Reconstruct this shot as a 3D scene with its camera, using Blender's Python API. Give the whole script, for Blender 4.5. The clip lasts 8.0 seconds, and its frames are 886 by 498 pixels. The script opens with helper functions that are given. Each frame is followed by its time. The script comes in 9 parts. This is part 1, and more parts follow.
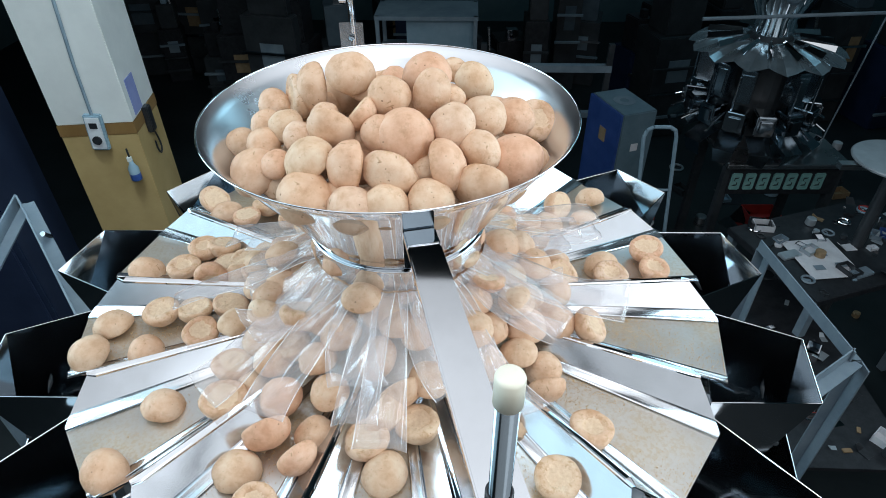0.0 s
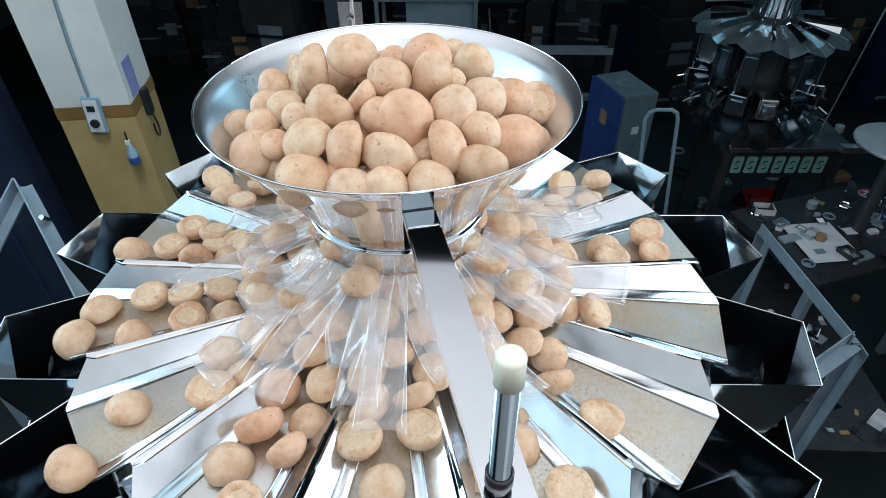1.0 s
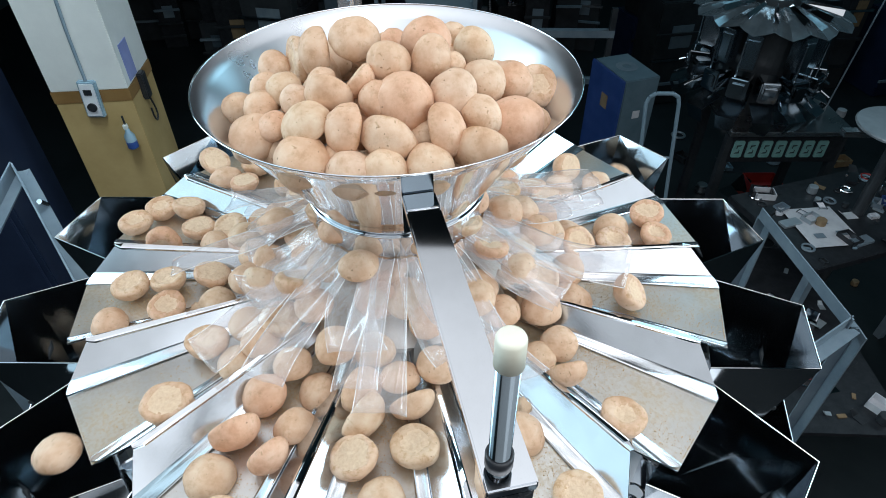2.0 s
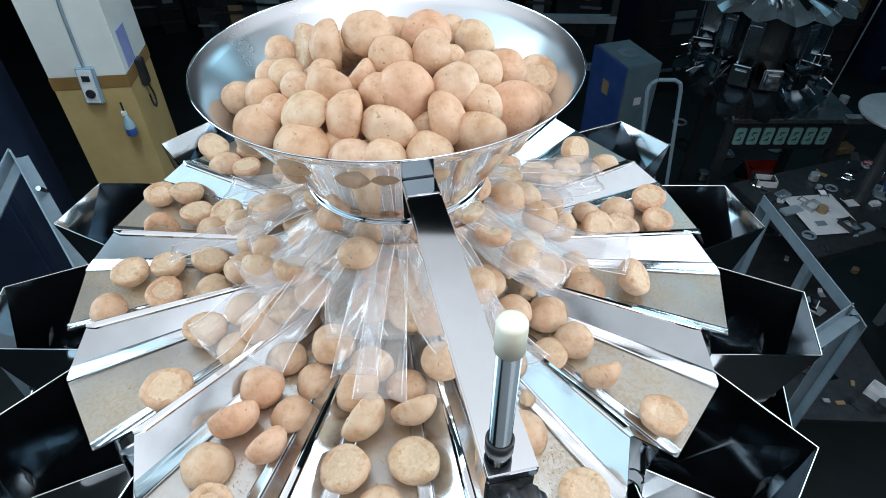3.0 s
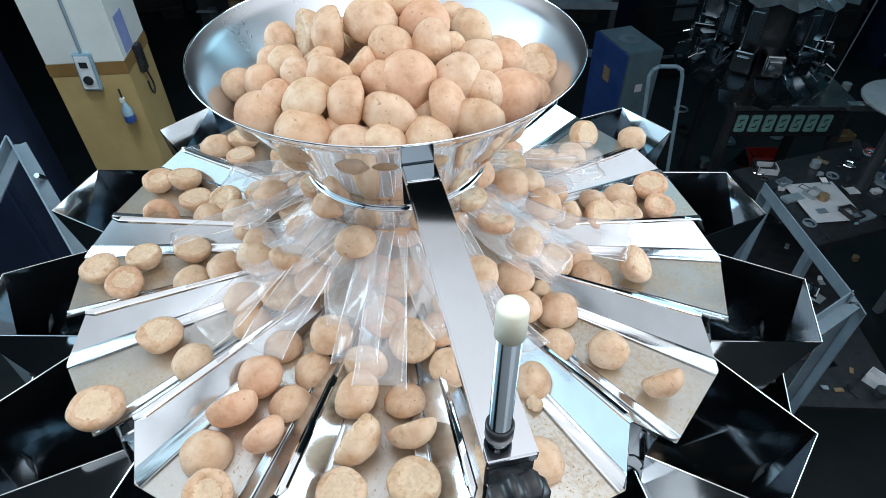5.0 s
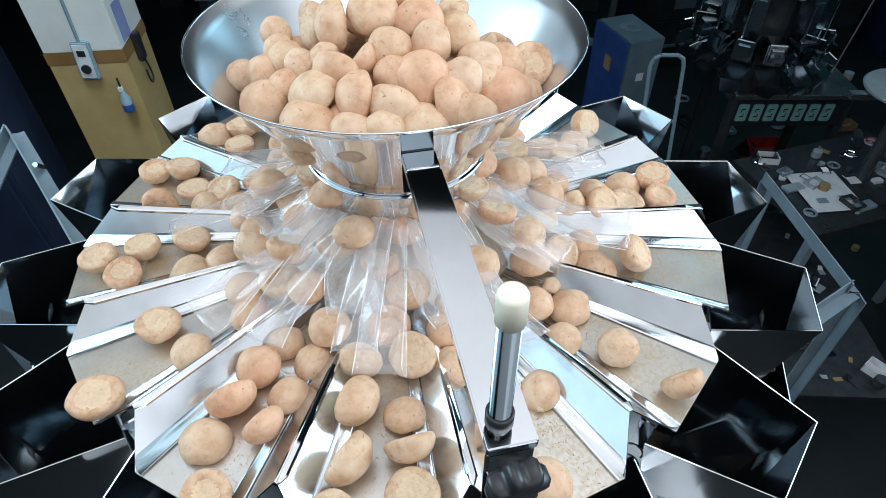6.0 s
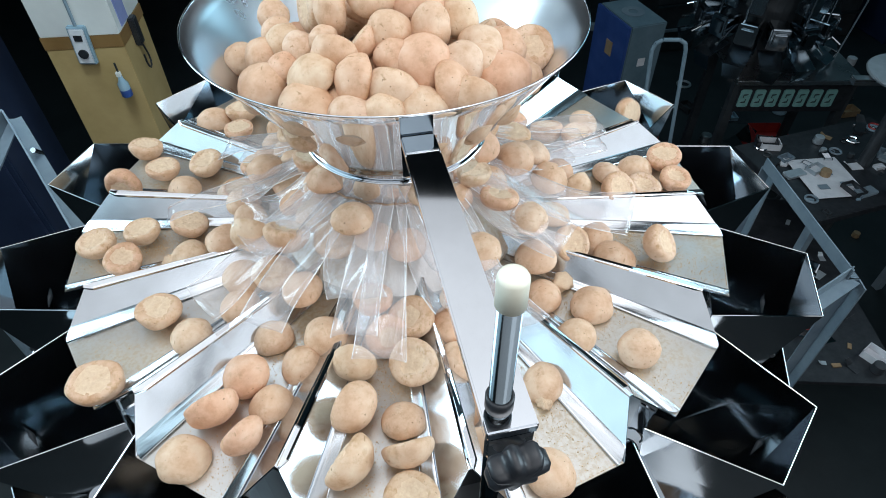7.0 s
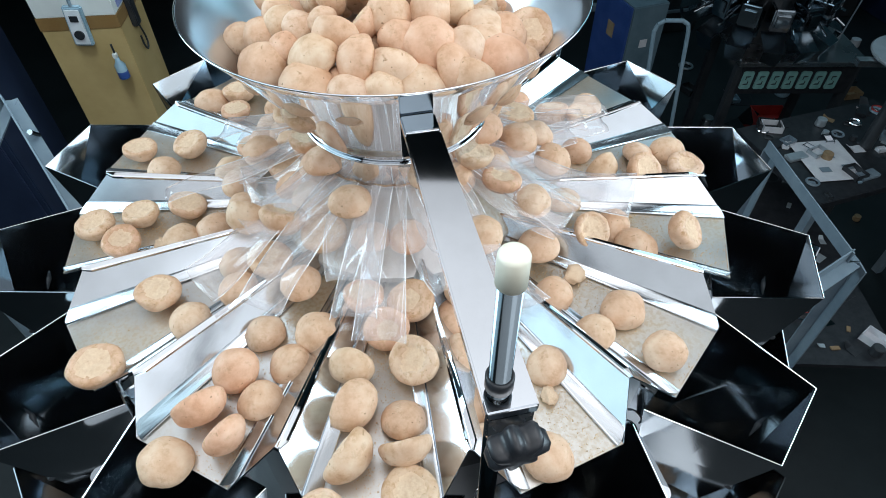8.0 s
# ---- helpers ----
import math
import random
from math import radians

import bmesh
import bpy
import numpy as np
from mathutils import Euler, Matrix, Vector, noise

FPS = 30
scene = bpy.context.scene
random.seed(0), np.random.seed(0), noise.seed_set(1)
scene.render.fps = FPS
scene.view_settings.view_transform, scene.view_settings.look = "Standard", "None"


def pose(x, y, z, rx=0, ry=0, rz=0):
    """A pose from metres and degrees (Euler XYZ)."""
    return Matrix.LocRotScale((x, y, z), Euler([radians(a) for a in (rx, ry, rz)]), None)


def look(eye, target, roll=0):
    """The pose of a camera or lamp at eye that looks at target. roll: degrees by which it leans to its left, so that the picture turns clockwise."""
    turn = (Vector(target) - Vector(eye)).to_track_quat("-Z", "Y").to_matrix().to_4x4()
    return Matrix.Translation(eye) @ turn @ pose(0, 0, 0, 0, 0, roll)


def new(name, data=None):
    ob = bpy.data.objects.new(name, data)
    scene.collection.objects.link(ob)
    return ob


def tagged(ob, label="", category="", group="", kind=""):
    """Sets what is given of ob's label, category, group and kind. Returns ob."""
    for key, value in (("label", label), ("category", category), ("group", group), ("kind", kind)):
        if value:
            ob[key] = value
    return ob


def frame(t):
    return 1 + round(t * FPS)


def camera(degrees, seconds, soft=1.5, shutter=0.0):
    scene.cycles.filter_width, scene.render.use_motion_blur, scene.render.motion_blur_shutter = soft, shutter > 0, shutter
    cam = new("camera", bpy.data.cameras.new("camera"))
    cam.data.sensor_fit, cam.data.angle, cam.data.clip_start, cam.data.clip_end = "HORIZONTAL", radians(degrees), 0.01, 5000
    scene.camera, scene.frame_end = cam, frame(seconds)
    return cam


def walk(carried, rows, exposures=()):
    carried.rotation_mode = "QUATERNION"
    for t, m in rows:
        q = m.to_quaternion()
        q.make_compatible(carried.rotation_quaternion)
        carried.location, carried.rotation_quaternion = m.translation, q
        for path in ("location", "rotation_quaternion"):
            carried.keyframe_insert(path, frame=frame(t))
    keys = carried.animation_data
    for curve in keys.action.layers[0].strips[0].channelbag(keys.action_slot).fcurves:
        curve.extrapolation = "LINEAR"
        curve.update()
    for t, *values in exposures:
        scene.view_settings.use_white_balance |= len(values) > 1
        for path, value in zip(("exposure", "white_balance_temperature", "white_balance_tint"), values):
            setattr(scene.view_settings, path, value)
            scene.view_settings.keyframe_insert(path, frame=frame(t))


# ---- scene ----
# Camera: a slow downward tilt above a fourteen-pan weigher.
cam = camera(73.03, 8.0, soft=0.9, shutter=0.4)
walk(cam, [
    (0, pose(0.0889, -0.6503, 2.6973, 52.189, 0, 2.587) @ pose(0, 0, 0, 0, 0, -0.435)),
    (0.5, pose(0.0888, -0.6497, 2.6955, 51.477, 0, 2.617) @ pose(0, 0, 0, 0, 0, -0.447)),
    (1, pose(0.0888, -0.6489, 2.6930, 50.680, 0, 2.602) @ pose(0, 0, 0, 0, 0, -0.457)),
    (1.5, pose(0.0888, -0.6483, 2.6914, 50.051, 0, 2.596) @ pose(0, 0, 0, 0, 0, -0.461)),
    (2, pose(0.0887, -0.6476, 2.6893, 49.259, 0, 2.579) @ pose(0, 0, 0, 0, 0, -0.472)),
    (3.5, pose(0.0886, -0.6464, 2.6857, 47.913, 0, 2.642) @ pose(0, 0, 0, 0, 0, -0.479)),
    (4, pose(0.0886, -0.6464, 2.6857, 47.922, 0, 2.572) @ pose(0, 0, 0, 0, 0, -0.474)),
    (4.5, pose(0.0886, -0.6460, 2.6845, 47.472, 0, 2.621) @ pose(0, 0, 0, 0, 0, -0.483)),
    (6, pose(0.0887, -0.6449, 2.6801, 45.986, 0, 2.660) @ pose(0, 0, 0, 0, 0, -0.493)),
    (6.5, pose(0.0887, -0.6445, 2.6784, 45.373, 0, 2.673) @ pose(0, 0, 0, 0, 0, -0.502)),
    (7, pose(0.0888, -0.6439, 2.6765, 44.719, 0, 2.683) @ pose(0, 0, 0, 0, 0, -0.506)),
    (7.5, pose(0.0888, -0.6434, 2.6743, 43.963, 0, 2.712) @ pose(0, 0, 0, 0, 0, -0.516)),
    (8, pose(0.0889, -0.6428, 2.6719, 43.158, 0, 2.703) @ pose(0, 0, 0, 0, 0, -0.523)),
], exposures=[(0.0, -0.06), (8.0, 0.02)])

# ---- light ----
world = bpy.data.worlds.new("world")
scene.world = world
world.use_nodes = True
bg_node = world.node_tree.nodes["Background"]
bg_node.inputs["Color"].default_value = (0.35, 0.6, 0.9, 1)
bg_node.inputs["Strength"].default_value = 0.02


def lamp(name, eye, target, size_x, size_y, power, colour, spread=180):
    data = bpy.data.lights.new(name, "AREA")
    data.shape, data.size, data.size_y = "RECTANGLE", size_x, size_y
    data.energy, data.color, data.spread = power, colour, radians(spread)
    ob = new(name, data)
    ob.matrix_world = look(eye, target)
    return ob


# a large soft ceiling panel over the machine
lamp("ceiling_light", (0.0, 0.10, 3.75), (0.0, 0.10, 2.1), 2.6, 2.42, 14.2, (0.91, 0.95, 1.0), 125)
# added unseen fills: two large behind the camera, a small overhead, one beside
lamp("front_fill", (0.15, -1.9, 3.35), (0.0, 0.0, 2.15), 2.9, 2.1, 11.0, (0.92, 0.955, 1.0), 150)
lamp("overhead_fill", (0.35, -0.30, 4.1), (0.1, -0.12, 2.15), 1.0, 0.8, 2.5, (0.95, 0.97, 1.0), 110)
lamp("right_fill", (1.95, -1.45, 3.35), (0.05, 0.0, 2.2), 3.3, 2.8, 25, (0.92, 0.955, 1.0), 150)
lamp("side_fill", (-2.0, -0.45, 3.4), (0.0, 0.0, 2.2), 2.2, 1.7, 18, (0.62, 0.86, 1.0))
# added bluish fills from both long sides; the walls have no windows
lamp("east_fill", (4.2, 0.9, 3.35), (0.0, 0.0, 2.2), 3.0, 2.0, 29, (0.66, 0.87, 1.0), 70)
lamp("west_fill", (-4.8, 1.0, 3.5), (0.0, 0.0, 2.2), 3.4, 2.3, 36, (0.66, 0.87, 1.0), 70)
# added fills, unseen, that brighten the hall behind and the pillar
lamp("hall_fill", (2.6, 4.4, 4.7), (1.9, 3.0, 0.0), 1.5, 2.4, 24, (0.42, 0.80, 1.0))
lamp("hall_fill", (-0.9, 0.9, 4.6), (-1.7, 2.0, 1.5), 0.8, 1.2, 13, (0.72, 0.92, 1.0), 70)

PZ = 2.1        # height of the pan floors
STEP = 2 * math.pi / 14
TURN = radians(1.466)


# ---- materials ----
def nodes_of(name):
    m = bpy.data.materials.new(name)
    m.use_nodes = True
    return m, m.node_tree.nodes, m.node_tree.links, m.node_tree.nodes["Principled BSDF"]


def noise_node(n, l, scale, detail=4.0, rough=0.55, coords="Object", stretch=None):
    tex = n.new("ShaderNodeTexNoise")
    tex.inputs["Scale"].default_value, tex.inputs["Detail"].default_value = scale, detail
    tex.inputs["Roughness"].default_value = rough
    c = n.new("ShaderNodeTexCoord")
    if stretch:
        mp = n.new("ShaderNodeMapping")
        mp.inputs["Scale"].default_value = stretch
        l.new(c.outputs[coords], mp.inputs["Vector"])
        l.new(mp.outputs["Vector"], tex.inputs["Vector"])
    else:
        l.new(c.outputs[coords], tex.inputs["Vector"])
    return tex


def ramp(n, l, source, stops):
    r = n.new("ShaderNodeValToRGB")
    els = r.color_ramp.elements
    while len(els) < len(stops):
        els.new(0.5)
    for e, (p, c) in zip(els, stops):
        e.position, e.color = p, (*c, 1)
    l.new(source, r.inputs["Fac"])
    return r


def bump(n, l, height, bsdf, strength, distance):
    b = n.new("ShaderNodeBump")
    b.inputs["Strength"].default_value, b.inputs["Distance"].default_value = strength, distance
    l.new(height, b.inputs["Height"])
    l.new(b.outputs["Normal"], bsdf.inputs["Normal"])


def steel(name, base, r_lo, r_hi, scale=9, wave=0.0, stretch=None):
    m, n, l, b = nodes_of(name)
    b.inputs["Metallic"].default_value = 1.0
    big = noise_node(n, l, scale, 5, 0.6, "Object", stretch)
    l.new(ramp(n, l, big.outputs["Fac"], [(0.3, tuple(c * 0.86 for c in base)), (0.7, base)]).outputs["Color"], b.inputs["Base Color"])
    mr = n.new("ShaderNodeMapRange")
    mr.inputs["To Min"].default_value, mr.inputs["To Max"].default_value = r_lo, r_hi
    l.new(big.outputs["Fac"], mr.inputs["Value"])
    l.new(mr.outputs["Result"], b.inputs["Roughness"])
    if wave:
        w = noise_node(n, l, 5, 1)
        bump(n, l, w.outputs["Fac"], b, wave, 0.02)
    return m


def paint(name, lo, hi, rough=0.5, scale=6, fine=0.0, metallic=0.0):
    m, n, l, b = nodes_of(name)
    tex = noise_node(n, l, scale, 6, 0.65)
    l.new(ramp(n, l, tex.outputs["Fac"], [(0.35, lo), (0.65, hi)]).outputs["Color"], b.inputs["Base Color"])
    b.inputs["Roughness"].default_value, b.inputs["Metallic"].default_value = rough, metallic
    if fine:
        f = noise_node(n, l, scale * 25, 3)
        bump(n, l, f.outputs["Fac"], b, fine, 0.002)
    return m


MIRROR = steel("polished_steel", (0.84, 0.87, 0.9), 0.015, 0.055, 7, 0.02)
SATIN = steel("satin_steel", (0.80, 0.82, 0.84), 0.22, 0.34, 4, 0.0, (1, 1, 30))
LININGSTEEL = steel("funnel_lining_steel", (0.78, 0.81, 0.85), 0.24, 0.32, 3)
PANSTEEL = steel("pan_steel", (0.76, 0.76, 0.75), 0.22, 0.46, 14, 0.06)


def dusty(m):
    """Tan dust and stains on the pan floor, differing from pan to pan."""
    n, l = m.node_tree.nodes, m.node_tree.links
    b = n["Principled BSDF"]
    info, c, add = n.new("ShaderNodeObjectInfo"), n.new("ShaderNodeTexCoord"), n.new("ShaderNodeVectorMath")
    mul = n.new("ShaderNodeMath")
    mul.operation, mul.inputs[1].default_value = "MULTIPLY", 40.0
    l.new(info.outputs["Random"], mul.inputs[0])
    l.new(c.outputs["Object"], add.inputs[0])
    l.new(mul.outputs["Value"], add.inputs[1])
    masks = []
    for scale, lo, hi, top in ((7, 0.36, 0.64, 0.80), (220, 0.44, 0.62, 0.9)):
        tex = n.new("ShaderNodeTexNoise")
        tex.inputs["Scale"].default_value, tex.inputs["Detail"].default_value = scale, 5
        l.new(add.outputs["Vector"], tex.inputs["Vector"])
        masks.append(ramp(n, l, tex.outputs["Fac"], [(lo, (0, 0, 0)), (hi, (top, top, top))]))
    both = n.new("ShaderNodeMixRGB")
    both.blend_type = "MULTIPLY"
    both.inputs["Fac"].default_value = 0.55
    l.new(masks[0].outputs["Color"], both.inputs["Color1"])
    l.new(masks[1].outputs["Color"], both.inputs["Color2"])
    dust = n.new("ShaderNodeBsdfPrincipled")
    dust.inputs["Base Color"].default_value = (0.50, 0.385, 0.24, 1)
    dust.inputs["Roughness"].default_value = 0.85
    mix = n.new("ShaderNodeMixShader")
    l.new(both.outputs["Color"], mix.inputs["Fac"])
    l.new(b.outputs["BSDF"], mix.inputs[1])
    l.new(dust.outputs["BSDF"], mix.inputs[2])
    l.new(mix.outputs["Shader"], n["Material Output"].inputs["Surface"])


dusty(PANSTEEL)
# neutral steel tinted blue: the reflected surroundings are put into the base colour
WALLSTEEL = steel("blue_reflection_wall_steel", (0.70, 0.75, 0.80), 0.10, 0.24, 14, 0.05)
BUCKET = steel("bucket_steel", (0.52, 0.57, 0.61), 0.05, 0.14, 6, 0.08)
RODSTEEL = steel("dark_rod_steel", (0.20, 0.24, 0.27), 0.10, 0.20, 10)
BENDSTEEL = steel("bent_sheet_steel", (0.74, 0.77, 0.80), 0.14, 0.30, 12, 0.05)
BARSTEEL = steel("brushed_bar_steel", (0.80, 0.83, 0.87), 0.03, 0.08, 10)
DULLSTEEL = paint("dull_steel", (0.42, 0.48, 0.52), (0.58, 0.64, 0.68), 0.38, 5, 0.0, 0.55)
CRUMBS = paint("tan_crumbs", (0.58, 0.42, 0.24), (0.74, 0.58, 0.37), 0.9, 300)
GREY = paint("grey_frame_paint", (0.16, 0.22, 0.27), (0.24, 0.31, 0.36), 0.45)
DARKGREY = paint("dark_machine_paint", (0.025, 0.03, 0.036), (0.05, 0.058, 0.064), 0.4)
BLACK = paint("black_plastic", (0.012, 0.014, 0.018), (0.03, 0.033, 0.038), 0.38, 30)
CREAM = paint("cream_plastic", (0.78, 0.76, 0.62), (0.85, 0.83, 0.70), 0.5, 40)
BLUE = paint("blue_cabinet_paint", (0.02, 0.06, 0.22), (0.04, 0.09, 0.3), 0.4)
PALEBLUE = paint("pale_blue_paint", (0.22, 0.34, 0.42), (0.30, 0.42, 0.5), 0.5)
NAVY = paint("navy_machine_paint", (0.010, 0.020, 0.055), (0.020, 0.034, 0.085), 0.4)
# pale blue again, with the shade at the back of the hall mixed in
SHADEDBLUE = paint("shaded_pale_blue_paint", (0.055, 0.085, 0.11), (0.09, 0.13, 0.16), 0.45)
WHITE = paint("white_wall_paint", (0.62, 0.63, 0.62), (0.74, 0.75, 0.73), 0.7, 2, 0.15)
OCHRE = paint("ochre_wall_paint", (0.42, 0.29, 0.12), (0.52, 0.37, 0.17), 0.55, 3, 0.15)
BROWN = paint("brown_band_paint", (0.22, 0.12, 0.04), (0.28, 0.16, 0.06), 0.5, 5)
# concrete darkened well below its own tone: the hall's shade is in the colour
CONCRETE = paint("shaded_floor_concrete", (0.006, 0.010, 0.012), (0.018, 0.024, 0.027), 0.5, 1.6, 0.3)
TEAL = paint("dark_teal_wall_paint", (0.06, 0.12, 0.14), (0.09, 0.16, 0.18), 0.7, 1.5, 0.2)
PAPER = paint("paper", (0.6, 0.62, 0.66), (0.75, 0.77, 0.8), 0.8, 12)
CARD = paint("cardboard", (0.25, 0.17, 0.09), (0.34, 0.24, 0.14), 0.8, 14)
RED = paint("red_plastic", (0.35, 0.02, 0.02), (0.5, 0.05, 0.04), 0.4)


def clear_film():
    m, n, l, b = nodes_of("clear_plastic_film")
    b.inputs["Base Color"].default_value = (0.97, 0.93, 0.925, 1)
    b.inputs["Roughness"].default_value = 0.06
    b.inputs["Specular IOR Level"].default_value = 1.0
    tr = n.new("ShaderNodeBsdfTransparent")
    tr.inputs["Color"].default_value = (0.97, 0.96, 0.96, 1)
    mix = n.new("ShaderNodeMixShader")
    tex = noise_node(n, l, 22, 3)
    mr = n.new("ShaderNodeMapRange")
    mr.inputs["To Min"].default_value, mr.inputs["To Max"].default_value = 0.04, 0.22
    l.new(tex.outputs["Fac"], mr.inputs["Value"])
    l.new(mr.outputs["Result"], mix.inputs["Fac"])
    l.new(tr.outputs["BSDF"], mix.inputs[1])
    l.new(b.outputs["BSDF"], mix.inputs[2])
    # glossy glare where the film curves away
    gloss, facing, glare = n.new("ShaderNodeBsdfGlossy"), n.new("ShaderNodeLayerWeight"), n.new("ShaderNodeMixShader")
    gloss.inputs["Roughness"].default_value, facing.inputs["Blend"].default_value = 0.08, 0.30
    l.new(ramp(n, l, facing.outputs["Facing"], [(0.0, (0.02, 0.02, 0.02)), (0.5, (0.06, 0.06, 0.06)), (1.0, (0.5, 0.5, 0.5))]).outputs["Color"], glare.inputs["Fac"])
    l.new(mix.outputs["Shader"], glare.inputs[1])
    l.new(gloss.outputs["BSDF"], glare.inputs[2])
    l.new(glare.outputs["Shader"], n["Material Output"].inputs["Surface"])
    wob = noise_node(n, l, 12, 2)
    bump(n, l, wob.outputs["Fac"], b, 0.5, 0.01)
    return m


def film_edge():
    m, n, l, b = nodes_of("cut_film_edge")
    b.inputs["Base Color"].default_value, b.inputs["Roughness"].default_value = (0.9, 0.9, 0.9, 1), 0.12
    tr, mix = n.new("ShaderNodeBsdfTransparent"), n.new("ShaderNodeMixShader")
    tex = noise_node(n, l, 30, 2)
    l.new(ramp(n, l, tex.outputs["Fac"], [(0.38, (0.10, 0.10, 0.10)), (0.60, (0.9, 0.9, 0.9))]).outputs["Color"], mix.inputs["Fac"])
    l.new(tr.outputs["BSDF"], mix.inputs[1])
    l.new(b.outputs["BSDF"], mix.inputs[2])
    l.new(mix.outputs["Shader"], n["Material Output"].inputs["Surface"])
    return m


FILM = clear_film()
EDGE = film_edge()


def vary(n, l, info):
    """Shifts every noise of a material by the object's own random number."""
    off = n.new("ShaderNodeMath")
    off.operation, off.inputs[1].default_value = "MULTIPLY", 60.0
    l.new(info.outputs["Random"], off.inputs[0])
    c, add = n.new("ShaderNodeTexCoord"), n.new("ShaderNodeVectorMath")
    l.new(c.outputs["Object"], add.inputs[0])
    l.new(off.outputs["Value"], add.inputs[1])
    for tex in [t for t in n if t.bl_idname in ("ShaderNodeTexNoise", "ShaderNodeTexVoronoi")]:
        l.new(add.outputs["Vector"], tex.inputs["Vector"])


def biscuit_skin():
    """Baked crust: tan with pinkish and pale areas, tiny dark blisters, a crumbly rough patch on the flat side."""
    m, n, l, b = nodes_of("baked_biscuit")
    info = n.new("ShaderNodeObjectInfo")
    big = noise_node(n, l, 1.4, 5, 0.6)
    base = ramp(n, l, big.outputs["Fac"], [(0.25, (0.57, 0.345, 0.21)), (0.5, (0.72, 0.505, 0.36)), (0.75, (0.80, 0.635, 0.495))])
    tint = ramp(n, l, info.outputs["Random"], [(0.0, (1.0, 0.85, 0.78)), (0.3, (0.94, 0.88, 0.80)), (0.6, (0.99, 0.95, 0.90)), (0.85, (0.96, 0.97, 0.90)), (1.0, (1.0, 1.0, 1.0))])
    mul = n.new("ShaderNodeMixRGB")
    mul.blend_type = "MULTIPLY"
    mul.inputs["Fac"].default_value = 1.0
    l.new(base.outputs["Color"], mul.inputs["Color1"])
    l.new(tint.outputs["Color"], mul.inputs["Color2"])
    spot = noise_node(n, l, 6.5, 2, 0.4)
    mask = ramp(n, l, spot.outputs["Fac"], [(0.73, (0, 0, 0)), (0.77, (0.8, 0.8, 0.8))])
    dark = n.new("ShaderNodeMixRGB")
    dark.inputs["Color2"].default_value = (0.20, 0.09, 0.03, 1)
    l.new(mask.outputs["Color"], dark.inputs["Fac"])
    toast = noise_node(n, l, 2.3, 7, 0.72)
    brown = n.new("ShaderNodeMixRGB")
    brown.inputs["Color2"].default_value = (0.44, 0.235, 0.11, 1)
    l.new(ramp(n, l, toast.outputs["Fac"], [(0.53, (0, 0, 0)), (0.72, (0.62, 0.62, 0.62))]).outputs["Color"], brown.inputs["Fac"])
    l.new(mul.outputs["Color"], brown.inputs["Color1"])
    l.new(brown.outputs["Color"], dark.inputs["Color1"])
    # a few short torn scars
    vor, scar = n.new("ShaderNodeTexVoronoi"), n.new("ShaderNodeMixRGB")
    vor.feature, vor.inputs["Scale"].default_value = "DISTANCE_TO_EDGE", 1.1
    where = noise_node(n, l, 2.6, 1, 0.4)
    cut = n.new("ShaderNodeMixRGB")
    cut.blend_type, cut.inputs["Fac"].default_value = "MULTIPLY", 1.0
    l.new(ramp(n, l, vor.outputs["Distance"], [(0.010, (1, 1, 1)), (0.045, (0, 0, 0))]).outputs["Color"], cut.inputs["Color1"])
    l.new(ramp(n, l, where.outputs["Fac"], [(0.67, (0, 0, 0)), (0.72, (0.75, 0.75, 0.75))]).outputs["Color"], cut.inputs["Color2"])
    scar.inputs["Color2"].default_value = (0.36, 0.19, 0.08, 1)
    l.new(cut.outputs["Color"], scar.inputs["Fac"])
    l.new(dark.outputs["Color"], scar.inputs["Color1"])
    b.inputs["Roughness"].default_value = 0.58
    # toasted flakes round the rim, where the dome meets the flat side
    c, axes, near = n.new("ShaderNodeTexCoord"), n.new("ShaderNodeSeparateXYZ"), n.new("ShaderNodeMapRange")
    l.new(c.outputs["Object"], axes.inputs["Vector"])
    l.new(axes.outputs["Z"], near.inputs["Value"])
    near.inputs["From Min"].default_value, near.inputs["From Max"].default_value = 0.20, -0.16
    flake = noise_node(n, l, 3.4, 6, 0.7)
    both = n.new("ShaderNodeMixRGB")
    both.blend_type, both.inputs["Fac"].default_value = "MULTIPLY", 1.0
    l.new(near.outputs["Result"], both.inputs["Color1"])
    l.new(ramp(n, l, flake.outputs["Fac"], [(0.50, (0, 0, 0)), (0.64, (0.7, 0.7, 0.7))]).outputs["Color"], both.inputs["Color2"])
    rimmed = n.new("ShaderNodeMixRGB")
    rimmed.inputs["Color2"].default_value = (0.47, 0.26, 0.11, 1)
    l.new(both.outputs["Color"], rimmed.inputs["Fac"])
    l.new(scar.outputs["Color"], rimmed.inputs["Color1"])
    l.new(rimmed.outputs["Color"], b.inputs["Base Color"])
    grain = noise_node(n, l, 14, 7, 0.75)
    bump(n, l, grain.outputs["Fac"], b, 0.45, 0.0012)
    vary(n, l, info)
    return m


def biscuit_crumb():
    m, n, l, b = nodes_of("biscuit_crumb_face")
    tex = noise_node(n, l, 6.5, 8, 0.78)
    l.new(ramp(n, l, tex.outputs["Fac"], [(0.28, (0.44, 0.25, 0.12)), (0.38, (0.71, 0.50, 0.33)), (0.66, (0.85, 0.66, 0.47))]).outputs["Color"], b.inputs["Base Color"])
    b.inputs["Roughness"].default_value = 0.85
    bump(n, l, tex.outputs["Fac"], b, 0.7, 0.0022)
    return m


SKIN, CRUMB = biscuit_skin(), biscuit_crumb()


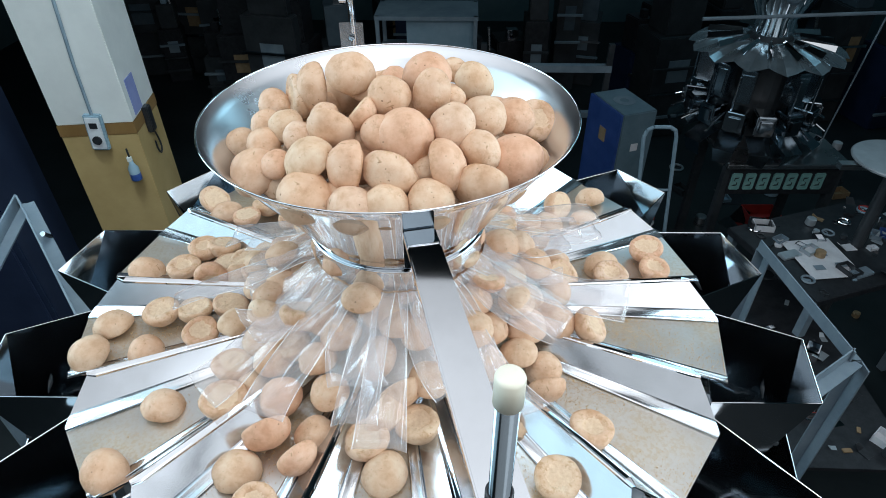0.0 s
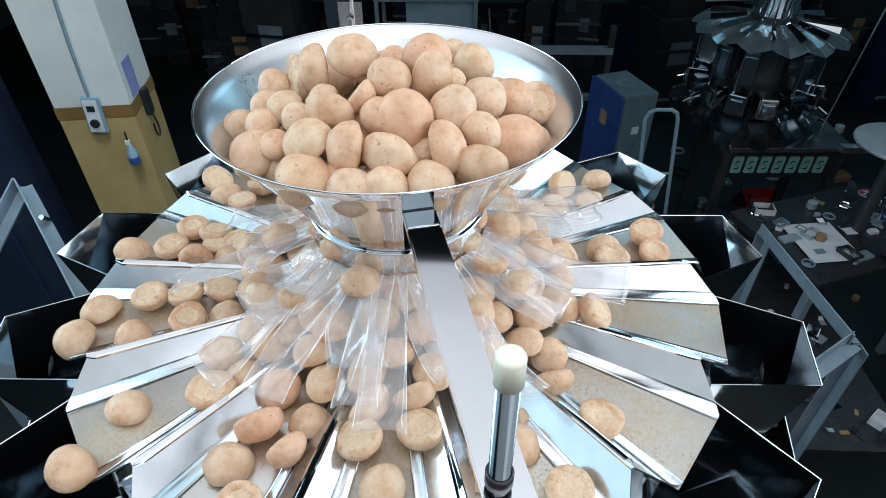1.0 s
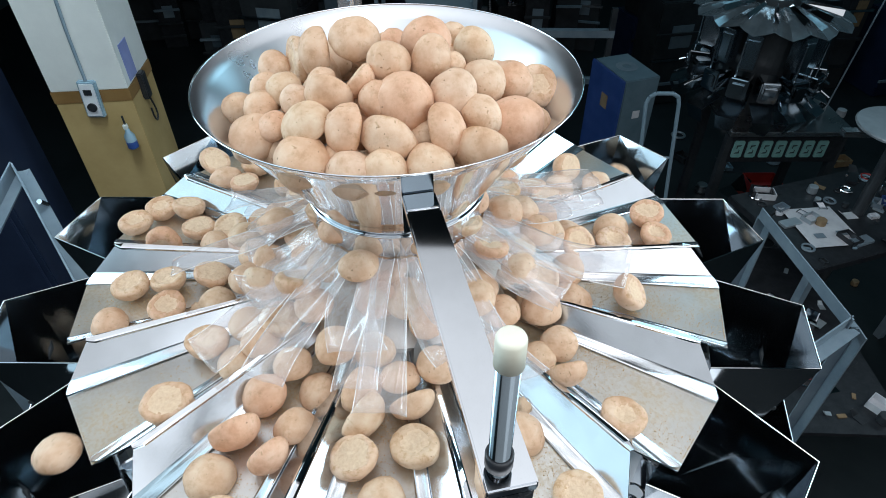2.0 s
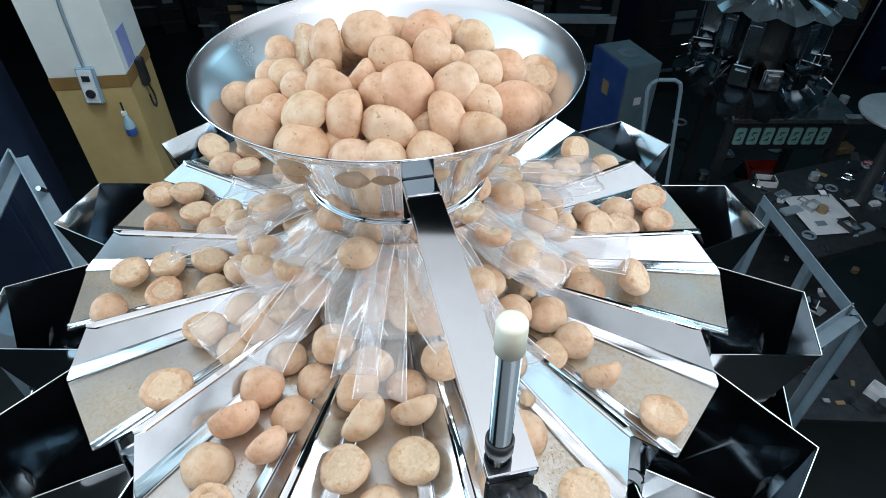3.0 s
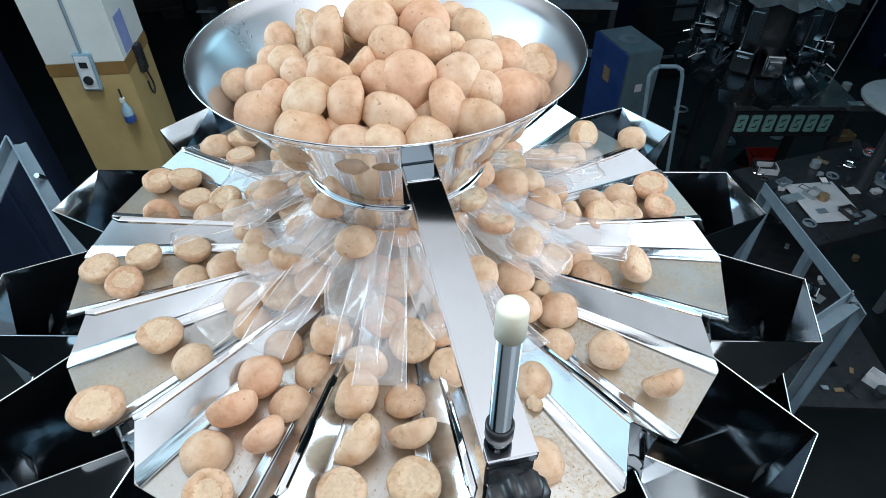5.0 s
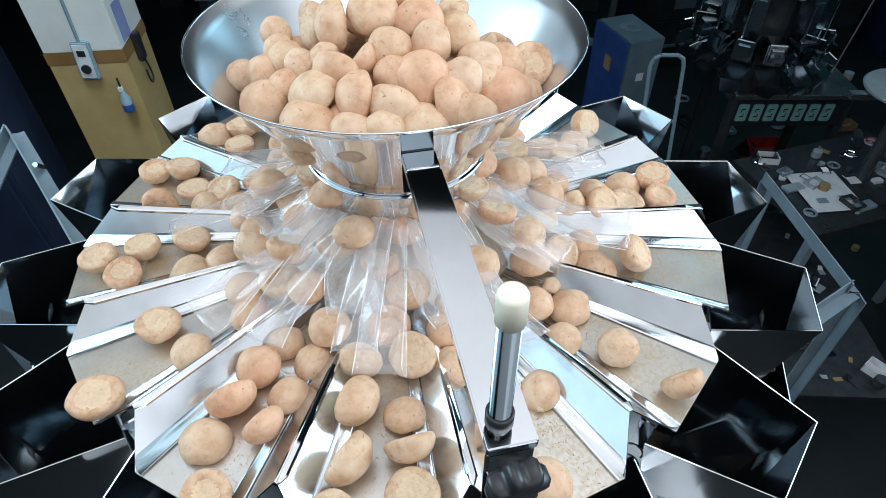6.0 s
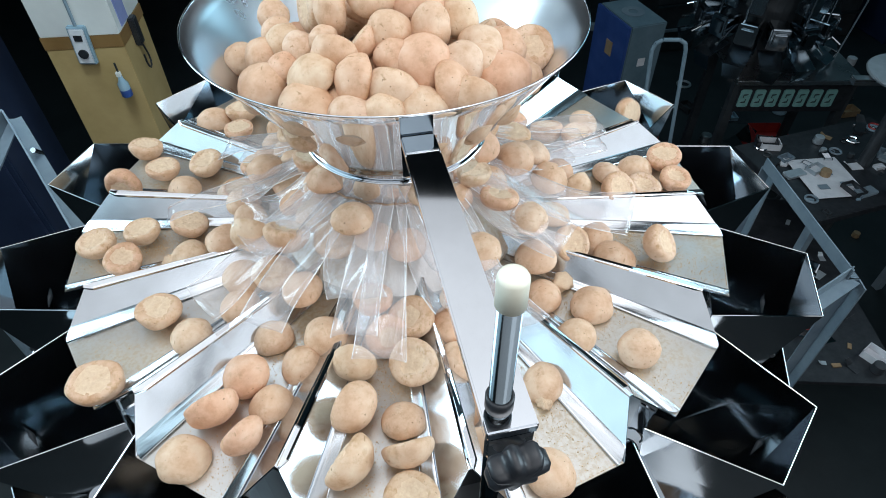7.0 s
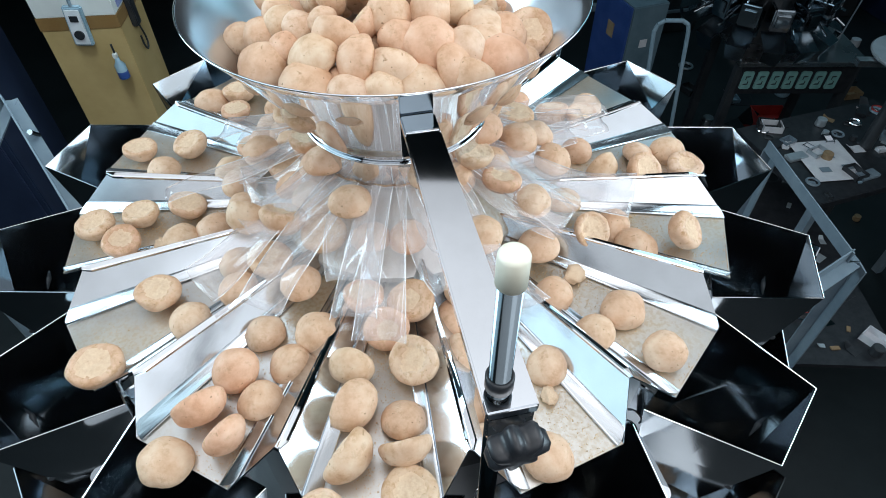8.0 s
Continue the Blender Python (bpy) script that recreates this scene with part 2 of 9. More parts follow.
# ---- mesh helpers ----
def mesh_of(name, bm, materials, smooth=False):
    bmesh.ops.recalc_face_normals(bm, faces=bm.faces)
    me = bpy.data.meshes.new(name)
    bm.to_mesh(me)
    bm.free()
    for m in materials if isinstance(materials, (list, tuple)) else [materials]:
        me.materials.append(m)
    for p in me.polygons:
        p.use_smooth = smooth
    return me


def part(name, bm, material, parent=None, label="", smooth=False):
    ob = new(name, mesh_of(name, bm, material, smooth))
    if parent is not None:
        ob.parent = parent
    if label:
        ob["label"] = label
    return ob


def add_box(bm, x0, x1, y0, y1, z0, z1, m=None, bevel=0.0):
    r = bmesh.ops.create_cube(bm, size=1.0)
    vs = r["verts"]
    bmesh.ops.scale(bm, verts=vs, vec=(x1 - x0, y1 - y0, z1 - z0))
    bmesh.ops.translate(bm, verts=vs, vec=((x0 + x1) / 2, (y0 + y1) / 2, (z0 + z1) / 2))
    if bevel:
        es = list({e for v in vs for e in v.link_edges})
        out = bmesh.ops.bevel(bm, geom=es, offset=bevel, segments=2, affect="EDGES")
        vs = list({v for v in out["verts"]} | {v for v in vs if v.is_valid})
    if m is not None:
        bmesh.ops.transform(bm, matrix=m, verts=vs)
    return bm


def box(x0, x1, y0, y1, z0, z1, bevel=0.0, m=None):
    return add_box(bmesh.new(), x0, x1, y0, y1, z0, z1, m, bevel)


def add_rod(bm, a, b, radius, sides=16, radius2=None):
    a, b = Vector(a), Vector(b)
    m = Matrix.Translation((a + b) / 2) @ (b - a).to_track_quat("Z", "Y").to_matrix().to_4x4()
    bmesh.ops.create_cone(bm, cap_ends=True, segments=sides, radius1=radius, radius2=radius if radius2 is None else radius2, depth=(b - a).length, matrix=m)
    return bm


def rod(a, b, radius, sides=16, radius2=None):
    return add_rod(bmesh.new(), a, b, radius, sides, radius2)


def lathe(profile, sides=96, closed=False):
    """A turned shape round the z axis from (radius, height) pairs."""
    bm = bmesh.new()
    rings = []
    for r, z in profile:
        rings.append([bm.verts.new((r * math.cos(2 * math.pi * i / sides), r * math.sin(2 * math.pi * i / sides), z)) for i in range(sides)])
    pairs = list(zip(rings, rings[1:])) + ([(rings[-1], rings[0])] if closed else [])
    for a, b in pairs:
        for i in range(sides):
            bm.faces.new((a[i], a[(i + 1) % sides], b[(i + 1) % sides], b[i]))
    return bm


def sheet(rows, thick, bm=None):
    """A bent sheet from a grid of points, given a thickness along its normals."""
    bm = bm or bmesh.new()
    nr, nc = len(rows), len(rows[0])
    P = [[Vector(p) for p in row] for row in rows]
    top, low = [], []
    for i in range(nr):
        top.append([]), low.append([])
        for j in range(nc):
            du = P[min(i + 1, nr - 1)][j] - P[max(i - 1, 0)][j]
            dv = P[i][min(j + 1, nc - 1)] - P[i][max(j - 1, 0)]
            nn = du.cross(dv).normalized()
            top[i].append(bm.verts.new(P[i][j] + nn * thick / 2))
            low[i].append(bm.verts.new(P[i][j] - nn * thick / 2))
    for i in range(nr - 1):
        for j in range(nc - 1):
            bm.faces.new((top[i][j], top[i][j + 1], top[i + 1][j + 1], top[i + 1][j]))
            bm.faces.new((low[i][j], low[i + 1][j], low[i + 1][j + 1], low[i][j + 1]))
    edge = [(i, 0) for i in range(nr)] + [(nr - 1, j) for j in range(1, nc)] + [(i, nc - 1) for i in range(nr - 2, -1, -1)] + [(0, j) for j in range(nc - 2, 0, -1)]
    for (a, b), (c, d) in zip(edge, edge[1:] + edge[:1]):
        bm.faces.new((top[a][b], top[c][d], low[c][d], low[a][b]))
    return bm


def anchor(name, m, label, category, group="", kind=""):
    ob = new(name)
    ob.empty_display_size = 0.1
    ob.matrix_basis = m
    return tagged(ob, label, category, group, kind)


def lane(k, r=0.0, off=0.0, z=0.0):
    """Pose of a point in a pan's own axes: x outward, y along the rim."""
    a = -math.pi / 2 + k * STEP + TURN
    return Matrix.Translation((0, 0, PZ)) @ Matrix.Rotation(a, 4, "Z") @ Matrix.Translation((r, off, z))


# ---- the hall ----
def hall():
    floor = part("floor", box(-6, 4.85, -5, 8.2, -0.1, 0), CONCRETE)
    tagged(floor, "concrete workshop floor with the hall's shade in its colour", "floor", kind="structure")
    for nm, args in (("wall_north", (-6.2, 5.05, 8.2, 8.4, 0, 5)), ("wall_south", (-6.2, 5.05, -5.2, -5, 0, 5)),
                     ("wall_west", (-6.2, -6, -5, 8.2, 0, 5)), ("wall_east", (4.85, 5.05, -5, 8.2, 0, 5))):
        tagged(part(nm, box(*args), TEAL), "dark teal painted workshop wall in shade", "wall", kind="structure")
    skirt = part("baseboard", box(4.825, 4.847, -5, 8.2, 0.001, 0.22, 0.003), BLACK)
    tagged(skirt, "dark painted skirting along the teal wall", "baseboard", kind="structure")
    ceil = part("ceiling", box(-6.2, 5.05, -5.2, 8.4, 5, 5.1), DARKGREY)
    tagged(ceil, "dark unlit workshop ceiling", "ceiling", kind="structure")


hall()


# ---- the weigher ----
def pan_half_floor(r):
    return 0.0588 - 0.16 * (0.444 - r)


def feeder_pan(k):
    """A shallow vibrating pan: flat floor, two leaning side walls that rise outward, folded lips."""
    pan = anchor("feeder_pan", lane(k), "polished stainless steel feeder pan dusted with crumbs", "feeder pan", "feeder pans round the weigher")
    r0, r1, t = 0.10, 0.444, 0.0014
    rs = [r0 + (r1 - r0) * i / 10 for i in range(11)]
    part("pan_floor", sheet([[(r, pan_half_floor(r) * s, 0) for s in (-1, -0.5, 0, 0.5, 1)] for r in rs], t), PANSTEEL, pan, smooth=False)
    for side in (-1, 1):
        b0, b1 = Vector((r0, side * (pan_half_floor(r0) + 0.0004), 0.001)), Vector((r1, side * (pan_half_floor(r1) + 0.0004), 0.001))
        t1 = Vector((0.400, side * 0.0896, 0.036))
        nn = (b1 - b0).cross(t1 - b0)
        t0 = Vector((0.13, side * 0.2240 * 0.13, 0))
        t0.z = b0.z - (nn.x * (t0.x - b0.x) + nn.y * (t0.y - b0.y)) / nn.z     # keeps the wall flat
        rows = [[tuple(b0.lerp(b1, u)), tuple(t0.lerp(t1, u))] for u in (0, 1)]
        part("side_wall", sheet(rows if side > 0 else [r[::-1] for r in rows], t), WALLSTEEL, pan, "mirror-bright leaning side wall with a folded lip")
        # polished bend where the wall turns into the floor
        rows = []
        for u in (0, 0.5, 1):
            foot, head = b0.lerp(b1, u), t0.lerp(t1, u)
            up, inn = (head - foot) * 0.24, Vector((0, -side * (0.004 + 0.004 * u), 0.0008))
            rows.append([tuple(foot + inn * (1 - w) ** 2 + up * w * w + Vector((0, -side * 0.0014, 0.0014))) for w in (0, 0.2, 0.4, 0.6, 0.8, 1)])
        part("bend", sheet(rows if side > 0 else [r[::-1] for r in rows], 0.0008), BENDSTEEL, pan, smooth=True)
        # rolled top edge; on one side it carries a flange over the neighbour
        wide = 0.0105 if side > 0 else 0.0016
        rows = []
        for u in (0, 0.25, 0.5, 0.75, 0.96, 1):
            head = t0.lerp(t1, u)
            w = wide * (0.45 + 0.55 * u) * (0.45 if u == 1 else 1)
            rows.append([tuple(head + Vector((0, side * y * w, z))) for y, z in ((-0.10, -0.0010), (0.0, 0.0016), (0.14, 0.0022), (0.80, 0.0014), (0.95, 0.0006), (1.0, -0.0014))])
        part("lip", sheet(rows if side > 0 else [r[::-1] for r in rows], 0.0009), MIRROR, pan, "rolled bright lip", smooth=False)
    # bracket below the floor
    part("bracket", box(0.12, 0.30, -0.022, 0.022, -0.06, -0.004, 0.002), DARKGREY, pan)
    return pan


def feed_bucket(k):
    """An open steel bucket under the pan's mouth, wider towards the machine, with a beaded rim."""
    b = anchor("feed_bucket", lane(k, 0, 0, -0.010), "dark reflective stainless steel bucket under the pan mouth", "bucket", "feed buckets round the weigher")
    mouth = [(0.424, -0.086), (0.557, -0.0556), (0.557, 0.0556), (0.424, 0.086)]
    foot = [(0.440, -0.058), (0.520, -0.044), (0.520, 0.044), (0.440, 0.058)]
    names = ("bucket_side", "bucket_front", "bucket_side", "bucket_back")
    for i in range(4):
        (ax, ay), (bx, by) = mouth[i], mouth[(i + 1) % 4]
        (cx, cy), (dx, dy) = foot[i], foot[(i + 1) % 4]
        rows = []
        for u in (0.0, 0.45, 1.0):
            z = -0.17 * u
            rows.append([(ax + (cx - ax) * u + (bx + (dx - bx) * u - ax - (cx - ax) * u) * v, ay + (cy - ay) * u + (by + (dy - by) * u - ay - (cy - ay) * u) * v, z) for v in (0, 0.5, 1)])
        if i != 1:
            part(names[i], sheet(rows, 0.0014), BUCKET, b)
            continue
        # the front is folded along a diagonal
        bm, flip = bmesh.new(), 1 if k > 0 else -1
        A, B = Vector((ax, by * flip, 0)), Vector((ax, -by * flip, 0))
        C, D = Vector((cx, dy * flip, -0.17)), Vector((cx, -dy * flip, -0.17))
        P = B.lerp(D, 0.30) + Vector((-0.014, 0.010 * flip, 0))
        for tri in ((A, B, P), (A, P, C), (P, D, C), (B, D, P)):
            nn = (tri[1] - tri[0]).cross(tri[2] - tri[0]).normalized() * 0.0007
            top, low = [bm.verts.new(q + nn) for q in tri], [bm.verts.new(q - nn) for q in tri]
            bm.faces.new(top), bm.faces.new(low[::-1])
            for u in range(3):
                bm.faces.new((top[u], low[u], low[(u + 1) % 3], top[(u + 1) % 3]))
        part(names[i], bm, BUCKET, b, "front sheet folded along a diagonal")
    bead = bmesh.new()
    for i in range(4):
        if i == 3:
            continue
        p, q = mouth[i], mouth[(i + 1) % 4]
        add_rod(bead, (*p, 0), (*q, 0), 0.0008, 8)
    part("rim_bead", bead, MIRROR, b)
    part("hinge", rod((0.535, -0.05, -0.10), (0.535, 0.05, -0.10), 0.004, 10), DARKGREY, b)
    # chrome release lever and wire clip in the gap beside the bucket
    a, c = Vector((0.417, 0.116, -0.07)), Vector((0.489, 0.099, -0.07))
    m = Matrix.Translation(a) @ (c - a).to_track_quat("X", "Z").to_matrix().to_4x4()
    ends = [(0.006 * math.cos(t), 0.006 * math.sin(t)) for t in [math.pi / 2 + i * math.pi / 6 for i in range(7)]]
    ends += [(0.068 + 0.010 * math.cos(t), 0.010 * math.sin(t)) for t in [-math.pi / 2 + i * math.pi / 6 for i in range(7)]]
    blade = bmesh.new()
    up, low = [blade.verts.new((x, y, 0.0012)) for x, y in ends], [blade.verts.new((x, y, -0.0012)) for x, y in ends]
    blade.faces.new(up), blade.faces.new(low[::-1])
    for i in range(len(ends)):
        blade.faces.new((up[i], low[i], low[(i + 1) % len(ends)], up[(i + 1) % len(ends)]))
    part("release_lever", blade, MIRROR, b, "bright flat release lever").matrix_local = m
    wire = bmesh.new()
    pts = [Vector((0.408 + 0.012 * math.cos(t), 0.108 + 0.010 * math.sin(t), -0.03 - 0.004 * t)) for t in [i * 0.45 for i in range(22)]]
    for u, v in zip(pts, pts[1:]):
        add_rod(wire, u, v, 0.0013, 6)
    part("wire_clip", wire, MIRROR, b, "coiled bright wire clip")
    part("hanger", box(0.40, 0.428, -0.02, 0.02, -0.12, -0.06, 0.002), MIRROR, b)
    return b


def weigh_hopper(k):
    """The lower hopper, of embossed sheet, that hangs below a bucket."""
    h = anchor("weigh_hopper", lane(k, 0, 0, -0.21), "embossed stainless steel weigh hopper below the bucket", "hopper", "weigh hoppers round the weigher")
    mouth = [(0.43, -0.085), (0.60, -0.070), (0.60, 0.070), (0.43, 0.085)]
    foot = [(0.45, -0.06), (0.56, -0.05), (0.56, 0.05), (0.45, 0.06)]
    for i in range(4):
        a, b = Vector((*mouth[i], 0)), Vector((*mouth[(i + 1) % 4], 0))
        c, d = Vector((*foot[i], -0.2)), Vector((*foot[(i + 1) % 4], -0.2))
        bm = sheet([[tuple(a.lerp(c, u).lerp(b.lerp(d, u), v)) for v in (0, 0.5, 1)] for u in (0, 0.5, 1)], 0.0014)
        if i != 3:      # embossed lozenges
            nn = (b - a).cross(c - a).normalized()
            for gi in range(7):
                for gj in range(8):
                    u, v = 0.08 + gj * 0.12, (gi + 0.5 + 0.25 * (gj % 2)) / 7.5
                    p = a.lerp(c, u).lerp(b.lerp(d, u), v) - nn * 0.0008
                    m = Matrix.Translation(p) @ nn.to_track_quat("Z", "Y").to_matrix().to_4x4() @ pose(0, 0, 0, 0, 0, 35 if gj % 2 else -35)
                    bmesh.ops.create_cone(bm, cap_ends=True, segments=6, radius1=0.004, radius2=0.002, depth=0.003, matrix=m @ Matrix.Diagonal((1.5, 0.5, 1, 1)))
        part(("hopper_side", "hopper_front", "hopper_side", "hopper_back")[i], bm, BUCKET, h)
    part("hopper_gate", box(0.44, 0.57, -0.06, 0.06, -0.206, -0.202), BUCKET, h)
    return h


for k in range(-6, 8):
    feeder_pan(k)
for k in range(-6, 8):
    feed_bucket(k)
for k in range(-6, 8):
    weigh_hopper(k)


def weigher_body():
    body = anchor("weigher_body", pose(0, 0, 0), "dark central body and legs of the weigher", "machine body")
    part("drum", lathe([(0.0, PZ - 0.07), (0.30, PZ - 0.07), (0.36, PZ - 0.12), (0.36, PZ - 0.5), (0.0, PZ - 0.5)], 56), DARKGREY, body)
    part("centre_cone", lathe([(0.0, PZ + 0.10), (0.05, PZ + 0.085), (0.17, PZ + 0.012), (0.17, PZ + 0.004), (0.0, PZ + 0.004)], 56), PANSTEEL, body, "dusty steel dispersing cone")
    part("base_ring", lathe([(0.34, PZ - 0.52), (0.62, PZ - 0.52), (0.62, PZ - 0.56), (0.34, PZ - 0.56)], 56, True), SATIN, body)
    for sx in (-1, 1):
        for sy in (-1, 1):
            part("leg", box(sx * 0.42 - 0.03, sx * 0.42 + 0.03, sy * 0.42 - 0.03, sy * 0.42 + 0.03, 0, PZ - 0.56, 0.004), GREY, body)


weigher_body()


def infeed_hopper():
    """Wide mirror-bright funnel with a collar below it, held by a flat arm."""
    h = anchor("infeed_hopper", pose(0, 0, PZ), "mirror-polished stainless steel funnel heaped with baked pieces", "funnel")
    part("funnel", lathe([(0.2184, 0.2992), (0.2178, 0.2975), (0.205, 0.282), (0.16, 0.222), (0.122, 0.165), (0.114, 0.150), (0.1125, 0.145)], 128), MIRROR, h, smooth=True)
    part("funnel_lining", lathe([(0.2184, 0.2992), (0.2172, 0.2992), (0.2036, 0.2828), (0.1586, 0.2228), (0.1206, 0.1658), (0.111, 0.145)], 128), LININGSTEEL, h, "satin inner face of the funnel", smooth=True)
    part("collar", lathe([(0.1125, 0.145), (0.1145, 0.1445), (0.1145, 0.110), (0.1125, 0.1095), (0.1110, 0.1095), (0.1110, 0.145)], 52, True), MIRROR, h, smooth=False)
    part("collar_band", lathe([(0.1140, 0.1460), (0.1158, 0.1455), (0.1158, 0.1440), (0.1140, 0.1435)], 128, True), MIRROR, h, smooth=True)
    part("rim_edge", lathe([(0.2180 + 0.0011 * math.cos(a), 0.2995 + 0.0011 * math.sin(a)) for a in [i * math.pi / 4 for i in range(8)]], 128, True), MIRROR, h, smooth=True)


infeed_hopper()


def support_arm():
    """Flat bar from the funnel's rim to an upright rod with a clamp knob."""
    a = anchor("support_arm", pose(0, 0, PZ), "flat brushed steel arm holding the funnel to an upright rod", "support arm")
    d = Vector((0.118 - 0.047, -0.488 + 0.215, 0)).normalized()
    side = Vector((-d.y, d.x, 0))
    s = Vector((0.0475, -0.214, 0.2805))
    m = Matrix.Translation(s) @ Matrix((( d.x, side.x, 0, 0), (d.y, side.y, 0, 0), (0, 0, 1, 0), (0, 0, 0, 1)))
    bm = box(0, 0.281, -0.0150, 0.0150, -0.008, 0.0, 0.0012)
    bar = part("bar", bm, BARSTEEL, a)
    bar.matrix_local = m
    # dark steel colour on the tab stands in for a dark reflection
    tab = part("tab", box(-0.004, -0.001, -0.0145, 0.0145, -0.045, 0.0185, 0.0008), RODSTEEL, a)
    tab.matrix_local = m
    foot = part("end_block", box(0.255, 0.2795, -0.0145, 0.0145, -0.034, -0.0085, 0.002), BARSTEEL, a)
    foot.matrix_local = m
    px, py = 0.1105, -0.4745
    part("upright_rod", rod((px, py, -0.35), (px, py, 0.374), 0.0062, 32), RODSTEEL, a, smooth=True)
    cap = lathe([(0.0, 0.3915), (0.0052, 0.3915), (0.0066, 0.3908), (0.0073, 0.3892), (0.0074, 0.372), (0.0, 0.372)], 24)
    cap_ob = part("cap", cap, CREAM, a, "cream plastic end cap", smooth=True)
    cap_ob.location = (px, py, 0)
    ring = part("grommet", lathe([(0.0064, 0.297), (0.0080, 0.296), (0.0080, 0.286), (0.0064, 0.285)], 24, True), BLACK, a, "black rubber grommet", smooth=True)
    ring.location = (px, py, 0)
    # star knob on the block's front
    knob = bmesh.new()
    lobes = 7
    prof = []
    for i in range(lobes * 6):
        t = 2 * math.pi * i / (lobes * 6)
        rr = 0.0160 + 0.0030 * math.cos(lobes * t)
        prof.append((rr * math.cos(t), rr * math.sin(t)))
    layers = [(0.86, 0.0), (1.0, 0.003), (1.0, 0.011), (0.86, 0.0145), (0.45, 0.0155)]
    rings = [[knob.verts.new((x * sc, y * sc, z)) for x, y in prof] for sc, z in layers]
    for ra, rb in zip(rings, rings[1:]):
        for i in range(len(prof)):
            knob.faces.new((ra[i], ra[(i + 1) % len(prof)], rb[(i + 1) % len(prof)], rb[i]))
    knob.faces.new(rings[0][::-1])
    knob.faces.new(rings[-1])
    kob = part("star_knob", knob, BLACK, a, "black plastic star knob", smooth=True)
    end = s + d * 0.283
    kob.matrix_local = Matrix.Translation((end.x, end.y - 0.002, 0.2805 - 0.020)) @ (d + Vector((0.1, 0, -0.10))).normalized().to_track_quat("Z", "Y").to_matrix().to_4x4()


support_arm()


def back_support():
    b = anchor("back_support_rod", pose(-0.108, 0.36, PZ), "steel rod and clear plate behind the funnel", "support rod")
    part("rod", rod((0, 0.02, 0.20), (-0.004, 0.03, 0.62), 0.0062, 20), MIRROR, b, smooth=True)
    part("plate", box(-0.020, 0.020, 0.0, 0.003, 0.17, 0.285, 0.001), FILM, b, "clear acrylic bracket plate")
    part("bolt", rod((0.0, 0.004, 0.262), (0.0, -0.004, 0.262), 0.0055, 6), MIRROR, b)
    part("clamp_screw", rod((-0.008, 0.024, 0.315), (-0.020, 0.024, 0.315), 0.006, 12), MIRROR, b)
    part("foot", rod((0, 0.02, -0.1), (0, 0.02, 0.2), 0.0045, 16), MIRROR, b)


back_support()


def curtain_strip(angle, width, reach, droop, sway, seed):
    """A clear film strip that hangs from the collar and lies outward over the pieces, arched across its width."""
    rng = random.Random(seed)
    rows = []
    ph, arch = rng.uniform(0, 6), rng.uniform(-0.006, 0.009)
    twist = rng.uniform(-0.35, 0.35)
    for i in range(15):
        u = i / 14
        r = 0.1165 + (reach - 0.1165) * (u ** 0.85)
        z = 0.113 - (0.113 - droop) * (1 - (1 - u) ** 1.7) + 0.005 * math.sin(u * 6 + ph) * u
        row = []
        for j in range(9):
            v = j / 8 - 0.5
            off = v * width * (0.8 + 0.3 * u) + sway * u * u
            curl = arch * (1 - 4 * v * v) * (0.2 + u) + twist * u * u * v * width + 0.0015 * math.sin(9 * v + 7 * u + ph)
            row.append((r * math.cos(off / r), r * math.sin(off / r), z + curl))
        rows.append(row)
    bm = sheet(rows, 0.0010)
    ob = part("curtain_strip", bm, FILM, smooth=True)
    ob.matrix_basis = pose(0, 0, PZ, 0, 0, math.degrees(angle))
    ob.visible_shadow = False
    for j in (0, 8):
        bm = bmesh.new()
        for a, b in zip(rows, rows[1:]):
            add_rod(bm, a[j], b[j], 0.0005, 6)
        part("cut_edge", bm, EDGE, ob, "bright cut edge of the film").visible_shadow = False
    return tagged(ob, "clear plastic curtain strip hanging from the funnel collar", "plastic strip", "curtain strips round the collar")


rng = random.Random(11)
for i in range(36):
    ang = -math.pi / 2 + TURN + (i + rng.uniform(-0.4, 0.4)) * 2 * math.pi / 36
    curtain_strip(ang, rng.uniform(0.030, 0.066), rng.uniform(0.19, 0.31), rng.uniform(0.056, 0.084), rng.uniform(-0.05, 0.05), i)


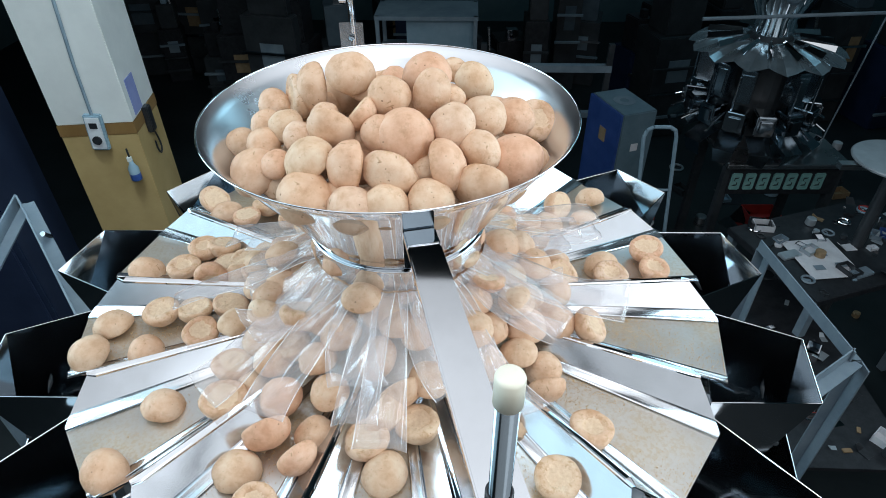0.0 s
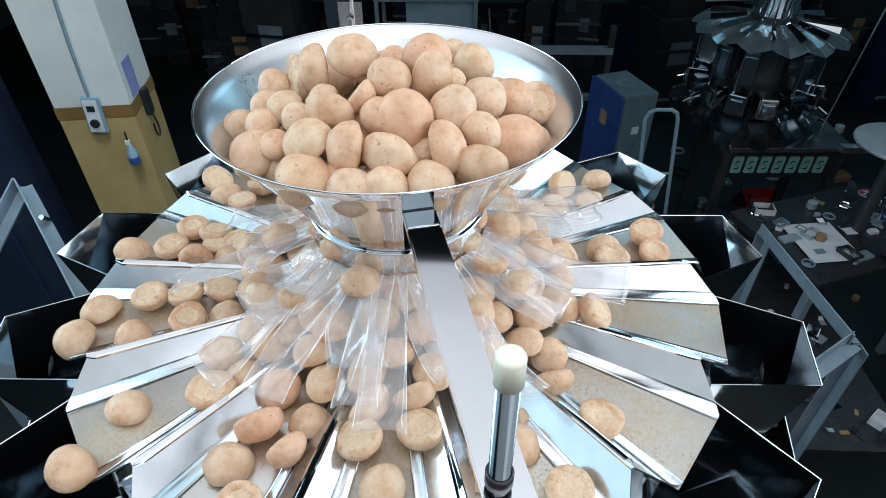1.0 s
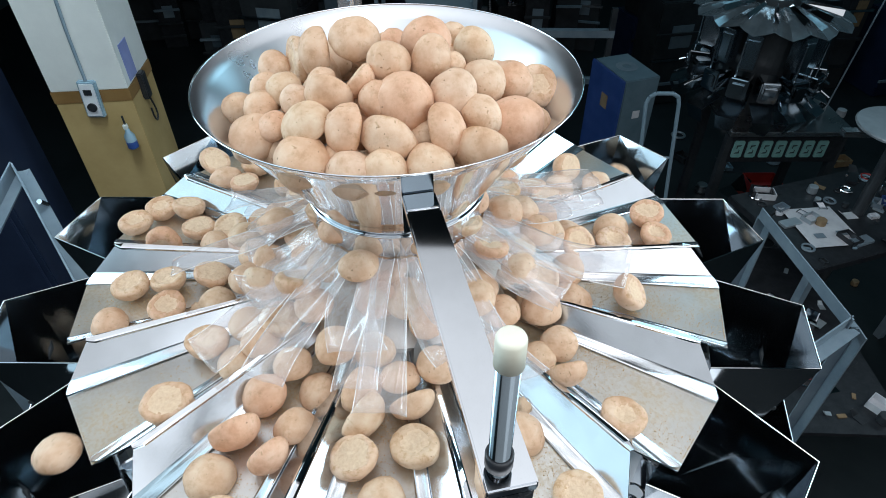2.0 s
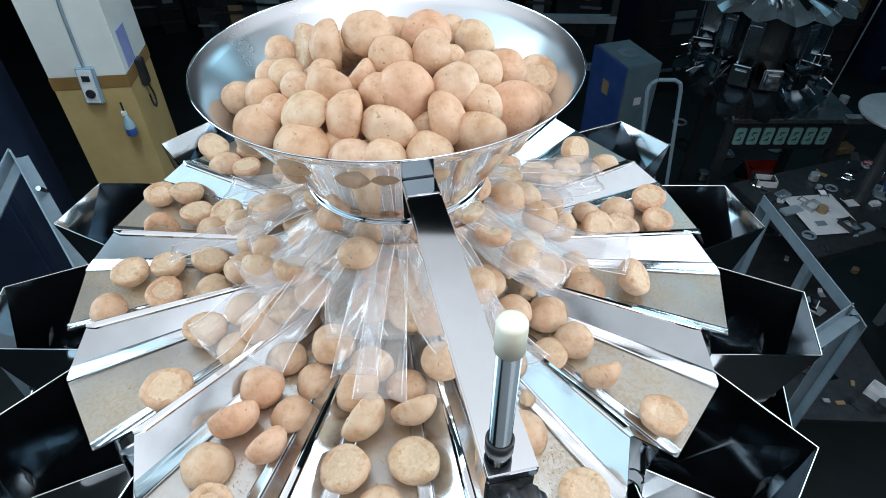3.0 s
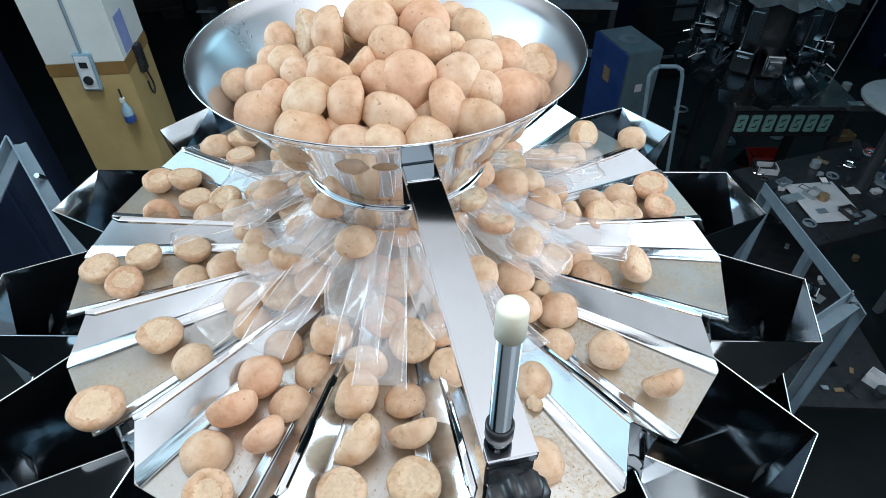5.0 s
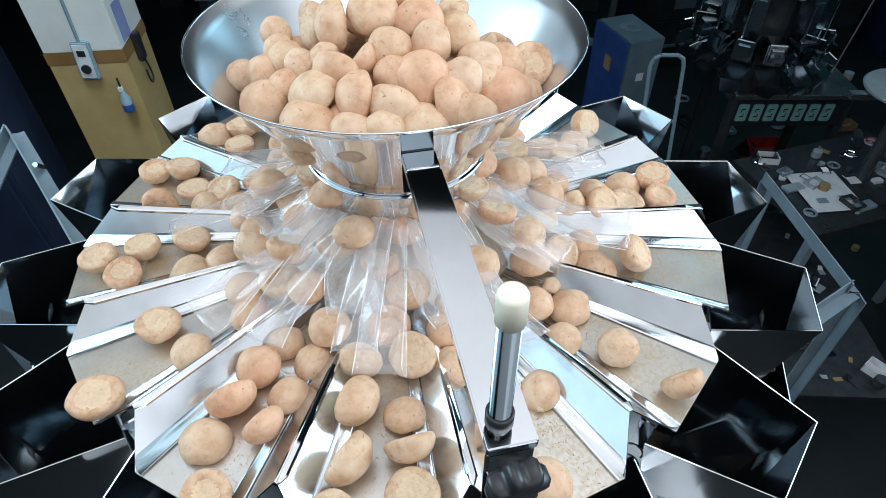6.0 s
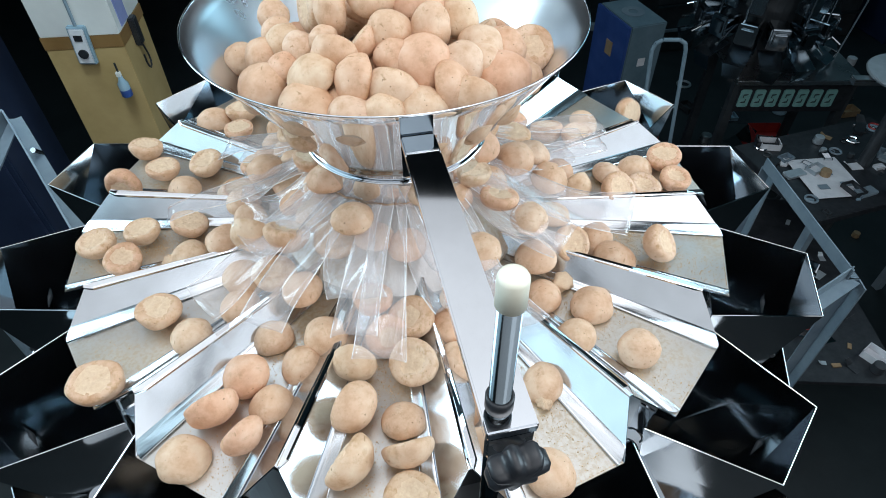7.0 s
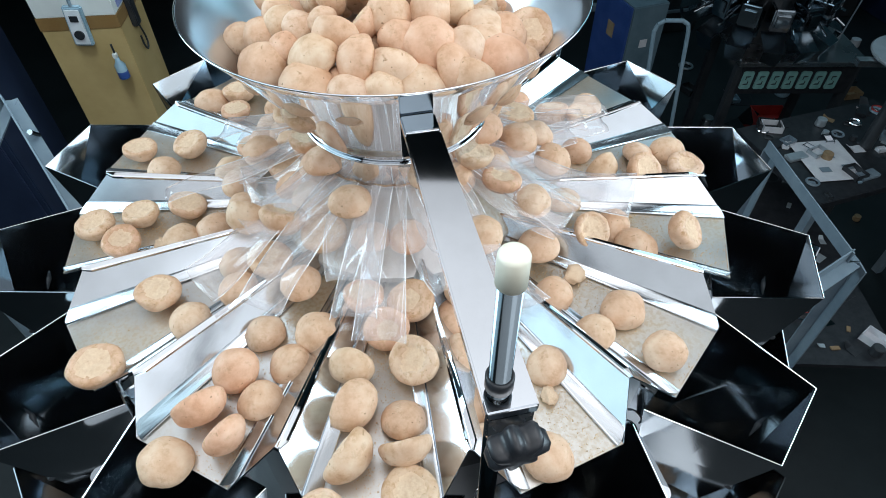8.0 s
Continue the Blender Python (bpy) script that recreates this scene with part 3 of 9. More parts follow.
# ---- baked pieces ----
def piece_mesh(seed):
    """A puffed round biscuit: domed top, flatter underside with a shallow crumbly hollow."""
    rng = random.Random(seed)
    bm = bmesh.new()
    bmesh.ops.create_icosphere(bm, subdivisions=4, radius=1.0)
    shift = Vector((rng.uniform(0, 50), rng.uniform(0, 50), rng.uniform(0, 50)))
    thick, flat = rng.uniform(0.78, 0.96), rng.uniform(0.20, 0.33)
    oval, hollow, rim = rng.uniform(0.9, 1.1), rng.uniform(0.03, 0.13), rng.uniform(0.45, 0.84)
    crack = rng.uniform(0, math.pi)
    for v in bm.verts:
        d = v.co.normalized()
        rad = math.hypot(d.x, d.y)
        z = d.z * thick
        if d.z < 0:
            # the flat side: nearly straight flank, rounded rim, sunken rough middle
            z = -flat * max(0.0, 1 - rad ** 8) ** 0.5
            edge = rim * (1 + 0.22 * noise.noise(Vector((d.x * 1.8, d.y * 1.8, 3)) + shift))
            w = min(1.0, max(0.0, (edge + 0.13 - rad) / 0.26))
            w = w * w * (3 - 2 * w)
            rough = 0.5 * noise.noise(d * 5 + shift) + 0.35 * noise.noise(d * 11 + shift)
            z += w * (hollow + 0.14 * rough)
            groove = abs(d.x * math.sin(crack) - d.y * math.cos(crack) + 0.1 * noise.noise(d * 4 + shift))
            z += w * 0.07 * max(0.0, 1 - groove / 0.09)
        bulge = 1 + 0.08 * noise.noise(d * 1.2 + shift) + 0.025 * noise.noise(d * 3.4 + shift) + 0.012 * noise.noise(d * 9 + shift)
        v.co = Vector((d.x * oval, d.y / oval, z)) * bulge
    for f in bm.faces:
        c = f.calc_center_median()
        edge = rim * (1 + 0.22 * noise.noise(Vector((c.x * 1.8, c.y * 1.8, 3)) + shift)) + 0.07 * noise.noise(Vector((c.x * 9, c.y * 9, 7)) + shift)
        f.material_index = 1 if c.z < 0.0 and math.hypot(c.x, c.y) < edge - 0.02 else 0
    bmesh.ops.recalc_face_normals(bm, faces=bm.faces)
    return mesh_of("baked_piece", bm, [SKIN, CRUMB], True)


PIECES = [piece_mesh(s) for s in range(14)]
PIECE_COUNT = 275
rng = random.Random(5)
baked = []
for i in range(PIECE_COUNT):
    ob = new("baked_piece", PIECES[i % len(PIECES)])
    s = 0.0250 * rng.uniform(0.92, 1.08)
    ob.scale = (s, s, s)
    tagged(ob, "round puffed tan biscuit with a crumbly face", "biscuit", "baked pieces on the weigher")
    baked.append(ob)


def fragment_mesh(seed):
    """A broken crumbly lump."""
    bm = bmesh.new()
    bmesh.ops.create_icosphere(bm, subdivisions=3, radius=1.0)
    for v in bm.verts:
        d = v.co.normalized()
        v.co = Vector((d.x * 1.2, d.y, d.z * 0.7)) * (1 + 0.45 * noise.noise(d * 1.7 + Vector((seed * 7.3, 0, 0))) + 0.2 * noise.noise(d * 5 + Vector((0, seed * 3.1, 0))))
    return mesh_of("biscuit_fragment", bm, CRUMB, True)


fragments = []
for i, size in enumerate((0.010, 0.012, 0.009, 0.011)):
    ob = new("biscuit_fragment", fragment_mesh(i))
    ob.scale = (size, size, size)
    fragments.append(tagged(ob, "pale broken biscuit fragment on a steel pan", "biscuit fragment", "biscuit fragments on the pans"))


# ---- crumbs on the pans ----
def crumbs():
    rng = random.Random(3)
    verts, faces = [], []
    for k, count in ((0, 1800), (-1, 1800), (-2, 600), (-3, 2000), (-4, 700), (1, 1500), (2, 2200), (3, 4200), (4, 800), (5, 200), (-5, 200)):
        spots = [(rng.uniform(0.22, 0.43), rng.uniform(-0.85, 0.85)) for _ in range(7)]
        for _ in range(count):
            cr, cv = rng.choice(spots)
            r = min(0.442, max(0.18, cr + rng.gauss(0, 0.028)))
            off = max(-0.96, min(0.96, cv + rng.gauss(0, 0.3))) * pan_half_floor(r)
            s = 0.00028 + 0.0007 * rng.random() ** 4
            m = lane(k, r, off, 0.0008 + s * 0.5) @ pose(0, 0, 0, rng.uniform(0, 360), rng.uniform(0, 360), 0)
            n0 = len(verts)
            for p in ((1, 1, 1), (1, -1, -1), (-1, 1, -1), (-1, -1, 1)):
                verts.append(tuple(m @ (Vector(p) * s * rng.uniform(0.6, 1.0))))
            faces += [(n0, n0 + 1, n0 + 2), (n0, n0 + 3, n0 + 1), (n0, n0 + 2, n0 + 3), (n0 + 1, n0 + 3, n0 + 2)]
    me = bpy.data.meshes.new("crumbs")
    me.from_pydata(verts, [], faces)
    me.materials.append(CRUMBS)
    tagged(new("crumbs", me), "fine tan biscuit crumbs scattered on the steel pans", "crumbs", kind="stuff")


crumbs()


# ---- the workshop round the machine ----
def pillar():
    ax, ay, bx, by = -1.923, 1.96, -1.563, 2.013
    turn = math.degrees(math.atan2(by - ay, bx - ax))
    w = math.hypot(bx - ax, by - ay)
    p = anchor("pillar", pose(ax, ay, 0, 0, 0, turn), "square pillar, white above and ochre below a brown band", "pillar")
    part("lower_section", box(0, w, 0, 0.36, 0, 1.325, 0.004), OCHRE, p, "ochre painted lower part")
    part("band", box(-0.002, w + 0.002, -0.002, 0.362, 1.325, 1.385), BROWN, p, "brown painted band")
    part("upper_section", box(0, w, 0, 0.36, 1.385, 5.0, 0.004), WHITE, p, "white painted upper part")
    s = anchor("switch_box", pose(ax, ay, 0, 0, 0, turn) @ pose(0.185, -0.03, 1.36, 0, 4, 0), "grey wall switch box with a dial and a window", "switch box")
    part("case", box(-0.042, 0.042, 0, 0.028, -0.105, 0.085, 0.006), PALEBLUE, s)
    part("cover", box(-0.034, 0.034, -0.006, 0, -0.095, 0.075, 0.003), PAPER, s)
    part("window", box(-0.018, 0.018, -0.009, -0.006, 0.018, 0.046), BLACK, s)
    dial = part("dial", rod((0, -0.014, 0), (0, -0.006, 0), 0.022, 24), BLACK, s)
    dial.location = (0, 0, -0.045)
    c = bmesh.new()
    add_rod(c, (0.0, 0.012, 0.085), (-0.012, 0.018, 0.32), 0.008, 10)
    add_rod(c, (-0.012, 0.018, 0.32), (-0.012, 0.018, 2.8), 0.008, 10)
    part("conduit", c, GREY, s)
    b = anchor("spray_bottle", pose(ax, ay, 0, 0, 0, turn) @ pose(0.30, -0.035, 1.13), "small pale blue spray bottle hanging on the pillar", "bottle")
    part("body", lathe([(0, -0.05), (0.022, -0.05), (0.026, -0.04), (0.026, 0.02), (0.012, 0.045), (0.011, 0.06), (0, 0.06)], 20), PALEBLUE, b, smooth=True)
    part("trigger", box(-0.012, 0.008, -0.012, 0.012, 0.06, 0.085, 0.003), WHITE, b)
    part("nozzle", rod((0, 0, 0.085), (0, 0, 0.13), 0.005, 10), BLACK, b)
    part("liquid_band", lathe([(0.0262, -0.045), (0.0268, -0.044), (0.0268, -0.01), (0.0262, -0.009)], 20, True), BLUE, b)
    h = anchor("wall_phone", pose(ax, ay, 0, 0, 0, turn) @ pose(w + 0.012, 0.16, 1.30), "dark handset with a coiled cord on the pillar side", "telephone")
    part("handset", box(-0.012, 0.02, -0.03, 0.03, -0.04, 0.10, 0.006), BLACK, h)
    cord = bmesh.new()
    pts = [(0.01, 0.03 * math.sin(t * math.pi), -0.04 - 0.13 * math.sin(t * math.pi / 2) + 0.05 * max(0, t - 1)) for t in [i * 0.2 for i in range(9)]]
    for a, b2 in zip(pts, pts[1:]):
        add_rod(cord, a, b2, 0.005, 8)
    part("cord", cord, BLACK, h)
    n = part("notice", box(w + 0.001, w + 0.004, 0.05, 0.16, 1.40, 1.58), paint("faded_blue_notice", (0.2, 0.24, 0.5), (0.28, 0.32, 0.58), 0.7))
    n.matrix_basis = pose(ax, ay, 0, 0, 0, turn)
    tagged(n, "faded blue notice sheet on the pillar side", "notice")


pillar()


def dark_cabinet():
    c = anchor("electrical_cabinet", pose(-2.55, 1.55, 0, 0, 0, 12), "tall dark navy electrical cabinet", "cabinet")
    part("body", box(-0.35, 0.42, 0, 0.5, 0, 2.25, 0.008), paint("navy_cabinet_paint", (0.012, 0.02, 0.045), (0.02, 0.032, 0.065), 0.35), c)
    part("door", box(-0.32, 0.39, -0.02, -0.001, 0.1, 2.2, 0.004), paint("navy_door_paint", (0.014, 0.022, 0.05), (0.022, 0.034, 0.07), 0.35), c)
    part("switch_plate", box(0.17, 0.25, -0.028, -0.02, 1.32, 1.40, 0.002), GREY, c)
    part("handle", box(-0.27, -0.24, -0.05, -0.02, 1.0, 1.2, 0.004), BLACK, c)


dark_cabinet()


def angle_bar(a, b, w=0.045, t=0.005):
    """An L-section bar between two points."""
    a, b = Vector(a), Vector(b)
    m = Matrix.Translation(a) @ (b - a).to_track_quat("Z", "Y").to_matrix().to_4x4()
    length = (b - a).length
    bm = bmesh.new()
    add_box(bm, -w / 2, w / 2, -t, 0, 0, length, m)
    add_box(bm, -w / 2, -w / 2 + t, 0.0005, w, 0, length, m)
    return bm


def side_frame():
    """Bent grey steel frame that stands beside the weigher."""
    f = anchor("platform_rail", pose(0, 0, 0), "grey painted steel angle rail beside the weigher", "rail")
    top = Vector((-1.175, 0.745, 1.75))
    for nm, e in (("rail_bar", (-1.119, 0.30, 1.66)), ("rail_bar", (-0.80, 0.33, 1.66))):
        part(nm, angle_bar(top, e, 0.036), GREY, f)
    part("post", angle_bar((-0.80, 0.33, 0.0), (-0.80, 0.33, 1.70)), GREY, f)
    part("post", angle_bar((-1.119, 0.30, 0.0), (-1.119, 0.30, 1.70)), GREY, f)
    part("bolt", rod((-1.045, 0.62, 1.725), (-1.045, 0.60, 1.75), 0.008, 8), MIRROR, f)


side_frame()


def second_weigher():
    """Another weigher of the same kind, standing unlit in the hall."""
    cx, cy, cz = 1.90, 3.05, 1.49
    w = anchor("second_weigher", pose(cx, cy, cz), "unlit stainless steel weigher with a ring of empty fluted pans", "weighing machine")
    BRIGHT = steel("worn_bright_steel", (0.40, 0.47, 0.52), 0.12, 0.32, 9, 0.10)
    rows = []
    for i in range(6):
        u = i / 5
        r, ww, drop = 0.10 + 0.35 * u, 0.225 * (0.10 + 0.35 * u), -0.075 * u * u
        rows.append([(r - 0.05 * u * abs(v) ** 2, ww * v, drop + 0.030 * u * abs(v)) for v in (-1, -0.55, 0, 0.55, 1)])
    PETAL = paint("worn_pan_steel", (0.30, 0.40, 0.45), (0.46, 0.57, 0.63), 0.22, 9, 0.0, 0.7)
    petal = mesh_of("fluted_pan", sheet(rows, 0.002), PETAL)
    # folded rib between two pans
    rib = mesh_of("folded_rib", sheet([[(0.16, -0.012, 0.012), (0.16, 0.0, 0.03), (0.16, 0.012, 0.012)], [(0.36, -0.018, -0.020), (0.36, 0.0, 0.010), (0.36, 0.018, -0.020)]], 0.002), MIRROR)
    hop = bmesh.new()
    add_box(hop, 0.26, 0.35, -0.042, 0.042, -0.30, -0.10, None, 0.005)
    add_box(hop, 0.352, 0.358, -0.030, 0.030, -0.27, -0.13)
    add_rod(hop, (0.37, -0.036, -0.14), (0.37, -0.036, -0.36), 0.006, 8)
    hop = mesh_of("hanging_hopper", hop, BRIGHT)
    drive = bmesh.new()
    add_box(drive, 0.27, 0.40, -0.055, 0.055, -0.47, -0.34, None, 0.008)
    add_box(drive, 0.402, 0.412, -0.034, 0.034, -0.44, -0.37, None, 0.003)
    add_rod(drive, (0.30, 0.06, -0.40), (0.46, 0.075, -0.48), 0.007, 8)
    drive = mesh_of("drive_box", drive, BUCKET)
    gate = mesh_of("lower_hopper", sheet([[(0.33, -0.07, -0.50), (0.33, 0.07, -0.50)], [(0.47, -0.06, -0.56), (0.47, 0.06, -0.56)], [(0.43, -0.05, -0.66), (0.43, 0.05, -0.66)]], 0.002), BRIGHT)
    for k in range(14):
        for mesh, nm in ((petal, "fluted_pan"), (rib, "folded_rib"), (hop, "hanging_hopper"), (drive, "drive_box"), (gate, "lower_hopper")):
            if nm == "hanging_hopper" and k % 3 == 1:
                continue
            o = new(nm, mesh)
            o.parent = w
            o.matrix_local = Matrix.Rotation((k + (0.5 if nm == "folded_rib" else 0)) * STEP + 0.1, 4, "Z")
    part("funnel", lathe([(0.30, 0.42), (0.296, 0.42), (0.115, 0.12), (0.11, 0.03)], 48), MIRROR, w, smooth=True)
    part("core", lathe([(0.0, 0.05), (0.10, 0.03), (0.22, -0.08), (0.22, -0.66), (0, -0.66)], 32), DARKGREY, w)
    part("rail", rod((-0.5, -0.2, 0.16), (0.5, -0.2, 0.20), 0.010, 10), GREY, w)
    part("rail_post", rod((0.5, -0.2, 0.20), (0.46, -0.15, -0.64), 0.005, 10), GREY, w)
    t = anchor("machine_table", pose(1.70, 2.625, 0, 0, 0, 2), "dark steel machine table with a row of pale green labels", "table")
    part("tabletop", box(0, 0.75, 0, 0.52, 0.815, 0.85, 0.004), SATIN, t)
    part("front_edge", box(-0.01, 0.76, -0.012, -0.001, 0.825, 0.853, 0.002), SATIN, t)
    part("panel", box(0.04, 0.72, 0.03, 0.05, 0.62, 0.81), BLACK, t)
    pale = paint("pale_green_label", (0.17, 0.38, 0.36), (0.28, 0.52, 0.49), 0.5, 20)
    lab = mesh_of("label", box(-0.032, 0.032, -0.004, 0, -0.058, 0.058, 0.006), pale)
    mark = bmesh.new()
    bend = [(0.018, 0.030), (-0.012, 0.028), (-0.012, 0.006), (0.012, -0.006), (0.012, -0.028), (-0.018, -0.030)]
    sheet([[(x, -0.0052, z), (x * 0.55, -0.0052, z * 0.72)] for x, z in bend], 0.0012, mark)
    mark = mesh_of("mark", mark, BLACK)
    for i in range(7):
        o = new("label", lab)
        o.parent = t
        o.location = (0.085 + i * 0.086, 0.028, 0.715)
        q = new("mark", mark)
        q.parent = o
        q.location = (0, 0, 0)
    for x in (0.03, 0.72):
        for y in (0.06, 0.48):
            part("leg", box(x - 0.025, x + 0.025, y - 0.025, y + 0.025, 0, 0.815, 0.003), DARKGREY, t)


second_weigher()


def blue_cabinet():
    c = anchor("blue_cabinet", pose(1.045, 2.764, 0, 0, 0, 21), "blue control cabinet with pale grey-blue sides", "cabinet")
    part("body", box(0, 0.24, 0, 0.37, 0, 1.10, 0.006), paint("slate_cabinet_paint", (0.10, 0.17, 0.21), (0.15, 0.23, 0.28), 0.45), c)
    part("side_panel", box(-0.02, -0.001, 0, 0.37, 0, 1.10, 0.004), BLUE, c, "deep blue side panel")
    part("notice", box(-0.024, -0.0205, 0.13, 0.20, 0.86, 0.95), CARD, c)
    part("label", box(0.09, 0.14, -0.004, -0.0005, 0.84, 0.89), PAPER, c)
    part("top_vent", lathe([(0.03, 1.1035), (0.07, 1.1035), (0.07, 1.101), (0.03, 1.101)], 20, True), GREY, c).location = (0.12, 0.19, 0)


blue_cabinet()


def trolley():
    t = anchor("trolley_handle", pose(1.075, 2.41, 0, 0, 0, 1), "pale grey tubular steel trolley with a hoop handle", "trolley")
    pts = [(0.10, -0.03, 0.12), (0, 0, 1.14), (0.012, 0, 1.18), (0.045, 0, 1.20), (0.135, 0, 1.20), (0.168, 0, 1.18), (0.18, 0, 1.14), (0.29, -0.03, 0.12)]
    bm = bmesh.new()
    for a, b in zip(pts, pts[1:]):
        add_rod(bm, a, b, 0.011, 12)
    part("hoop", bm, PALEBLUE, t)
    part("shelf", box(0.08, 0.31, -0.05, 0.42, 0.11, 0.14, 0.004), PALEBLUE, t)
    part("crossbar", rod((0.033, -0.01, 0.80), (0.216, -0.01, 0.80), 0.008, 10), PALEBLUE, t)
    for x in (0.11, 0.28):
        for y in (0.02, 0.36):
            part("wheel", rod((x - 0.012, y, 0.055), (x + 0.012, y, 0.055), 0.055, 18), BLACK, t)


trolley()


def right_stand():
    """Light-grey angle frame, low beside the weigher, with a shelf of small parts."""
    f = anchor("grey_stand", pose(0, 0, 0), "grey painted steel angle stand with a lower shelf", "stand")
    a, b, c = (1.301, 1.324, 1.2), (1.375, 0.723, 1.2), (0.98, 0.45, 1.2)
    part("top_bar", angle_bar(a, b, 0.045), GREY, f)
    part("top_bar", angle_bar(b, c, 0.045), GREY, f)
    for p in (a, b, c):
        part("leg", angle_bar((p[0], p[1], 0), (p[0], p[1], 1.2), 0.045), GREY, f)
    part("shelf", box(1.0, 1.9, 0.75, 1.9, 0.53, 0.55), BLACK, f)
    p2 = anchor("steel_bench", pose(1.72, 1.45, 0, 0, 0, 20), "dark steel bench strewn with papers and tools", "bench")
    part("benchtop", box(0, 0.9, 0, 0.62, 0.76, 0.80, 0.004), BLACK, p2)
    for x in (0.03, 0.87):
        for y in (0.03, 0.59):
            part("leg", box(x - 0.02, x + 0.02, y - 0.02, y + 0.02, 0, 0.76), GREY, p2)
    sheet_bm = sheet([[(x, y, 0.003 + 0.02 * (x - 0.1) ** 2 + 0.03 * y * y) for y in (0, 0.1, 0.2, 0.3)] for x in (0, 0.1, 0.2, 0.26)], 0.0012)
    s = part("paper_sheet", sheet_bm, PAPER)
    s.matrix_basis = pose(1.77, 1.60, 0.806, 0, 0, 8)
    tagged(s, "curled printed paper sheet on the bench", "paper")
    for i, (x, y) in enumerate(((0.05, 0.06), (0.12, 0.16), (0.17, 0.07))):
        bar = part("print_block", box(x, x + 0.05, y, y + 0.035, 0.0075, 0.0085), GREY, s)


right_stand()


def clutter():
    """Small parts left lying on the shelf, bench and floor."""
    rng = random.Random(8)
    mats = [PALEBLUE, GREY, BLACK, PAPER, CARD, DULLSTEEL, BLACK, BLUE, MIRROR, DULLSTEEL, SATIN, DARKGREY, RED, PAPER, BARSTEEL]
    kinds = ("parts_box", "metal_offcut", "tool_case", "bottle_cap", "cable_coil")
    label = {"parts_box": "small open parts box among the clutter", "metal_offcut": "bent sheet metal offcut among the clutter", "tool_case": "dark flat tool case among the clutter",
             "bottle_cap": "round plastic tub among the clutter", "cable_coil": "loose coil of cable among the clutter"}
    for i in range(190):
        zone = i % 3
        if zone == 0:
            x, y, z = rng.uniform(1.02, 1.85), rng.uniform(0.8, 1.85), 0.5501
        elif zone == 1:
            u, v = rng.uniform(0.05, 0.85), rng.uniform(0.03, 0.58)
            q = pose(1.72, 1.45, 0, 0, 0, 20) @ Vector((u, v, 0))
            x, y, z = q.x, q.y, 0.8001
        else:
            x, y, z = rng.uniform(1.0, 3.6), rng.uniform(1.9, 4.6), 0.0001
        kind, mat = rng.choice(kinds), rng.choice(mats)
        s = rng.uniform(0.014, 0.055) * (2.4 if zone == 2 else 1)
        bm = bmesh.new()
        if kind == "parts_box":
            add_box(bm, -s, s, -s * 0.7, s * 0.7, 0, 0.004)
            for x0, x1, y0, y1 in ((-s, s, -s * 0.7, -s * 0.7 + 0.004), (-s, s, s * 0.7 - 0.004, s * 0.7), (-s, -s + 0.004, -s * 0.7, s * 0.7), (s - 0.004, s, -s * 0.7, s * 0.7)):
                add_box(bm, x0, x1, y0, y1, 0.0041, s * 0.7)
        elif kind == "metal_offcut":
            sheet([[(-s, -s * 0.6, 0.002), (-s, s * 0.6, 0.002)], [(s * 0.3, -s * 0.5, 0.002), (s * 0.3, s * 0.6, 0.002)], [(s, -s * 0.3, s * 0.6), (s, s * 0.5, s * 0.7)]], 0.002, bm)
        elif kind == "tool_case":
            add_box(bm, -s, s, -s * 0.5, s * 0.5, 0, s * 0.35, None, s * 0.06)
        elif kind == "bottle_cap":
            bm.free()
            bm = lathe([(0, 0), (s * 0.5, 0), (s * 0.55, s * 0.1), (s * 0.5, s * 0.8), (s * 0.4, s * 0.85), (0, s * 0.85)], 18)
        else:
            bm.free()
            bm = lathe([(s * 0.6 + s * 0.12 * math.cos(a), s * 0.12 + s * 0.12 * math.sin(a)) for a in [j * math.pi / 3 for j in range(6)]], 20, True)
        ob = part(kind, bm, mat)
        ob.matrix_basis = pose(x, y, z, 0, 0, rng.uniform(0, 360))
        tagged(ob, label[kind], kind.replace("_", " "))


clutter()


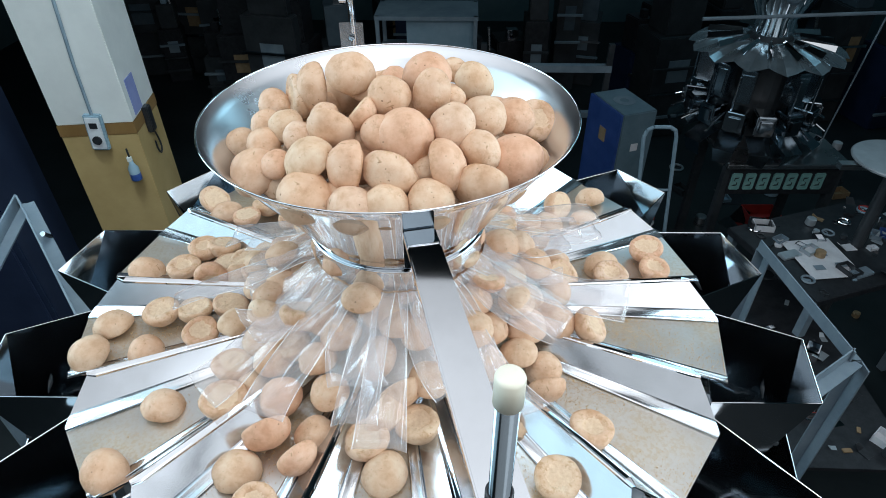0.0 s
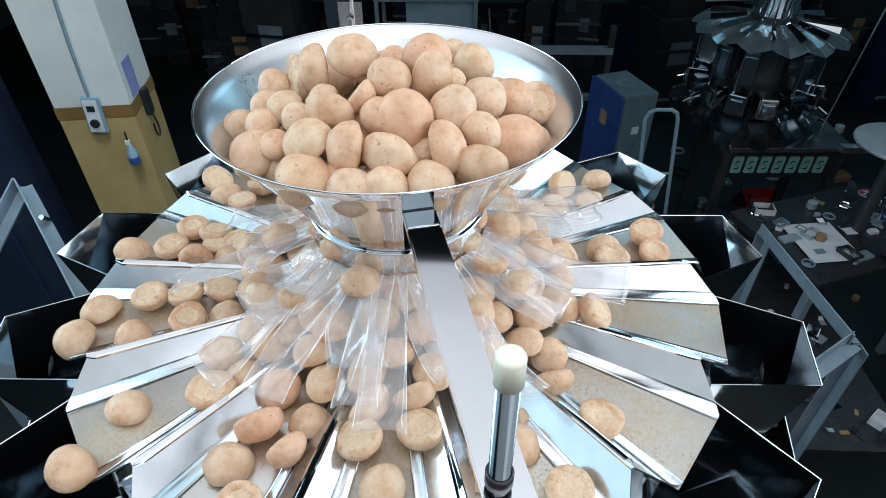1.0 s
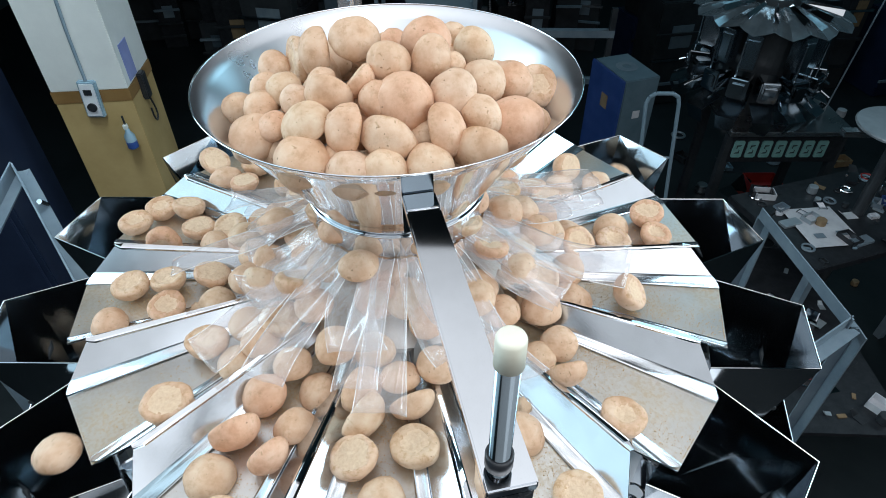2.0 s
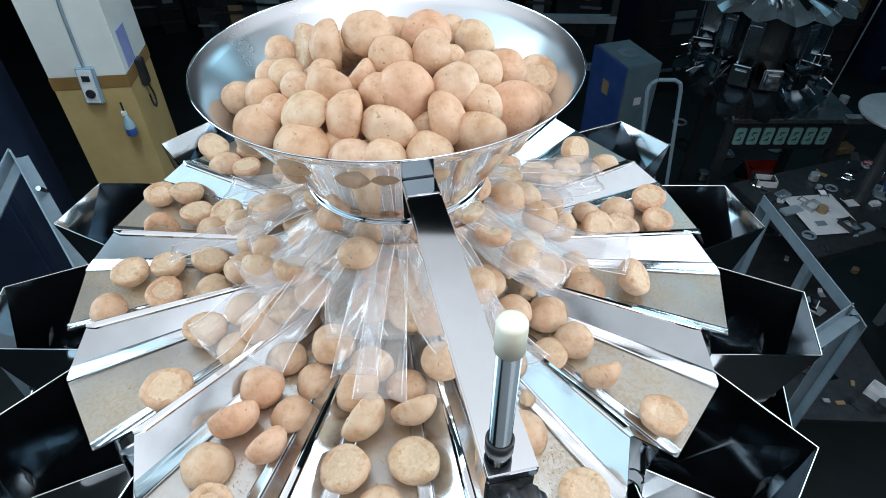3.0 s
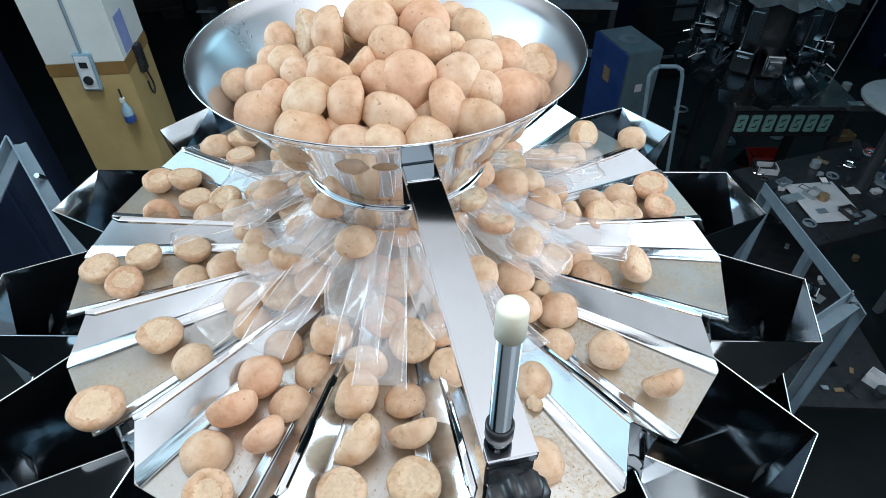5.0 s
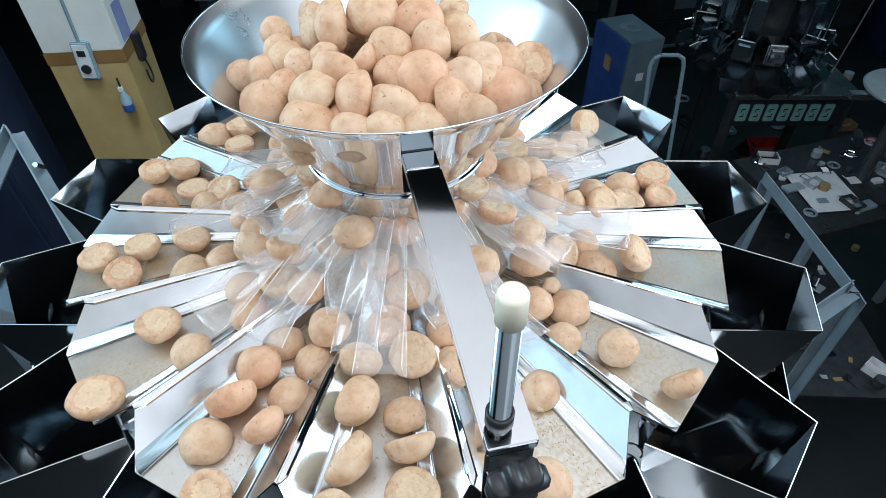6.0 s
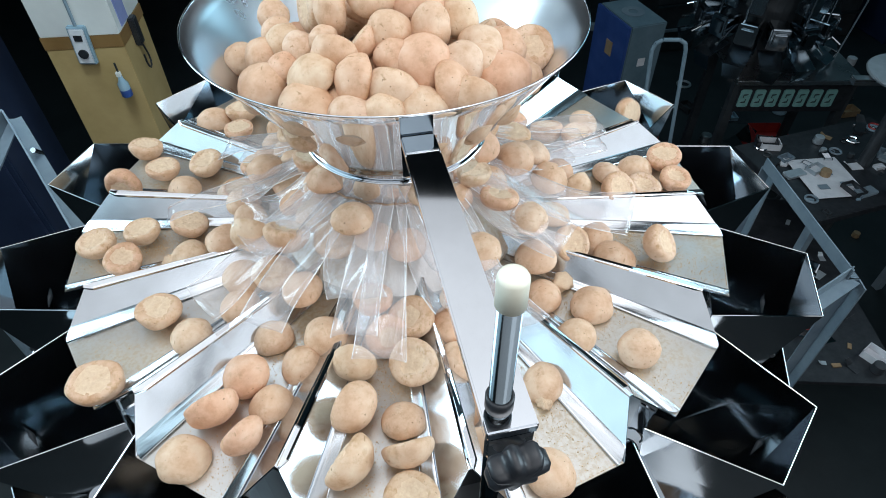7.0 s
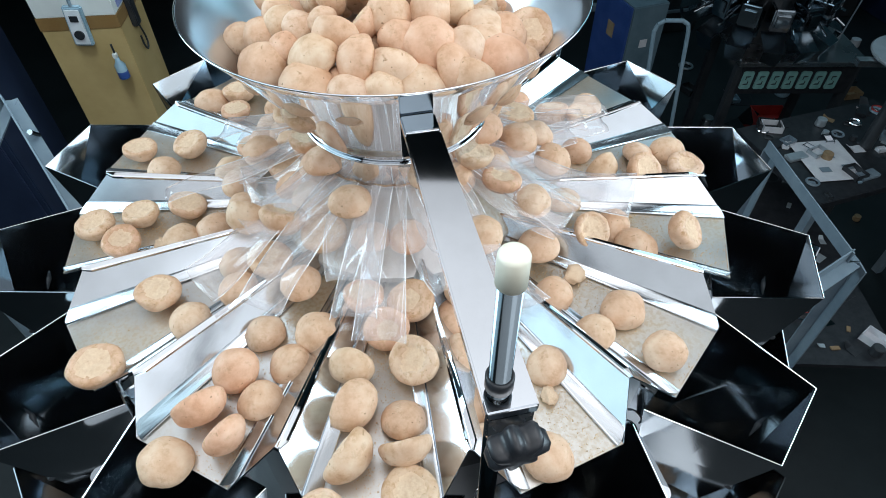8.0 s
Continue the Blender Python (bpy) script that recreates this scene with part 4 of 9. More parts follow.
def far_racks():
    """Dark shelving and idle machines along the back of the hall."""
    r = anchor("steel_rack", pose(-0.62, 4.05, 0), "low steel rack with a pale panel, in shade", "rack")
    for x in (0, 0.76):
        for y in (0, 0.4):
            part("post", box(x - 0.015, x + 0.015, y - 0.015, y + 0.015, 0, 1.3), GREY, r)
    for z in (0.95, 1.27):
        part("shelf", box(-0.02, 0.78, -0.02, 0.42, z, z + 0.03), GREY, r)
    part("pale_panel", box(0.22, 0.75, 0.05, 0.07, 0.98, 1.26), PALEBLUE, r)
    rng = random.Random(17)
    for i in range(26):
        x = -3.6 + 0.31 * i + rng.uniform(-0.1, 0.1)
        y = rng.uniform(4.7, 6.6)
        w, d, h = rng.uniform(0.2, 0.5), rng.uniform(0.25, 0.5), rng.uniform(0.7, 1.7)
        m = anchor("idle_machine", pose(x, y, 0, 0, 0, rng.uniform(-25, 25)), "idle machine standing dark at the back of the hall", "machine")
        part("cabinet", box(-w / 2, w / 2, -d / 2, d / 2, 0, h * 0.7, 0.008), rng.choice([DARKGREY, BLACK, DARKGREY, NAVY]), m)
        part("head", box(-w * 0.35, w * 0.4, -d * 0.4, d * 0.3, h * 0.7 + 0.001, h, 0.01), rng.choice([DARKGREY, BLACK, SHADEDBLUE]), m)
        part("plate", box(-w * 0.2, w * 0.25, -d / 2 - 0.006, -d / 2 - 0.001, h * 0.4, h * 0.55), rng.choice([SHADEDBLUE, GREY, BUCKET, CARD]), m)
        for q in range(3):
            part("shelf_bar", box(-w * 0.55, w * 0.55, -d * 0.5 - 0.03, -d * 0.5 - 0.008, h * (0.15 + 0.17 * q), h * (0.15 + 0.17 * q) + 0.022), rng.choice([GREY, DARKGREY, BUCKET]), m)
        part("lamp_box", box(-w * 0.1, w * 0.15, -d * 0.3, -d * 0.1, h + 0.001, h + rng.uniform(0.04, 0.14), 0.004), rng.choice([BUCKET, BLACK, PALEBLUE]), m)
        part("pipe", rod((w * 0.3, -d * 0.3, h), (w * 0.3 + rng.uniform(-0.1, 0.1), -d * 0.3, h + rng.uniform(0.2, 0.5)), 0.014, 8), SATIN, m)
    f = anchor("steel_platform", pose(0.2, 3.6, 0), "dark steel platform frame with pipe rails", "platform")
    for x in (0, 0.9):
        part("post", box(x - 0.02, x + 0.02, -0.02, 0.02, 0, 1.25), DARKGREY, f)
    part("beam", box(-0.02, 0.92, -0.025, 0.025, 1.05, 1.10), GREY, f)
    part("beam", box(-0.02, 0.92, -0.025, 0.025, 0.7, 0.74), GREY, f)
    d = anchor("round_disc_table", pose(2.12, 1.90, 0), "round galvanised disc on a stand", "disc")
    part("disc", lathe([(0, 1.305), (0.2, 1.30), (0.205, 1.295), (0.2, 1.285), (0, 1.285)], 48), DULLSTEEL, d, smooth=False)
    part("arm", box(-0.27, -0.1, -0.02, 0.02, 1.25, 1.28), SATIN, d)
    part("stand", rod((0, 0, 0), (0, 0, 1.285), 0.03, 16), DARKGREY, d)


far_racks()


# ---- movement ----
def motions():
    pieces = iter(baked)
    turn = random.Random(21)

    def lying(n):
        """A turn that brings a piece's domed side to the direction n."""
        return Vector(n).to_track_quat("Z", "Y").to_matrix().to_4x4() @ pose(0, 0, 0, 0, 0, turn.uniform(0, 360))

    def slide(ob, k, n, rows):
        rest, wag, start, keyed = lying(n), turn.uniform(-40, 40), rows[0][1], []
        for t, r, off, z in rows:
            tip = 70 * min(1.0, max(0.0, (0.005 - z) / 0.05))
            keyed.append((t, lane(k, r, off, z) @ pose(0, 0, 0, 0, tip, wag * (r - start) / 0.3) @ rest))
        walk(ob, keyed)

    def heap(ob, size, n, rows):
        ob.scale = (size, size, size)
        rest, lean = lying(n), turn.uniform(-100, 100)
        first = Vector(rows[0][1:])
        keyed = []
        for t, x, y, z in rows:
            gone = (Vector((x, y, z)) - first).length
            keyed.append((t, pose(x, y, z + PZ, lean * gone, 0, lean * gone) @ rest))
        walk(ob, keyed)

    slide(next(pieces), 0, (0.04, -0.13, 0.99), [(0, 0.2909, 0, 0.0064), (1, 0.3288, 0.0006, 0.0064), (2, 0.3632, 0.0023, 0.0064), (2.2, 0.3717, 0.0021, 0.0064), (3.5, 0.4165, 0.0038, 0.0064), (3.72, 0.445, 0.0038, 0.0064), (3.95, 0.476, 0.0032, -0.012), (4.1, 0.492, 0.0025, -0.144), (4.25, 0.494, 0.0018, -0.352), (8, 0.494, 0.0018, -0.372)])
    slide(next(pieces), 0, (0.02, 0.25, -0.97), [(0, 0.2568, -0.0225, 0.0222), (1, 0.2787, -0.0287, 0.0222), (1.5, 0.3018, -0.028, 0.0222), (2.1, 0.3247, -0.0298, 0.0222), (3.4, 0.3615, -0.0363, 0.0222), (4, 0.3782, -0.0339, 0.0222), (4.7, 0.3846, -0.0335, 0.0222), (6, 0.4243, -0.038, 0.0222), (7, 0.4545, -0.0419, 0.0222), (8, 0.4573, -0.0428, 0.0222)])
    slide(next(pieces), 0, (0.12, 0.1, -0.99), [(0, 0.2359, 0.0335, 0.0224), (1, 0.2664, 0.0379, 0.0224), (1.5, 0.2813, 0.0344, 0.0224), (2.1, 0.3134, 0.0344, 0.0224), (3.4, 0.3503, 0.0352, 0.0224), (4, 0.367, 0.0365, 0.0224), (4.7, 0.3733, 0.0366, 0.0224), (6, 0.4014, 0.0365, 0.0224), (6.5, 0.4095, 0.037, 0.0224), (7, 0.4208, 0.0366, 0.0224), (7.5, 0.434, 0.0363, 0.0224), (8, 0.4339, 0.0359, 0.0224)])
    slide(next(pieces), 0, (0.51, 0.82, -0.26), [(0, 0.2245, -0.0071, 0.0305), (1, 0.2352, -0.0248, 0.0246), (1.5, 0.2558, -0.031, 0.0262), (2.1, 0.276, -0.026, 0.0262), (3.4, 0.3046, -0.0252, 0.0262), (4, 0.3267, -0.0255, 0.0262), (4.7, 0.3292, -0.0255, 0.0262), (6, 0.3684, -0.0309, 0.0262), (6.5, 0.3705, -0.0296, 0.0262), (7, 0.3873, -0.0277, 0.0262), (7.5, 0.4006, -0.0275, 0.0262), (8, 0.4007, -0.0274, 0.0262)])
    slide(next(pieces), 0, (0.8, 0.43, -0.42), [(0, 0.2031, 0.0136, 0.0423), (1, 0.2234, 0.0294, 0.0311), (1.5, 0.2389, 0.0301, 0.0241), (2.1, 0.2586, 0.0283, 0.0275), (3.4, 0.2937, 0.0314, 0.0275), (4, 0.3151, 0.0306, 0.0275), (4.7, 0.3176, 0.0317, 0.0275), (6, 0.3518, 0.0308, 0.0275), (6.5, 0.3557, 0.0311, 0.0275), (7, 0.3731, 0.0305, 0.0275), (7.5, 0.3893, 0.0293, 0.0275), (8, 0.3903, 0.029, 0.0275)])
    slide(next(pieces), 0, (0.4, 0.89, 0.23), [(0, 0.1715, -0.0192, 0.0597), (1, 0.2037, -0.0286, 0.042), (1.5, 0.225, -0.0305, 0.0302), (2.1, 0.2395, -0.033, 0.0222), (3.4, 0.2628, -0.0355, 0.0222), (4, 0.2743, -0.0356, 0.0222), (4.7, 0.2758, -0.0345, 0.0222), (6, 0.3018, -0.03, 0.0222), (6.5, 0.3095, -0.031, 0.0222), (7, 0.3269, -0.0303, 0.0222), (7.5, 0.3385, -0.0303, 0.0222), (8, 0.346, -0.0282, 0.0222)])
    slide(next(pieces), 0, (-0.2, -0.08, 0.98), [(0, 0.1373, 0.0078, 0.0785), (1, 0.1866, 0.0053, 0.0514), (1.5, 0.2119, 0.0066, 0.0375), (2.1, 0.2304, 0.0152, 0.0273), (3.4, 0.2553, 0.0207, 0.0065), (4, 0.2724, 0.0196, 0.0065), (4.7, 0.2743, 0.0207, 0.0065), (6, 0.3116, 0.0229, 0.0065), (6.5, 0.3164, 0.0219, 0.0065), (7, 0.3362, 0.0232, 0.0065), (7.5, 0.3513, 0.024, 0.0065), (8, 0.3561, 0.0245, 0.0065)])
    slide(next(pieces), 0, (0.98, 0.01, 0.17), [(0, 0.1205, -0.0153, 0.0877), (1, 0.1459, -0.0157, 0.0738), (1.5, 0.1737, -0.0193, 0.0584), (2.1, 0.2019, -0.0177, 0.0429), (3.4, 0.2329, -0.0197, 0.0259), (4, 0.2385, -0.0156, 0.0241), (4.7, 0.2385, -0.0226, 0.0241), (6, 0.25, -0.0303, 0.0227), (6.5, 0.2561, -0.0328, 0.0227), (7, 0.2733, -0.034, 0.0227), (7.5, 0.2851, -0.0345, 0.0227), (8, 0.3007, -0.0337, 0.0227)])
    slide(next(pieces), 0, (-0.55, 0.09, -0.83), [(0, 0.0881, 0.0107, 0.1055), (1, 0.1176, 0.0148, 0.0893), (1.5, 0.132, 0.0171, 0.0814), (2.1, 0.1456, 0.0193, 0.0739), (3.4, 0.1868, 0.0252, 0.0513), (4, 0.209, 0.0278, 0.039), (4.7, 0.211, 0.0263, 0.038), (6, 0.2483, 0.0284, 0.0308), (6.5, 0.2547, 0.0289, 0.0308), (7, 0.2778, 0.0309, 0.0308), (7.5, 0.2905, 0.0304, 0.0308), (8, 0.2986, 0.0324, 0.0308)])
    slide(next(pieces), 0, (-0.8, -0.11, -0.59), [(0, 0.0763, -0.012, 0.112), (1, 0.1119, -0.0139, 0.0924), (2.1, 0.1467, -0.0195, 0.0733), (3.4, 0.1678, -0.022, 0.0617), (4, 0.1735, -0.0204, 0.0586), (4.7, 0.1851, -0.0098, 0.0522), (6, 0.2132, -0.0003, 0.0368), (6.5, 0.2184, -0.002, 0.0339), (7, 0.2393, 0.0011, 0.0241), (7.5, 0.2591, 0.0017, 0.0289), (8, 0.2578, 0.0012, 0.0289)])
    slide(next(pieces), 0, (-0.35, 0.31, -0.88), [(0, 0.088, -0.0084, 0.1056), (2.1, 0.1098, -0.0084, 0.0936), (3.4, 0.1433, 0.0113, 0.0752), (4, 0.1424, 0.0118, 0.0757), (4.7, 0.1451, 0.0104, 0.0742), (6, 0.1746, 0.0194, 0.058), (6.5, 0.1848, 0.0218, 0.0524), (7, 0.2192, 0.0248, 0.0335), (7.5, 0.2209, 0.0261, 0.0325), (8, 0.2207, 0.0251, 0.0326)])
    slide(next(pieces), 0, (0.11, 0.0, -0.99), [(0, 0.088, -0.0174, 0.1056), (4, 0.1335, -0.0174, 0.0806), (4.7, 0.1397, -0.0183, 0.0772), (6, 0.147, -0.0142, 0.0732), (6.5, 0.1655, -0.0221, 0.063), (7, 0.1987, -0.0197, 0.0447), (7.5, 0.2077, -0.0265, 0.0398), (8, 0.2142, -0.0291, 0.0362)])
    slide(next(pieces), 0, (-0.29, -0.01, 0.96), [(0, 0.088, -0.012, 0.1056), (6, 0.0945, -0.012, 0.102), (6.5, 0.1181, -0.0149, 0.0891), (7, 0.1378, -0.018, 0.0782), (7.5, 0.1477, -0.0196, 0.0727), (8, 0.1573, -0.0212, 0.0675)])
    slide(next(pieces), 0, (-0.12, -0.04, 0.99), [(0, 0.088, 0.0139, 0.1056), (6, 0.112, 0.0139, 0.0924), (7, 0.146, 0.0194, 0.0737), (8, 0.1569, 0.0211, 0.0677)])
    slide(next(pieces), 1, (-0.1, 0.02, -1.0), [(0, 0.3515, 0.0354, 0.0224), (1, 0.3856, 0.0278, 0.0224), (2.1, 0.412, 0.0213, 0.0224), (3.4, 0.4302, 0.0194, 0.0224), (4, 0.4498, 0.0194, 0.0224), (4.12, 0.4579, 0.0194, 0.0224), (4.35, 0.476, 0.0148, -0.012), (4.5, 0.492, 0.0115, -0.144), (4.65, 0.494, 0.0082, -0.352), (8, 0.494, 0.0082, -0.372)])
    slide(next(pieces), 1, (0.27, 0.13, 0.96), [(0, 0.2556, 0.018, 0.0067), (1, 0.3125, 0.0108, 0.0067), (2.1, 0.3222, 0.0112, 0.0067), (3.4, 0.3451, 0.0043, 0.0067), (4, 0.3603, 0.0024, 0.0067), (4.5, 0.3747, -0.0041, 0.0067), (4.7, 0.3775, -0.0037, 0.0067), (6, 0.4176, -0.0155, 0.0067), (6.5, 0.4247, -0.0178, 0.0067), (7, 0.4247, -0.016, 0.0067), (7.5, 0.4243, -0.0172, 0.0067), (8, 0.4267, -0.019, 0.0067)])
    slide(next(pieces), 1, (-0.11, -0.31, 0.95), [(0, 0.2001, 0.032, 0.044), (2.1, 0.2253, 0.032, 0.0301), (3.4, 0.2581, 0.0405, 0.0068), (4.7, 0.2891, 0.0412, 0.0068), (6, 0.3251, 0.0327, 0.0068), (6.5, 0.3321, 0.0314, 0.0068), (7, 0.3345, 0.0307, 0.0068), (7.5, 0.334, 0.0322, 0.0068), (8, 0.338, 0.0336, 0.0068)])
    slide(next(pieces), 1, (-0.16, -0.11, 0.98), [(0, 0.146, -0.0347, 0.0737), (8, 0.2382, -0.0313, 0.0065)])
    slide(next(pieces), 1, (0.22, 0.16, 0.96), [(0, 0.1945, -0.0425, 0.047), (8, 0.2843, -0.0414, 0.0067)])
    slide(next(pieces), 1, (-0.03, -0.11, 0.99), [(0, 0.1247, -0.0054, 0.0854), (8, 0.2207, -0.0054, 0.0326)])
    slide(next(pieces), -1, (-0.03, 0.06, 1.0), [(0, 0.3309, -0.0192, 0.0064), (1, 0.3462, -0.0186, 0.0064), (1.5, 0.3721, -0.0146, 0.0064), (2.1, 0.3824, -0.0126, 0.0064), (3.4, 0.388, -0.0134, 0.0064), (4, 0.3895, -0.0129, 0.0064), (4.7, 0.3884, -0.0133, 0.0064), (6, 0.3886, -0.0145, 0.0064), (6.5, 0.3946, -0.0146, 0.0064), (7, 0.4261, -0.0094, 0.0064), (7.5, 0.4456, -0.0082, 0.0064), (8, 0.4511, -0.0093, 0.0064)])
    slide(next(pieces), -1, (0.4, 0.87, -0.3), [(0, 0.2955, 0.0378, 0.0265), (1, 0.3108, 0.0347, 0.0265), (1.5, 0.3347, 0.0353, 0.0265), (2.1, 0.3417, 0.0342, 0.0265), (3.4, 0.3472, 0.0349, 0.0265), (4, 0.3484, 0.0341, 0.0265), (4.7, 0.3493, 0.0342, 0.0265), (6, 0.3522, 0.0354, 0.0265), (6.5, 0.3585, 0.0361, 0.0265), (7, 0.3847, 0.0349, 0.0265), (7.5, 0.4035, 0.0333, 0.0265), (8, 0.4079, 0.0319, 0.0265)])
    slide(next(pieces), -1, (0.55, 0.76, -0.35), [(0, 0.283, -0.0149, 0.0269), (1, 0.2974, -0.0147, 0.0269), (1.5, 0.3236, -0.0171, 0.0269), (2.1, 0.3334, -0.0182, 0.0269), (3.4, 0.3359, -0.0184, 0.0269), (4, 0.3382, -0.0181, 0.0269), (4.7, 0.3382, -0.0178, 0.0269), (6, 0.3406, -0.0177, 0.0269), (6.5, 0.3458, -0.0169, 0.0269), (7, 0.3729, -0.0153, 0.0269), (7.5, 0.3907, -0.013, 0.0269), (8, 0.3934, -0.0136, 0.0269)])
    slide(next(pieces), -1, (-0.25, -0.13, 0.96), [(0, 0.2552, 0.0287, 0.0067), (1, 0.2656, 0.028, 0.0067), (1.5, 0.2855, 0.0313, 0.0067), (2.1, 0.2963, 0.0301, 0.0067), (3.4, 0.3007, 0.0297, 0.0067), (4, 0.3032, 0.0307, 0.0067), (4.7, 0.3027, 0.0297, 0.0067), (6, 0.3073, 0.0309, 0.0067), (6.5, 0.3125, 0.0309, 0.0067), (7, 0.3394, 0.0316, 0.0067), (7.5, 0.356, 0.032, 0.0067), (8, 0.3582, 0.0319, 0.0067)])
    slide(next(pieces), -1, (0.6, 0.07, 0.8), [(0, 0.2386, -0.0286, 0.0241), (1, 0.2469, -0.0259, 0.0177), (1.5, 0.2714, -0.0241, 0.0177), (2.1, 0.2808, -0.0208, 0.0177), (3.4, 0.2902, -0.0183, 0.0177), (4, 0.2919, -0.0179, 0.0177), (4.7, 0.2921, -0.0181, 0.0177), (6, 0.2947, -0.0184, 0.0177), (6.5, 0.2999, -0.0173, 0.0177), (7, 0.3257, -0.0099, 0.0177), (7.5, 0.3399, -0.0089, 0.0177), (8, 0.3431, -0.0095, 0.0177)])
    slide(next(pieces), -1, (0.23, -0.13, 0.96), [(0, 0.2142, 0.0259, 0.0362), (1, 0.2243, 0.0255, 0.0306), (1.5, 0.2339, 0.0228, 0.0066), (2.1, 0.245, 0.0267, 0.0066), (3.4, 0.2505, 0.0263, 0.0066), (4, 0.2533, 0.0273, 0.0066), (4.7, 0.2533, 0.0265, 0.0066), (6, 0.2573, 0.0292, 0.0066), (6.5, 0.2629, 0.0277, 0.0066), (7, 0.2829, 0.0308, 0.0066), (7.5, 0.2982, 0.0314, 0.0066), (8, 0.3065, 0.0334, 0.0066)])
    slide(next(pieces), -1, (0.12, -0.02, 0.99), [(0, 0.1886, -0.0083, 0.0503), (1, 0.1998, -0.0094, 0.0441), (1.5, 0.2227, -0.0153, 0.0315), (2.1, 0.236, -0.0149, 0.0242), (3.4, 0.2411, -0.0256, 0.0064), (4, 0.2424, -0.0265, 0.0064), (4.7, 0.2415, -0.0292, 0.0064), (6, 0.2502, -0.018, 0.0064), (6.5, 0.2569, -0.021, 0.0064), (7, 0.2666, -0.0216, 0.0064), (7.5, 0.2803, -0.0206, 0.0064), (8, 0.2863, -0.0176, 0.0064)])
    slide(next(pieces), -1, (0.19, -0.27, 0.94), [(0, 0.1548, 0.0052, 0.0688), (1, 0.1673, 0.0006, 0.062), (1.5, 0.1892, 0.0183, 0.0499), (2.1, 0.2028, 0.0284, 0.0425), (3.4, 0.2167, 0.0307, 0.0348), (4, 0.2184, 0.0309, 0.0339), (4.7, 0.2178, 0.0308, 0.0342), (6, 0.2218, 0.0315, 0.032), (6.5, 0.2273, 0.0324, 0.029), (7, 0.2429, 0.0371, 0.0138), (7.5, 0.2575, 0.0394, 0.0138), (8, 0.2633, 0.0403, 0.0138)])
    slide(next(pieces), -1, (-0.21, -0.21, -0.95), [(0, 0.3584, 0.0314, 0.0221), (1, 0.3806, 0.0306, 0.0221), (2, 0.4163, 0.0358, 0.0221), (3.4, 0.4231, 0.027, 0.0221), (4, 0.4223, 0.0267, 0.0221), (4.7, 0.4226, 0.0253, 0.0221), (6, 0.4343, 0.033, 0.0221), (6.5, 0.4458, 0.0366, 0.0221), (6.62, 0.454, 0.0365, 0.0221), (6.85, 0.476, 0.0351, -0.012), (7, 0.492, 0.0273, -0.144), (7.15, 0.494, 0.0195, -0.352), (8, 0.494, 0.0195, -0.372)])
    slide(next(pieces), -1, (0.15, -0.02, 0.99), [(0, 0.1461, -0.0234, 0.0736), (2.1, 0.1713, -0.0234, 0.0598), (3.4, 0.1713, -0.0234, 0.0598), (4.7, 0.1695, -0.0231, 0.0608), (6, 0.1929, -0.0186, 0.0479), (6.5, 0.2001, -0.0213, 0.0439), (7, 0.2111, -0.0143, 0.0379), (7.5, 0.2144, -0.0119, 0.0361), (8, 0.2226, -0.0088, 0.0316)])
    slide(next(pieces), -1, (0.0, -0.32, -0.95), [(0, 0.088, -0.0161, 0.1056), (4.7, 0.1283, -0.0161, 0.0834), (6, 0.1319, -0.0108, 0.0814), (7, 0.1471, -0.0037, 0.0731), (8, 0.1639, -0.0107, 0.0639)])
    slide(next(pieces), -2, (-0.11, -0.02, 0.99), [(0, 0.4208, 0.0384, 0.0064), (0.5, 0.4222, 0.0406, 0.0064), (1, 0.4556, 0.0344, 0.0064), (1.25, 0.476, 0.0369, -0.012), (1.4, 0.492, 0.0287, -0.144), (1.55, 0.494, 0.0205, -0.352), (8, 0.494, 0.0205, -0.372)])
    slide(next(pieces), -2, (-0.25, 0.04, 0.97), [(0, 0.3423, -0.012, 0.0066), (0.5, 0.3427, -0.0127, 0.0066), (1, 0.3843, -0.0084, 0.0066), (1.5, 0.4223, -0.0021, 0.0066), (1.8, 0.4384, 0.0106, 0.0066), (2.05, 0.476, 0.0163, -0.012), (2.2, 0.492, 0.0127, -0.144), (2.35, 0.494, 0.0091, -0.352), (8, 0.494, 0.0091, -0.372)])
    slide(next(pieces), -2, (-0.01, -0.19, -0.98), [(0, 0.2822, 0.0398, 0.0266), (0.5, 0.2826, 0.0399, 0.0266), (1, 0.299, 0.0425, 0.0266), (1.5, 0.3409, 0.0492, 0.0266), (2.1, 0.3533, 0.0512, 0.0266), (3.4, 0.3537, 0.0512, 0.0266), (3.6, 0.3578, 0.0518, 0.0266), (4, 0.3977, 0.0477, 0.0266), (4.5, 0.4241, 0.0456, 0.0266), (4.7, 0.4269, 0.0449, 0.0266), (6, 0.4286, 0.0462, 0.0266), (7, 0.429, 0.0468, 0.0266), (8, 0.4291, 0.0495, 0.0266)])
    slide(next(pieces), -2, (0.02, -0.15, 0.99), [(0, 0.2458, 0.03, 0.0064), (1, 0.2577, 0.0318, 0.0064), (1.5, 0.2656, 0.0286, 0.0064), (2.1, 0.2666, 0.0312, 0.0064), (3.4, 0.2691, 0.028, 0.0064), (4, 0.3026, 0.0335, 0.0064), (4.5, 0.3241, 0.036, 0.0064), (4.7, 0.3239, 0.0354, 0.0064), (6, 0.3255, 0.0362, 0.0064), (6.5, 0.3247, 0.0342, 0.0064), (7, 0.3249, 0.0359, 0.0064), (7.5, 0.325, 0.0362, 0.0064), (8, 0.3266, 0.0388, 0.0064)])
